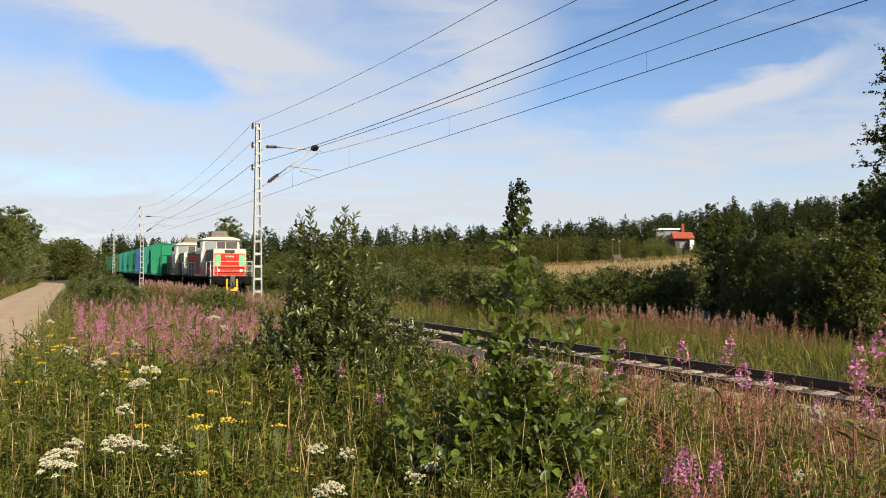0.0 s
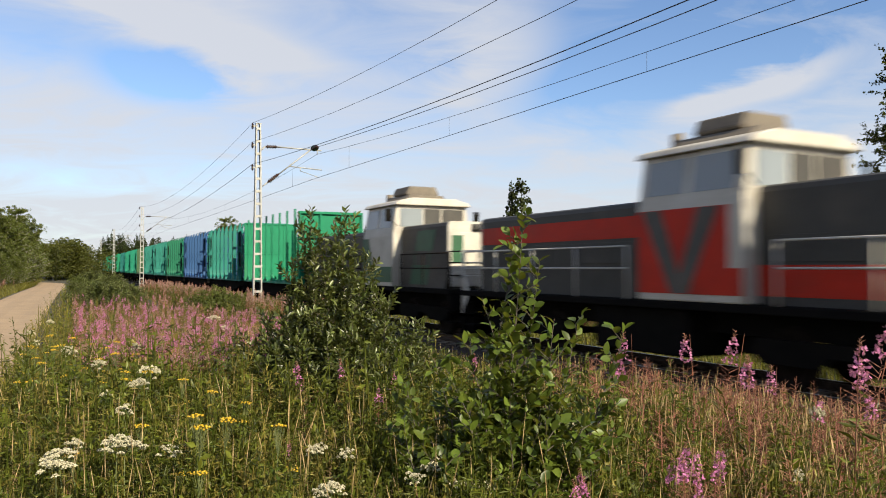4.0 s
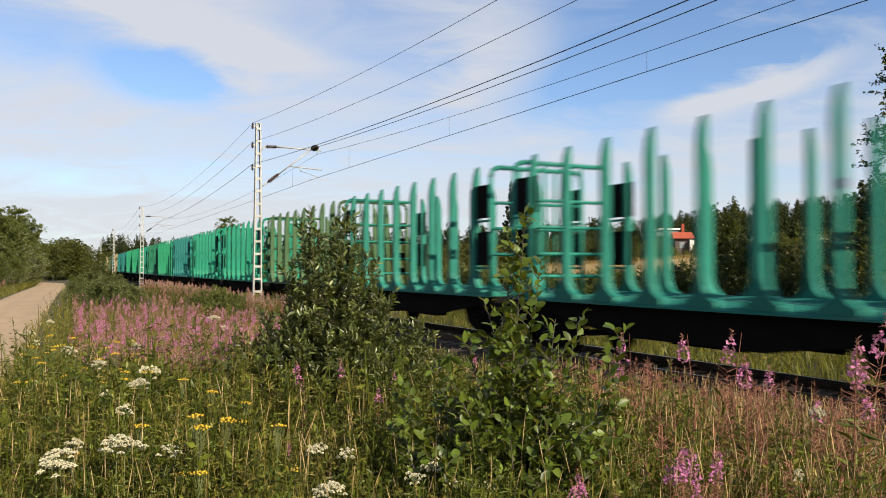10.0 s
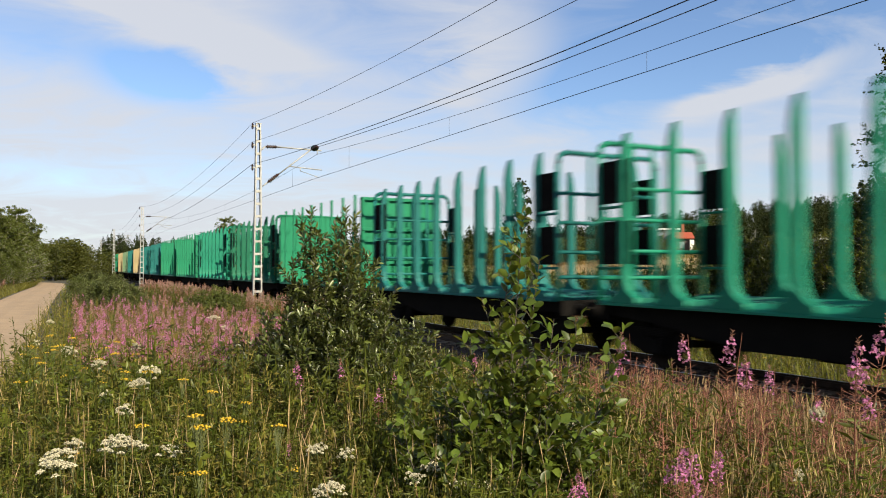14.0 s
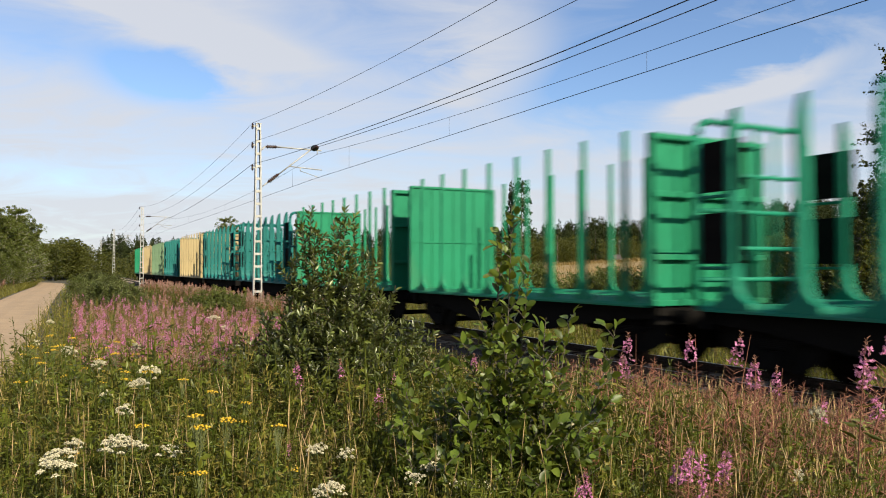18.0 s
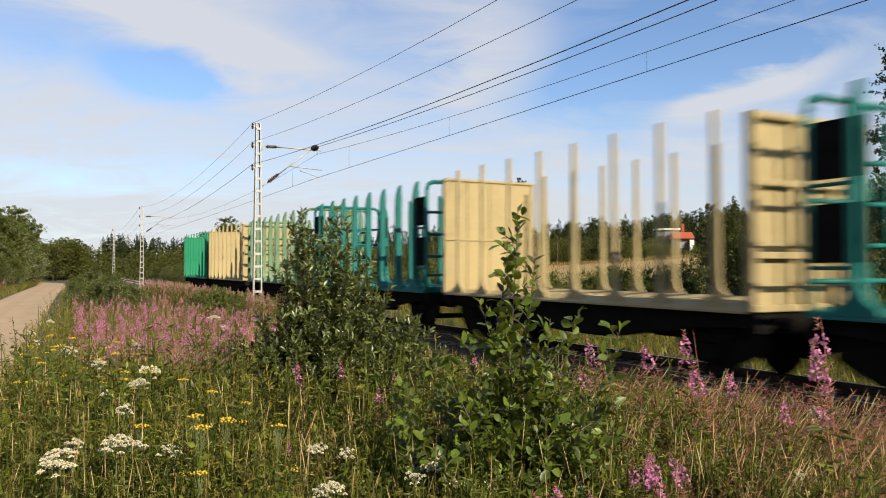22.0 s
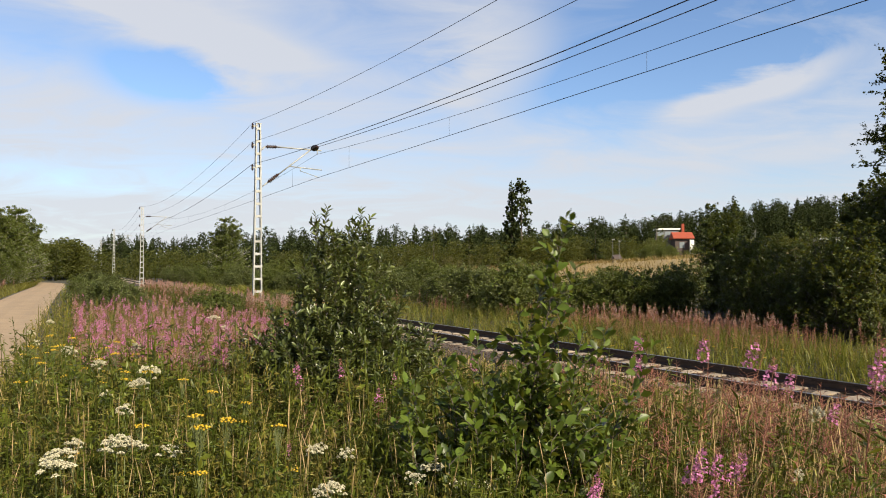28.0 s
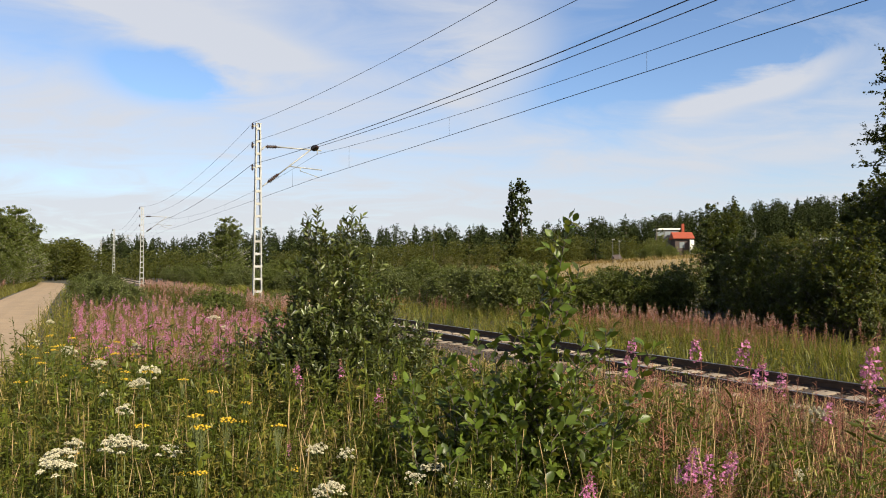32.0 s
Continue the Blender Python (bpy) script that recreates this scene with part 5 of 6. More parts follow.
def woods(name, form, places, heights, mat, label, wide=1.0):
    k = len(forms := form)
    pairs = []
    places, heights = np.array(places), np.array(heights)
    for i, (tv, tt) in enumerate(forms):
        sel = np.arange(len(places)) % k == i
        pairs.append(spread_out(tv, tt, places[sel], rng.uniform(0, 6.28, sel.sum()), heights[sel] * wide, height=heights[sel]))
    v, t = joined(pairs)
    ob = new(name, tri_mesh(name, v, t, [mat]))
    return tagged(ob, label, "woods", kind="stuff")


def grow(n, tan0, tan1, d0, d1, h0, h1):
    pl, hs = [], []
    for i in range(n):
        tan, d = rng.uniform(tan0, tan1), rng.uniform(d0, d1)
        p = spot(tan, d)
        pl.append(tuple(p - Vector((0, 0, 0.2))))
        hs.append(rng.uniform(h0, h1))
    return pl, hs


conifers = [conifer_form(rng, slim=k) for k in (1.0, 1.15, 0.85, 1.0, 1.25)]
SPRUCE = conifer_form(rng, 40)
broads = [broad_form(rng) for _ in range(4)]
pines = [pine_form(rng) for _ in range(4)]
TALLPINE = pine_form(rng, 700)


def mixed_grow(*args):
    pl, hs = [], []
    for a in args:
        p, h = grow(*a)
        pl += p
        hs += h
    return pl, hs


woods("far_birch_wood", broads, *mixed_grow((230, -0.22, 0.16, 116, 150, 2.2, 5.6), (120, 0.1, 0.285, 120, 150, 2.4, 5.0), (20, 0.29, 0.33, 120, 140, 1.5, 2.6), (60, 0.33, 0.56, 110, 150, 2.5, 5), (90, -0.52, -0.47, 115, 150, 5, 7), (40, -0.6, -0.5, 105, 140, 4, 6.5), (40, 0.56, 0.66, 60, 110, 4.5, 7), (50, -0.47, -0.3, 130, 190, 4, 7)), BIRCHLEAF, "distant green birch and willow wood", wide=1.5)
woods("roadside_wood", broads, *mixed_grow((70, -1.6, 1.6, -170, -95, 6, 10), (30, -9, -3.5, 14, 40, 5, 9)), BIRCHLEAF, "birch wood behind the road")
woods("far_spruce_wood", conifers, *mixed_grow((420, 0.08, 0.62, 185, 330, 7.5, 12), (260, -0.44, 0.1, 210, 330, 8, 12.5), (60, -0.45, -0.38, 190, 260, 9, 12.5), (80, -0.66, -0.48, 260, 340, 7, 10), (60, 0.02, 0.27, 150, 180, 5, 8.5)), NEEDLE, "distant dark spruce forest on the hill", wide=1.0)
woods("far_pine_wood", pines, *mixed_grow((150, 0.05, 0.6, 190, 320, 8.5, 12.5), (60, -0.4, 0.1, 220, 320, 10, 13)), NEEDLE, "distant pine forest on the skyline", wide=1.2)
rust_pl, rust_hs = grow(22, -0.12, 0.08, 110, 118, 1.6, 2.8)
woods("rusty_saplings", broads, rust_pl, rust_hs, RUSTLEAF, "few browning saplings at the wood's edge")


def lone(name, form, tan, d, h, wide, label, mat=NEEDLE):
    tv, tt = form
    v, t = spread_out(tv, tt, [(0, 0, 0)], [0.0], h * wide, height=h)
    thing = new(name)
    part("crown", tri_mesh("crown", v, t, [mat]), mat, thing)
    b = BM()
    rod(b, (0, 0, -0.3), (0, 0, h * 0.8), h * 0.016, h * 0.005, seg=6)
    part("trunk", b, BARK, thing)
    thing.matrix_basis = Matrix.Translation(spot(tan, d))
    return tagged(thing, label, "tree", "lone skyline trees")


for tan, d, h, wide, f in ((0.090, 128, 14.6, 0.8, SPRUCE), (0.103, 126, 14.2, 0.95, TALLPINE), (0.034, 128, 7.2, 1.2, conifers[1]), (0.200, 125, 6.8, 1.2, conifers[2]), (0.240, 135, 9.0, 1.2, conifers[0]), (0.280, 150, 9.5, 1.1, pines[1]), (0.382, 160, 13.5, 0.9, SPRUCE)):
    lone("pine_tree" if f is TALLPINE or f is pines[1] else "spruce_tree", f, tan, d, h, wide, "tall dark conifer standing above the wood")
for tan, d, h, f in ((-0.012, 118, 6.6, broads[1]), (-0.045, 120, 5.6, broads[2]), (-0.11, 124, 5.2, broads[3]), (0.15, 118, 5.8, broads[0])):
    lone("birch_tree", f, tan, d, h, 0.8, "slender pale birch at the wood's edge", BIRCHLEAF)
# ---- meadow: grass, herbs and flowers ----
rng = np.random.default_rng(101)


def surface_z(x, y):
    """The ground, or the slope of the ballast where it lies higher."""
    z = ground_z(x, y)
    off = abs(slat(x, y)[1] - D)
    if off < 3.2:
        z = max(z, -0.20 - max(0.0, off - 1.75) * 0.4516)
    return z


def gz(x, y):
    return np.array([surface_z(a, b) for a, b in zip(x, y)])


def near_field(n, d0, d1, tan0=-0.62, tan1=0.62, q0=-0.75, q1=9.3, power=1.0):
    """Places between the road's edge and the track, thinning out with distance."""
    u = rng.uniform(0, 1, n * 4)
    d = 1 / (1 / d0 ** power + u * (1 / d1 ** power - 1 / d0 ** power)) ** (1 / power)
    x = rng.uniform(tan0, tan1, n * 4) * d
    s = -ST * x + CT * d
    q = CT * x + ST * d - np.array([bend(a) for a in s])
    edge = q0 + np.where(s > 0, 0.023 * np.minimum(s, 84), 0)
    ok = (q > edge) & (q < q1)
    x, d, q, s = x[ok][:n], d[ok][:n], q[ok][:n], s[ok][:n]
    return x, d, q, s


def low_by_track(q):
    return np.clip(1.15 - 0.16 * np.clip(q - 4.4, 0, 10), 0.36, 1.0) * np.clip(0.75 + 0.25 * (q + 0.6), 0.7, 1)


def near_low(y):
    return np.clip(0.55 + 0.12 * (y - 3.0), 0.55, 1.0)


def clumps(x, y, amount=0.55):
    """Rank and low places in the growth, a hand to an arm across."""
    return np.clip([1.0 + amount * (noise.noise((a * 1.7, b * 1.7, 3.0)) + 0.6 * noise.noise((a * 4.5, b * 4.5, 7.0))) for a, b in zip(x, y)], 0.45, 1.5)


def blade(bend_by, w):
    """A blade of unit height, three steps, bent over."""
    pts = [(0, 0), (0.06 * bend_by, 0.4), (0.3 * bend_by, 0.75), (0.8 * bend_by, 0.97)]
    v = []
    for (x, z), ww in zip(pts[:3], (w, w * 0.85, w * 0.5)):
        v += [(x, -ww, z), (x, ww, z)]
    v.append((pts[3][0], 0, pts[3][1]))
    return np.array(v), np.array([(0, 1, 3), (0, 3, 2), (2, 3, 5), (2, 5, 4), (4, 5, 6)])


def strew(name, forms, x, y, h, mat, label, category, wide=None, lean=0.25, z0=-0.03):
    z = gz(x, y) + z0
    pos = np.stack([x, y, z], -1)
    pairs = []
    k = len(forms)
    sel0 = np.arange(len(x)) % k
    for i, (tv, tt) in enumerate(forms):
        s = sel0 == i
        n = s.sum()
        hh = h[s]
        ww = hh if wide is None else wide[s]
        pairs.append(spread_out(tv, tt, pos[s], rng.uniform(0, 6.28, n), ww, np.abs(rng.normal(0, lean, n)), rng.uniform(0, 6.28, n), height=hh))
    v, t = joined(pairs)
    return tagged(new(name, tri_mesh(name, v, t, [mat])), label, category, kind="stuff")


BL = [blade(b, 0.012) for b in (0.15, 0.35, 0.6)]
x, y, q, s = near_field(46000, 3.0, 60)
keep = ~((x > 0.14 * y) & (q > 5.0) & (rng.uniform(0, 1, len(x)) < 0.6))
x, y, q = x[keep], y[keep], q[keep]
strew("meadow_grass", BL, x, y, rng.uniform(0.3, 0.85, len(x)) * low_by_track(q) * near_low(y) * clumps(x, y), GRASS, "tall green meadow grass, some of it bent", "grass", wide=0.26 + 0.03 * y)


def herb_form(rng, n=13, lo=0.12, leaf=0.2, aspect=0.2):
    out = []
    stick(out, (0, 0, 0), (rng.normal(0, 0.04), rng.normal(0, 0.04), 1), 0.008, 0.003)
    z = np.linspace(lo, 0.97, n)
    pos = np.stack([np.zeros(n), np.zeros(n), z], -1)
    out.append(rand_leaves(rng, pos, rng.uniform(0.7, 1.1, n) * leaf * (1.15 - 0.6 * z), droop=0.4, aspect=aspect))
    return joined(out)


HB = [herb_form(rng, 26, 0.08, 0.17, 0.13) for _ in range(4)] + [herb_form(rng, 22, 0.1, 0.12, 0.4) for _ in range(2)]
x, y, q, s = near_field(17000, 3.1, 42, power=1.3)
keep = ~((x > 0.14 * y) & (q > 5.0) & (rng.uniform(0, 1, len(x)) < 0.6))
x, y, q = x[keep], y[keep], q[keep]
h = rng.uniform(0.4, 0.95, len(x)) * low_by_track(q) * near_low(y) * clumps(x, y)
pale = rng.uniform(0, 1, len(x)) < 0.55 - 0.20 * (x > -0.10 * y)
strew("meadow_herbs", HB, x[~pale], y[~pale], h[~pale], HERB, "dense leafy meadow herbs", "herbs", lean=0.15)
strew("yellowing_herbs", HB, x[pale], y[pale], h[pale], OLIVEHERB, "yellowing leafy meadow herbs", "herbs", lean=0.18)


def straw_form(rng):
    """A dry stalk with a pale spike of seed."""
    out = []
    b = rng.uniform(-0.14, 0.14)
    hl = rng.uniform(0.14, 0.24)
    stick(out, (0, 0, 0), (b * 0.3, 0, 0.55), 0.002, 0.0016)
    stick(out, (b * 0.3, 0, 0.55), (b, 0, 1 - hl), 0.0016, 0.0012)
    stick(out, (b, 0, 1 - hl), (b * 1.3, 0, 1 - hl * 0.6), 0.0025, 0.0075)
    stick(out, (b * 1.3, 0, 1 - hl * 0.6), (b * 1.8, 0, 1.0), 0.0075, 0.0015)
    return joined(out)


SF = [straw_form(rng) for _ in range(5)]
x, y, q, s = near_field(620, 3.8, 30, power=1.0)
strew("dry_straw", SF, x, y, rng.uniform(0.5, 1.05, len(x)) * np.clip(low_by_track(q) + 0.1, 0, 1), STRAW, "dry pale grass stalks with slim seed heads", "grass", wide=np.full(len(x), 0.30) + 0.03 * y, lean=0.16)
x, y, q, s = near_field(2200, 5.4, 40, tan0=-0.2, tan1=0.62, q0=4.8, q1=9.7)
strew("dry_grass", BL, x, y, rng.uniform(0.18, 0.42, len(x)) * low_by_track(q), STRAW, "dry yellow grass near the track", "grass", wide=0.3 + 0.02 * y)


def russet_form(rng, n=30):
    """A spent fireweed: russet stalk with thin spreading pods."""
    out = []
    stick(out, (0, 0, 0), (0, 0, 1), 0.006, 0.003)
    for i in range(n):
        z = 0.3 + 0.68 * i / n
        a = i * 2.4
        L = 0.10 * (1.1 - 0.5 * i / n)
        stick(out, (0, 0, z), (math.cos(a) * L, math.sin(a) * L, z + L * 0.5), 0.003, 0.002)
    return joined(out)


RF = [russet_form(rng) for _ in range(3)]


x, y, q, s = near_field(420, 4.0, 14, tan0=-0.6, tan1=0.1, q0=0.0, q1=7.0)
strew("seeded_stalks", RF, x, y, rng.uniform(0.35, 0.75, len(x)) * near_low(y), RUSSET, "scattered brown seeded stalks in the meadow", "weeds", wide=np.full(len(x), 0.7), lean=0.15)


x, y, q, s = near_field(1300, 3.9, 16, tan0=-0.58, tan1=0.2, q0=-0.3, q1=7.5, power=1.2)
strew("withered_weeds", RF, x, y, rng.uniform(0.35, 0.8, len(x)) * near_low(y), BROWNWEED, "withered brown weeds in the meadow", "weeds", wide=np.full(len(x), 0.55), lean=0.2)


def lean_clump(name, forms, c, n, radius, h, mat, label, wide=1.0):
    """Stalks round one root place, free to bow together."""
    a, r = rng.uniform(0, 6.28, n), radius * np.sqrt(rng.uniform(0, 1, n))
    pos = np.stack([np.cos(a) * r, np.sin(a) * r, np.full(n, -0.03)], -1)
    pairs = []
    for i, (tv, tt) in enumerate(forms):
        e = np.arange(n) % len(forms) == i
        k = e.sum()
        hh = rng.uniform(0.6, 1.1, k) * h
        pairs.append(spread_out(tv, tt, pos[e], rng.uniform(0, 6.28, k), np.full(k, wide), np.abs(rng.normal(0, 0.16, k)), rng.uniform(0, 6.28, k), height=hh))
    ob = new(name, tri_mesh(name, *joined(pairs), [mat]))
    ob.matrix_basis = Matrix.Translation(c)
    return tagged(ob, label, "weeds", "weeds by the track", "stuff")


LEAN_CLUMPS = []
for i in range(96):
    d = 4.6 + 6.2 * (i / 96) + rng.uniform(-0.2, 0.2)
    tan = rng.uniform(0.16, 0.60)
    p = spot(tan, d)
    ql = float(low_by_track(np.array([slat(p.x, p.y)[1]]))[0])
    if slat(p.x, p.y)[1] > 8.9:
        continue
    h = (0.95 if d > 5.6 else 0.75) * min(1.0, ql + 0.3)
    c1 = lean_clump("russet_weeds", RF, p, 8, 0.5, h * 1.1, RUSSET, "russet seeded fireweed stalks by the track", 0.9)
    c2 = lean_clump("straw_clump", SF, p, 15, 0.6, h * 1.05, STRAW, "clump of dry straw stalks with seed heads", 0.5)
    c3 = lean_clump("leafy_weeds", HB, p, 16, 0.6, h * 0.9, HERB, "bowing green leafy weeds by the track", 0.75)
    LEAN_CLUMPS += [(c1, p, i), (c2, p, i), (c3, p, i)]


def fireweed_arrays(rng, h=1.15, flowers=34, pods=24, leaves=22):
    st, lf, fl = [], [], []
    top = np.array([rng.normal(0, 0.03), rng.normal(0, 0.03), h])
    stick(st, (0, 0, 0), top * (1, 1, 0.6), 0.005, 0.004)
    stick(st, top * (1, 1, 0.6), top, 0.004, 0.0015)
    zl = np.linspace(0.12, 0.62, leaves) * h
    lf.append(rand_leaves(rng, np.stack([zl * 0, zl * 0, zl], -1), rng.uniform(0.09, 0.15, leaves), droop=0.2, aspect=0.17))
    for i in range(pods):
        z = (0.58 + 0.22 * i / pods) * h
        a = i * 2.4
        L = 0.075
        stick(st, (0, 0, z), (math.cos(a) * L, math.sin(a) * L, z + L * 0.45), 0.0025, 0.0018)
    zf = rng.uniform(0.82, 0.96, flowers) * h
    a = rng.uniform(0, 6.28, flowers)
    r = 0.035 * (1.25 - (zf / h - 0.82) * 5)
    c = np.stack([np.cos(a) * r, np.sin(a) * r, zf], -1)
    c4 = np.repeat(c, 3, 0)
    fl.append(rand_leaves(rng, c4, rng.uniform(0.014, 0.024, len(c4)), aspect=0.95, droop=0.3))
    for i in range(10):
        z = (0.95 + 0.06 * i / 10) * h
        a = i * 2.4
        stick(st, (0, 0, z), (math.cos(a) * 0.02, math.sin(a) * 0.02, z + 0.012), 0.004, 0.001)
    return joined(st), joined(lf), joined(fl)


FW = [fireweed_arrays(np.random.default_rng(200 + i)) for i in range(5)]
FWM = [[tri_mesh("stalk", *f[0], [RUSSET]), tri_mesh("leaves", *f[1], [HERB]), tri_mesh("blossom", *f[2], [PINK])] for f in FW]


def fireweed(i, p, yaw, scale, label="flowering pink fireweed on a russet stalk"):
    w = new("fireweed")
    for nm, me in zip(("stalk", "leaf_whorl", "blossom"), FWM[i % 5]):
        part(nm, me, None, w)
    w.rotation_mode = "XYZ"
    w.matrix_basis = Matrix.Translation(p) @ pose(0, 0, 0, rng.normal(0, 4), rng.normal(0, 4), yaw) @ Matrix.Diagonal((scale, scale, scale, 1))
    return tagged(w, label, "flower", "fireweed")


SWAY_WEEDS = []
# flowering stems that stand out: bearing, depth, height of the tip
for i, (tan, d, tip) in enumerate(((-0.232, 8.2, 1.30), (-0.18, 6.6, 1.06), (-0.19, 7.4, 1.05), (-0.112, 7.2, 1.10), (-0.085, 6.4, 0.98), (-0.207, 5.4, 0.75), (-0.055, 7.0, 1.0), (0.035, 8.0, 1.05), (-0.225, 11, 1.25), (-0.21, 12, 1.2), (-0.03, 9.5, 1.0),
                                   (0.345, 6.6, 1.42), (0.398, 5.6, 1.30), (0.52, 6.2, 1.62), (0.532, 5.4, 1.46), (0.54, 6.4, 1.2), (0.24, 7.5, 1.32), (0.33, 7.0, 1.34), (0.30, 4.2, 0.92), (0.345, 4.1, 0.98), (0.36, 4.3, 0.95), (0.20, 4.0, 0.80), (0.185, 4.2, 0.82), (0.24, 4.1, 0.68), (0.475, 6.0, 0.95), (0.27, 6.8, 1.2), (0.42, 6.6, 1.1), (0.565, 5.6, 1.05), (0.315, 4.15, 0.97), (0.33, 4.25, 0.99), (0.352, 4.2, 0.94), (0.322, 4.4, 0.9), (0.338, 4.05, 0.86), (0.19, 4.05, 0.86), (0.205, 4.2, 0.84), (0.18, 4.1, 0.78))):
    p = spot(tan, d)
    h = tip - p.z
    w = fireweed(i, p, i * 67, h / 1.15)
    if tan > 0.15:
        SWAY_WEEDS.append((w, w.matrix_basis.copy(), i))


def fireweed_patch(name, x, y, h, label, flower=PINK):
    n = len(x)
    pos = np.stack([x, y, gz(x, y) - 0.02], -1)
    vs, idx = [], []
    for i, f in enumerate(FW):
        s = np.arange(n) % 5 == i
        k = s.sum()
        yaw, ln, ld = rng.uniform(0, 6.28, k), np.abs(rng.normal(0, 0.07, k)), rng.uniform(0, 6.28, k)
        for m, (tv, tt) in enumerate(f):
            v, t = spread_out(tv, tt, pos[s], yaw, h[s] / 1.15, ln, ld)
            vs.append((v, t))
            idx.append(np.full(len(t), m))
    v, t = joined(vs)
    return tagged(new(name, tri_mesh(name, v, t, [RUSSET, HERB, flower], np.concatenate(idx))), label, "flowers", kind="stuff")


x, y, q, s = near_field(900, 9.0, 36, tan0=-0.54, tan1=-0.21, q0=0.2, q1=6.6, power=1.2)
fireweed_patch("fireweed_meadow", x, y, rng.uniform(0.6, 0.92, len(x)), "wide drift of pink flowering fireweed", PINK)
x, y, q, s = near_field(820, 8.6, 36, tan0=-0.54, tan1=-0.19, q0=0.2, q1=6.9, power=1.2)
fireweed_patch("faded_fireweed_meadow", x, y, rng.uniform(0.55, 0.9, len(x)), "wide drift of fading pink fireweed", FADED)
x, y, q, s = near_field(700, 8.5, 30, tan0=-0.54, tan1=-0.15, q0=0.2, q1=7.0)
strew("tall_herbs", HB, x, y, rng.uniform(0.4, 0.75, len(x)), HERB, "tall leafy stems among the fireweed", "herbs", lean=0.12)
x, y, q, s = near_field(4200, 3.6, 9.5, tan0=-0.62, tan1=0.32, q0=-0.5, q1=7.0)
strew("rank_herbs", HB, x, y, rng.uniform(0.5, 1.0, len(x)) * near_low(y) * clumps(x, y), HERB, "rank leafy weeds between the bushes", "herbs", lean=0.18)
x, y, q, s = near_field(150, 22, 70, tan0=-0.5, tan1=-0.18, q0=3.0, q1=7.8)
fireweed_patch("fireweed_bank", x, y, rng.uniform(0.7, 1.0, len(x)), "faded pink fireweed near the railway bank", DIMPINK)
s = np.concatenate([rng.uniform(14.5, 23.5, 280), rng.uniform(8, 60, 160)])
q = np.concatenate([rng.uniform(16.9, 19.4, 280), rng.uniform(17.6, 19.6, 160)])
P = [at(a, b) for a, b in zip(s, q)]
fireweed_patch("fireweed_border", np.array([p.x for p in P]), np.array([p.y for p in P]), rng.uniform(0.35, 1.1, len(s)), "faded pink fireweed along the thicket", FADED)
s = np.concatenate([rng.uniform(-6, 55, 600), rng.uniform(13, 24, 420)])
q = np.concatenate([17.6 + 0.7 * np.sin(s[:600] * 0.9) + np.abs(rng.normal(0, 0.9, 600)), rng.uniform(16.0, 19.0, 420)])
P = [at(a, b) for a, b in zip(s, q)]
strew("border_stalks", RF, np.array([p.x for p in P]), np.array([p.y for p in P]), rng.uniform(0.3, 0.9, len(s)), RUSSET, "russet seeded stalks along the thicket", "weeds", lean=0.1)
# green verge behind the track
s = np.concatenate([rng.uniform(-8, 25, 9000), rng.uniform(25, 110, 6000)])
q = rng.uniform(14.3, 19.5, len(s))
P = [at(a, b) for a, b in zip(s, q)]
px, py = np.array([p.x for p in P]), np.array([p.y for p in P])
strew("verge_grass", BL, px, py, rng.uniform(0.3, 0.7, len(s)), VERGE, "green grass verge behind the track", "grass", wide=0.5 + 0.03 * np.abs(py))
s = np.concatenate([rng.uniform(-4, 60, 1500), rng.uniform(6, 32, 1700)])
q = rng.uniform(14.3, 18.2, len(s))
P = [at(a, b) for a, b in zip(s, q)]
px, py, h = np.array([p.x for p in P]), np.array([p.y for p in P]), rng.uniform(0.3, 0.75, len(s))
k = rng.uniform(0, 1, len(s)) < 0.5
strew("verge_herbs", HB, px[k], py[k], h[k], HERB, "leafy herbs behind the track", "herbs", lean=0.15)
strew("pale_verge_herbs", HB, px[~k], py[~k], h[~k], OLIVEHERB, "pale yellowing herbs behind the track", "herbs", lean=0.15)
s = np.concatenate([rng.uniform(-20, 60, 6000), rng.uniform(-20, 120, 14000)])
q = np.concatenate([rng.uniform(27, 50, 6000), rng.uniform(45, 105, 14000)])
P = [at(a, b) for a, b in zip(s, q)]
px, py = np.array([p.x for p in P]), np.array([p.y for p in P])
strew("field_straw", BL, px, py, rng.uniform(0.35, 0.75, len(s)), FIELDSTRAW, "dry tan grass field before the wood", "grass", wide=0.4 + 0.022 * np.abs(py))

s = rng.uniform(-5, 22, 900)
q = rng.uniform(27, 33, 900)
P = [at(a, b) for a, b in zip(s, q)]
strew("bleached_weeds", BL, np.array([p.x for p in P]), np.array([p.y for p in P]), rng.uniform(0.5, 1.0, len(s)), PALEWEED, "bleached weeds before the straw field", "weeds", wide=np.full(len(s), 1.6))

# rough grass round about the camera and behind it
x, y = rng.uniform(-26, 40, 60000), rng.uniform(-40, 30, 60000)
q = CT * x + ST * y
s = -ST * x + CT * y
ok = ((q > -0.6 + 0.023 * np.maximum(s, 0)) | (q < -3.5)) & (q < 8.8) & (q > -16) & ~((y > 3.0) & (np.abs(x) < 0.62 * y)) & (np.hypot(x, y) > 1.2)
x, y, q = x[ok][:22000], y[ok][:22000], q[ok][:22000]
strew("roadside_grass", BL, x, y, rng.uniform(0.25, 0.6, len(x)), GRASS, "rough meadow grass round the roadside", "grass", wide=np.full(len(x), 1.1))
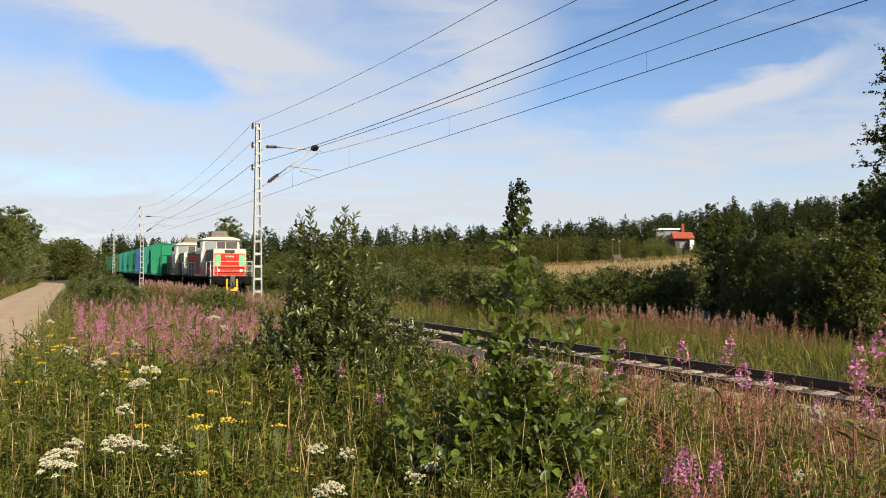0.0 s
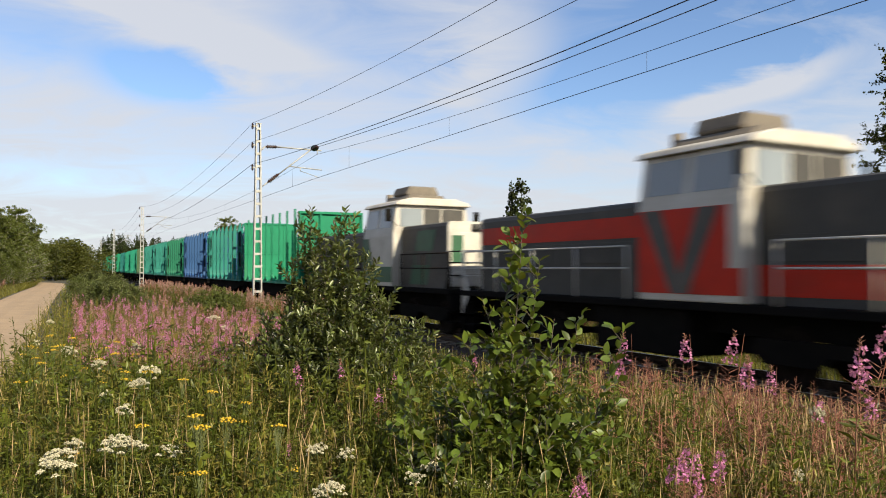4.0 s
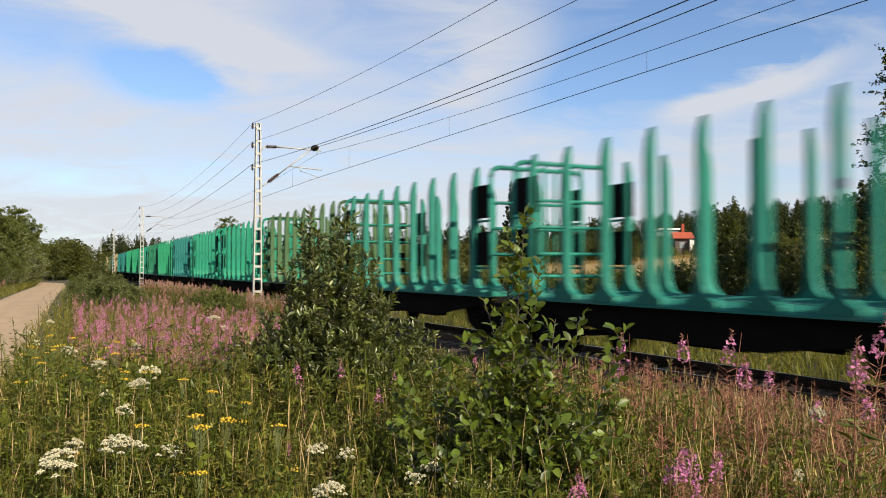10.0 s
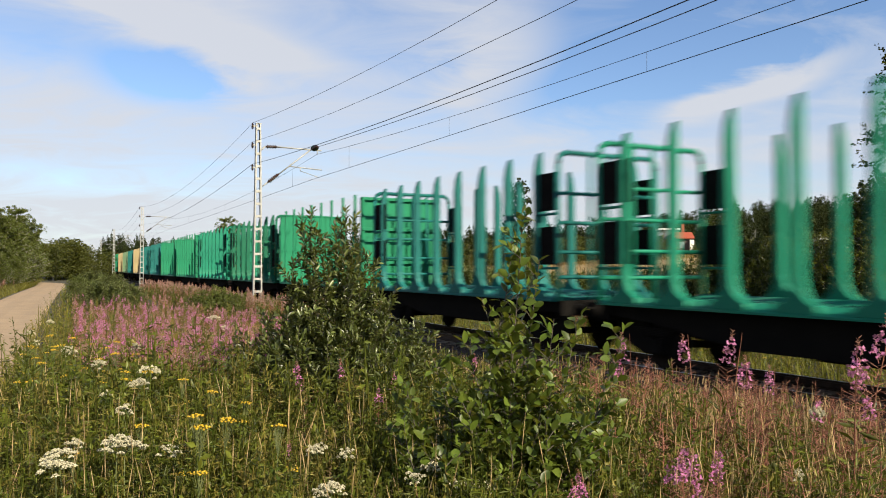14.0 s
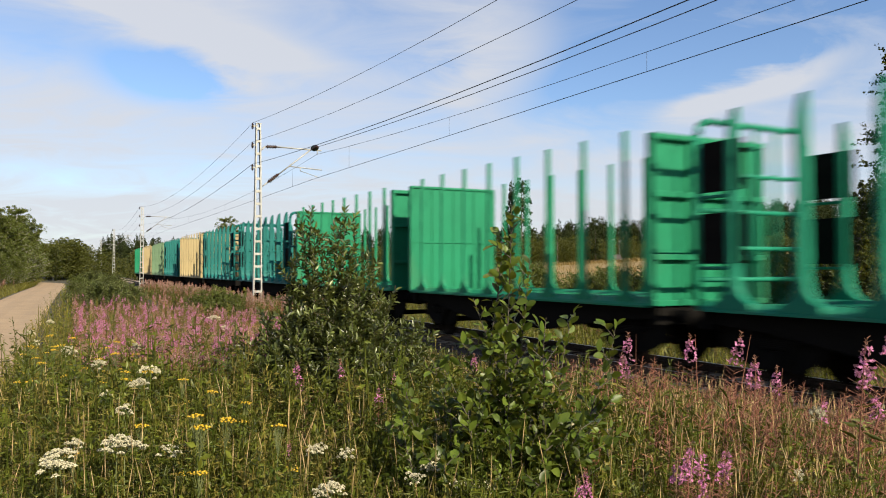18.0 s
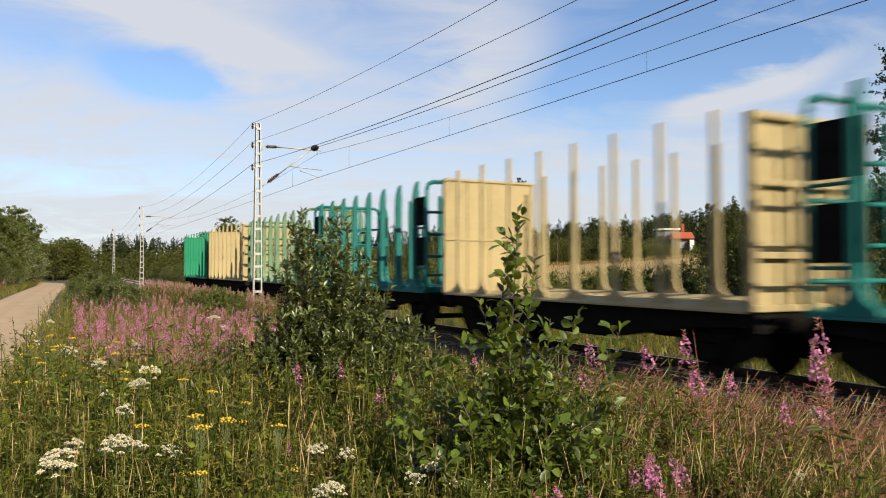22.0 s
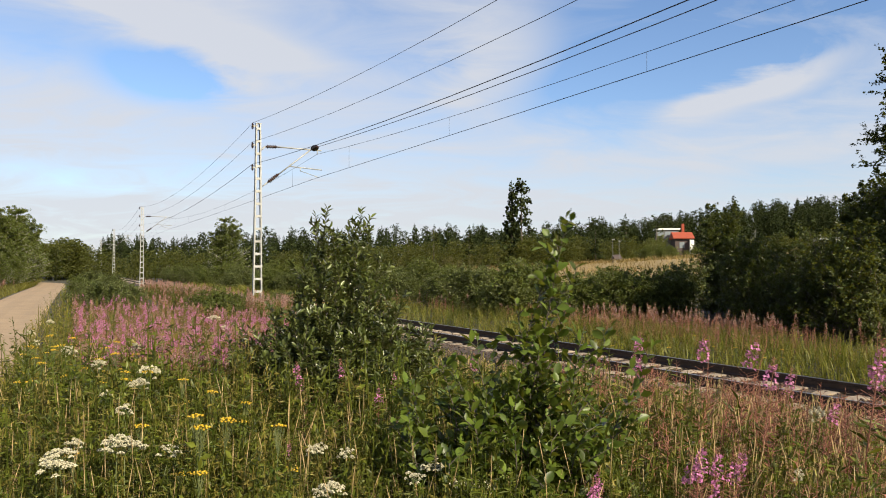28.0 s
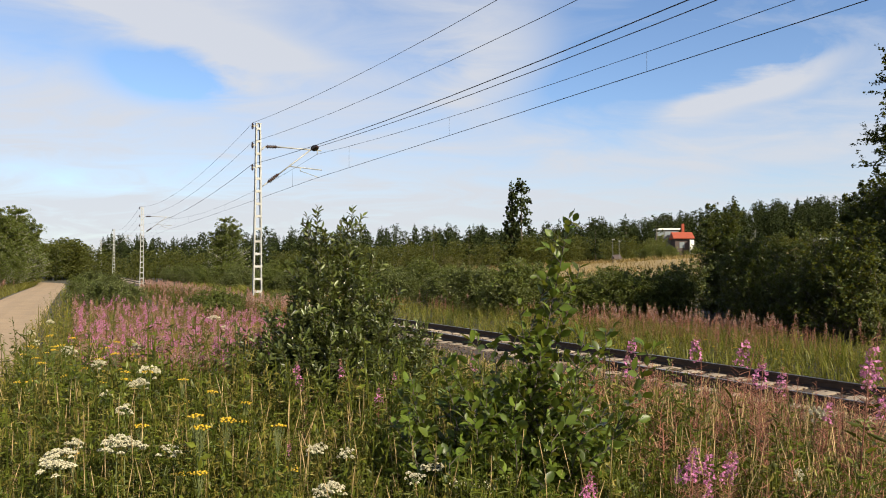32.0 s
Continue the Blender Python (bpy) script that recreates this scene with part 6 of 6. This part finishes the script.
# weeds that creep up the shoulder of the ballast
s = np.concatenate([rng.uniform(2, 30, 6000), rng.uniform(30, 80, 4000)])
q = rng.uniform(7.4, 9.55, len(s))
P = [at(a, b) for a, b in zip(s, q)]
px, py = np.array([p.x for p in P]), np.array([p.y for p in P])
k = rng.uniform(0, 1, len(s)) < 0.5
strew("shoulder_grass", BL, px[k], py[k], rng.uniform(0.2, 0.55, k.sum()) * np.clip(1.3 - 0.45 * (q[k] - 7.4), 0.35, 1), GRASS, "sparse green grass on the ballast shoulder", "grass", wide=0.4 + 0.025 * py[k])
strew("shoulder_straw", BL, px[~k], py[~k], rng.uniform(0.2, 0.6, (~k).sum()) * np.clip(1.3 - 0.45 * (q[~k] - 7.4), 0.35, 1), STRAW, "dry straw on the ballast shoulder", "grass", wide=0.35 + 0.02 * py[~k])
# rank growth that hides the foot of the far embankment
s = rng.uniform(20, 62, 1700)
q = rng.uniform(6.6, 9.0, len(s))
P = [at(a, b) for a, b in zip(s, q)]
strew("bank_herbs", HB, np.array([p.x for p in P]), np.array([p.y for p in P]), rng.uniform(0.7, 1.3, len(s)), HERB, "rank leafy herbs along the railway bank", "herbs", lean=0.15)
s = rng.uniform(22, 66, 520)
q = rng.uniform(6.4, 8.8, len(s))
P = [at(a, b) for a, b in zip(s, q)]
fireweed_patch("bank_fireweed", np.array([p.x for p in P]), np.array([p.y for p in P]), rng.uniform(0.95, 1.5, len(s)), "faded pink fireweed along the railway bank", FADED)
# verge on the far side of the road
s = rng.uniform(18, 115, 9000)
q = -3.55 + 0.023 * np.minimum(s, 84) - rng.uniform(0, 1, len(s)) ** 1.5 * 6
P = [at(a, b) for a, b in zip(s, q)]
px, py = np.array([p.x for p in P]), np.array([p.y for p in P])
strew("road_verge_grass", BL, px, py, rng.uniform(0.25, 0.6, len(s)), GRASS, "rough grass on the road's far verge", "grass", wide=0.4 + 0.03 * np.abs(py))
s = rng.uniform(30, 75, 160)
q = -4.2 + 0.023 * s - rng.uniform(0, 2.5, len(s))
P = [at(a, b) for a, b in zip(s, q)]
fireweed_patch("roadside_fireweed", np.array([p.x for p in P]), np.array([p.y for p in P]), rng.uniform(0.7, 1.0, len(s)), "fading pink fireweed beside the road", DIMPINK)


def umbel(seed, h, r, n, label="white flowering umbel on a green stalk"):
    """A flat white flower head of small round umbellets on rays."""
    rg = np.random.default_rng(seed)
    thing = new("umbel_flower")
    st = []
    stick(st, (0, 0, 0), (0.01, 0, h * 0.5), 0.007, 0.006)
    hub = np.array([0.02, 0, h - r * 0.55])
    stick(st, (0.01, 0, h * 0.5), hub, 0.006, 0.004)
    heads = []
    for i in range(n):
        rr = r * math.sqrt((i + 0.3) / n)
        a = i * 2.4
        c = np.array([hub[0] + math.cos(a) * rr, hub[1] + math.sin(a) * rr, h - 0.42 * rr * rr / r + rg.normal(0, 0.014)])
        stick(st, hub, c - (0, 0, 0.006), 0.0018, 0.0015)
        heads.append(c)
    v, t = joined(st)
    part("stalk", tri_mesh("stalk", v, t, [STEMG]), STEMG, thing)
    # each umbellet is a low dome of small florets
    tv, tt = np.array([(1, 0, 0), (0, 1, 0), (-1, 0, 0), (0, -1, 0), (0, 0, 0.7), (0, 0, -0.5)]), [(0, 1, 4), (1, 2, 4), (2, 3, 4), (3, 0, 4), (1, 0, 5), (2, 1, 5), (3, 2, 5), (0, 3, 5)]
    ur = r * 0.86 / math.sqrt(n)
    fl = []
    for c in heads:
        for j in range(12):
            e = ur * math.sqrt((j + 0.4) / 12)
            fl.append(c + np.array([math.cos(j * 2.4) * e, math.sin(j * 2.4) * e, ur * 0.5 - 0.75 * e * e / ur]) + rg.normal(0, ur * 0.06, 3))
    v, t = spread_out(tv, tt, fl, rg.uniform(0, 6, len(fl)), rg.uniform(0.8, 1.2, len(fl)) * ur * 0.42)
    part("blossom", tri_mesh("blossom", v, t, [WHITE]), WHITE, thing)
    zl = np.linspace(0.15, 0.7, 7) * h
    v, t = rand_leaves(rg, np.stack([zl * 0, zl * 0, zl], -1), 0.12, aspect=0.4)
    part("foliage", tri_mesh("leaves", v, t, [HERB]), HERB, thing)
    return tagged(thing, label, "flower", "white umbels")


UM = [umbel(300 + i, 0.95, r, n) for i, (r, n) in enumerate(((0.14, 26), (0.11, 20), (0.085, 15), (0.125, 23)))]
used = set()


def umbel_at(i, tan, d, tip, rscale=1.0, lean=0.0):
    p = spot(tan, d)
    sc = (tip - p.z) / 0.95
    m = Matrix.Translation(p) @ pose(0, 0, 0, lean, lean * 0.6, i * 50)
    k = i % 4
    if k in used:
        ob = copy_thing(UM[k], m)
    else:
        used.add(k)
        ob = UM[k]
        ob.matrix_basis = m
    ob.scale = (sc * rscale, sc * rscale, sc)


for i, (tan, d, tip, rs) in enumerate(((-0.413, 4.4, 0.94, 1.25), (-0.428, 4.5, 0.96, 1.0), (-0.398, 4.35, 0.92, 1.1), (-0.50, 4.2, 0.90, 1.1), (-0.48, 4.3, 0.93, 0.9), (-0.485, 4.8, 0.88, 0.7), (-0.39, 5.4, 1.02, 0.8), (-0.40, 6.2, 1.04, 0.8), (-0.405, 6.8, 1.10, 0.8), (-0.44, 7.5, 1.05, 0.7), (-0.41, 8.5, 1.1, 0.7), (-0.488, 8.2, 1.1, 0.6), (-0.475, 8.6, 1.08, 0.6), (-0.455, 6.0, 0.98, 0.6),
                                       (-0.13, 4.6, 0.88, 0.9), (-0.15, 4.7, 0.86, 0.8), (-0.16, 4.1, 0.80, 0.9), (-0.145, 4.2, 0.78, 0.8), (-0.03, 4.1, 0.84, 0.8), (-0.005, 4.2, 0.80, 0.8), (0.055, 4.1, 0.82, 0.8), (0.165, 5.0, 0.94, 0.9), (0.15, 4.9, 0.86, 0.9), (0.02, 4.4, 0.86, 0.9), (-0.30, 16, 0.95, 1.2), (-0.285, 15, 0.85, 1.0), (-0.53, 10, 1.0, 0.6), (-0.52, 12, 1.0, 0.6), (-0.515, 14, 1.0, 0.6), (0.445, 5.8, 0.95, 0.5), (0.47, 4.5, 0.75, 0.5))):
    umbel_at(i, tan, d, tip, rs * 0.88, ((i * 37) % 25) - 12)


def tansy(seed, h):
    rg = np.random.default_rng(seed)
    thing = new("tansy_flower")
    st, heads = [], []
    stick(st, (0, 0, 0), (0, 0, h * 0.8), 0.004, 0.003)
    for i in range(16):
        a, rr = i * 2.4, 0.055 * math.sqrt(i / 16)
        c = np.array([math.cos(a) * rr, math.sin(a) * rr, h - 0.2 * rr])
        stick(st, (0, 0, h * 0.8), c, 0.0015, 0.0012)
        heads.append(c)
    part("stalk", tri_mesh("stalk", *joined(st), [STEMG]), STEMG, thing)
    tv, tt = np.array([(1, 0, 0), (0.3, 0.95, 0), (-0.8, 0.6, 0), (-0.8, -0.6, 0), (0.3, -0.95, 0), (0, 0, 0.5), (0, 0, -0.5)]), [(0, 1, 5), (1, 2, 5), (2, 3, 5), (3, 4, 5), (4, 0, 5), (1, 0, 6), (2, 1, 6), (3, 2, 6), (4, 3, 6), (0, 4, 6)]
    part("blossom", tri_mesh("blossom", *spread_out(tv, tt, heads, rg.uniform(0, 6, 16), rg.uniform(0.009, 0.014, 16)), [GOLD]), GOLD, thing)
    zl = np.linspace(0.15, 0.8, 10) * h
    part("foliage", tri_mesh("leaves", *rand_leaves(rg, np.stack([zl * 0, zl * 0, zl], -1), 0.09, aspect=0.35), [HERB]), HERB, thing)
    return tagged(thing, "yellow tansy in flower", "flower", "yellow tansy")


TN = [tansy(400 + i, 0.8) for i in range(3)]
rng = np.random.default_rng(404)
spots = [(-0.55 + rng.uniform(0, 0.17), rng.uniform(7.4, 10.5)) for _ in range(44)] + [(rng.uniform(-0.5, -0.2), rng.uniform(4.0, 8.0)) for _ in range(16)] + [(-0.30, 4.6), (-0.315, 4.5), (-0.21, 4.6), (-0.22, 4.2), (-0.4, 5.0)] + [(rng.uniform(0.2, 0.5), rng.uniform(15, 20)) for _ in range(14)]
for i, (tan, d) in enumerate(spots):
    p = spot(tan, d)
    m = Matrix.Translation(p) @ pose(0, 0, 0, rng.normal(0, 6), rng.normal(0, 6), i * 40)
    ob = TN[i % 3]
    if i >= 3:
        ob = copy_thing(ob, m)
    ob.matrix_basis = m
    ob.scale = (0.85, 0.85, rng.uniform(0.75, 1.2))
# ---- house beyond the field ----
ROOFTILE = material("orange-red roof tiles", (0.30, 0.055, 0.022), rough=0.85, colour2=(0.22, 0.045, 0.02), scale=2, fine=15, bump=0.4)
WALLWHITE = material("white board wall", (0.75, 0.74, 0.71), rough=0.8, scale=2, fine=15, bump=0.1)
WALLDARK = material("dark brown board wall", (0.07, 0.05, 0.045), rough=0.85, scale=2, fine=15, bump=0.2)

WALLGREY = material("weathered grey wall", (0.16, 0.155, 0.15), rough=0.85, scale=2, fine=15)
CONCRETE_ROOF = material("grey roof sheet", (0.22, 0.22, 0.22), rough=0.8, scale=2, fine=15)
WALLCREAM = material("cream board wall", (0.55, 0.47, 0.30), rough=0.8, scale=2, fine=15)


def house():
    h = new("house")
    b = BM()
    box(b, -2.1, 1.5, -5.0, 0.4, -1.0, 2.75)
    part("wall", b, WALLDARK, h, "dark brown lower wall")
    b = BM()
    prism(b, [(-5.5, 2.6), (0.8, 2.6), (0.8, 2.75), (-2.3, 4.1), (-5.5, 2.75)], -2.5, 1.8, axis="x", bevel=0.03)
    part("roof", b, ROOFTILE, h, "orange-red gabled roof")
    b = BM()
    box(b, -5.0, -0.4, 0.8, 4.6, -1.0, 4.75)
    up = part("upper_storey", b, WALLGREY, h, "pale flat-roofed tower wing")
    b = BM()
    box(b, -5.3, -0.1, 0.5, 4.9, 4.75, 5.1)
    part("flat_roof", b, WALLWHITE, up)
    for x in (-4.2, -2.8, -1.4):
        b = BM()
        box(b, x - 0.55, x + 0.55, 0.77, 0.799, 3.4, 4.4)
        part("window", b, GLASS, up)
    b = BM()
    box(b, -0.25, 0.3, -2.0, -1.4, 3.7, 5.9)
    part("chimney", b, ROOFTILE, h, "red brick chimney")
    b = BM()
    box(b, 0.75, 1.55, -6.2, -5.001, -0.6, 2.3)
    part("porch", b, WALLWHITE, h, "white porch")
    b = BM()
    box(b, -1.2, -0.2, -5.04, -5.001, 0.6, 1.9)
    part("window", b, GLASS, h)
    return tagged(h, "house with orange-red roof and pale flat-roofed wing", "house")


HOUSE_AT = Vector((0.3126 * 165, 165, 5.55))
house().matrix_basis = Matrix.Translation(HOUSE_AT) @ pose(0, 0, 0, 0, 0, -8)


def street_lamp(tan, d, h):
    t = new("street_lamp")
    part("post", rod(BM(), (0, 0, -0.3), (0, 0, h), 0.04, 0.022), WALLGREY, t)
    b = BM()
    box(b, -0.1, 0.32, -0.08, 0.08, h - 0.03, h + 0.05, 0.02)
    part("lamp_head", b, GALV, t)
    t.matrix_basis = Matrix.Translation(spot(tan, d))
    return tagged(t, "slim grey street lamp beyond the field", "street lamp", "street lamps")


for tan, d, h in ((0.2225, 112, 3.4), (0.231, 108, 3.0)):
    street_lamp(tan, d, h)


def shed(tan, d, w, h, roof, wall, label, scale=1.0):
    t = new("shed")
    b = BM()
    box(b, -w / 2, w / 2, -2, 2, -0.5, h)
    part("wall", b, wall, t)
    b = BM()
    prism(b, [(-2.4, h), (2.4, h), (0, h + 1.3)], -w / 2 - 0.3, w / 2 + 0.3, axis="x")
    part("roof", b, roof, t)
    b = BM()
    box(b, -0.5, 0.5, -2.04, -2.001, 0, h * 0.8)
    part("door", b, WALLDARK, t)
    t.matrix_basis = Matrix.Translation(spot(tan, d)) @ Matrix.Diagonal((scale, scale, scale, 1))
    return tagged(t, label, "shed", "far buildings")


shed(0.2275, 118, 1.6, 1.0, WALLDARK, WALLWHITE, "small white shed with a dark roof", 0.55)
shed(-0.363, 186, 3.0, 2.0, WALLDARK, WALLWHITE, "white cottage at the wood's edge", 0.9)
shed(0.508, 140, 5.0, 2.6, CONCRETE_ROOF, WALLCREAM, "cream cottage with a grey roof among the trees")
for tan, d, sc in ((0.283, 112, 1.0), (0.266, 110, 0.95), (0.30, 114, 0.9), (0.274, 140, 1.1), (0.288, 142, 1.2), (0.298, 145, 1.1), (0.33, 130, 1.2), (0.275, 148, 1.9), (0.286, 152, 2.2), (0.266, 152, 1.7), (0.298, 150, 1.5)):
    again(shrub_a, spot(tan, d), d * 40, sc)
# ---- what moves ----


def motions():
    for thing, p in TRAIN:
        rows = []
        for i in range(33):
            s = p - SPEED * i
            q = at(s, D)
            rows.append((float(i), pose(q.x, q.y, 0, 0, 0, heading(s))))
        walk(thing, rows)
    # wind: degrees by which the bushes lean to the right of the view
    alder_lean = [(0, 0), (3, 0.3), (6, 0.2), (9, 0.6), (12, 0.3), (14, 0.2), (17, -2), (18, -1.5), (19, 0), (20, -2.5), (21, 4.5), (22, -0.5), (23, -6.5), (24, 2), (25, -4.5), (25.5, 9), (27.5, 11), (28, 7), (28.6, 5), (29, 9), (30, 8.5), (31, 8.5), (32, 7.5)]
    walk(alder, [(t, Matrix.Translation(ALDER_AT) @ pose(0, 0, 0, 0, a * 0.25, 0)) for t, a in alder_lean])
    walk(leader, [(t, pose(0, 0, 0, 0, a * 0.8, 0)) for t, a in alder_lean])
    willow_lean = [(0, 0), (3, 0), (6, 0.3), (9, 0), (14, 0.2), (18, 0), (19, -1), (20, -3), (21, -8), (22, -2), (23, 4), (24, 2.5), (25, 4), (25.5, 1), (27.5, 3), (28, 4), (29, 2.5), (30, 2), (31, 1.5), (32, 1.8)]
    walk(willow, [(t, Matrix.Translation(WILLOW_AT) @ pose(0, 0, 0, 0, a, 0)) for t, a in willow_lean])
    # flowering stems by the track swing as the wagons pass
    swing = [(0, 0), (3, 0), (4.5, 1.5), (6, 0), (9, 0.5), (12, -0.5), (14.5, 0.5), (17, -6), (18, 3), (19, 1), (20, -16), (21, 14), (22, -14), (23, -20), (24, 16), (25, -18), (25.5, 12), (27.5, 9), (28, 8), (28.6, 1), (29, 4), (30, 1), (31, 3), (32, 5)]
    for w, m, i in SWAY_WEEDS:
        k = 0.8 + 0.07 * (i % 7)
        walk(w, [(t, Matrix.Translation(m.translation) @ pose(0, 0, 0, 0, a * k, 0) @ Matrix.Translation(-m.translation) @ m) for t, a in swing])
    gust = [(0, 0), (6, 1), (14.5, 2), (16.5, 4), (18, 6), (19, 5), (20, 22), (21, 30), (22, 34), (23, 36), (24, 30), (25, 34), (25.5, 28), (26.5, 14), (27.5, 6), (28, 5), (29, 2), (30, 1), (32, 2)]
    for c, p, i in LEAN_CLUMPS:
        k = 0.75 + 0.08 * (i % 7)
        turn = Matrix.Rotation(radians(-40 + 25 * (i % 4)), 4, "Z")
        walk(c, [(t, Matrix.Translation(p) @ turn @ pose(0, 0, 0, 0, a * k, 0) @ turn.inverted()) for t, a in gust])


motions()
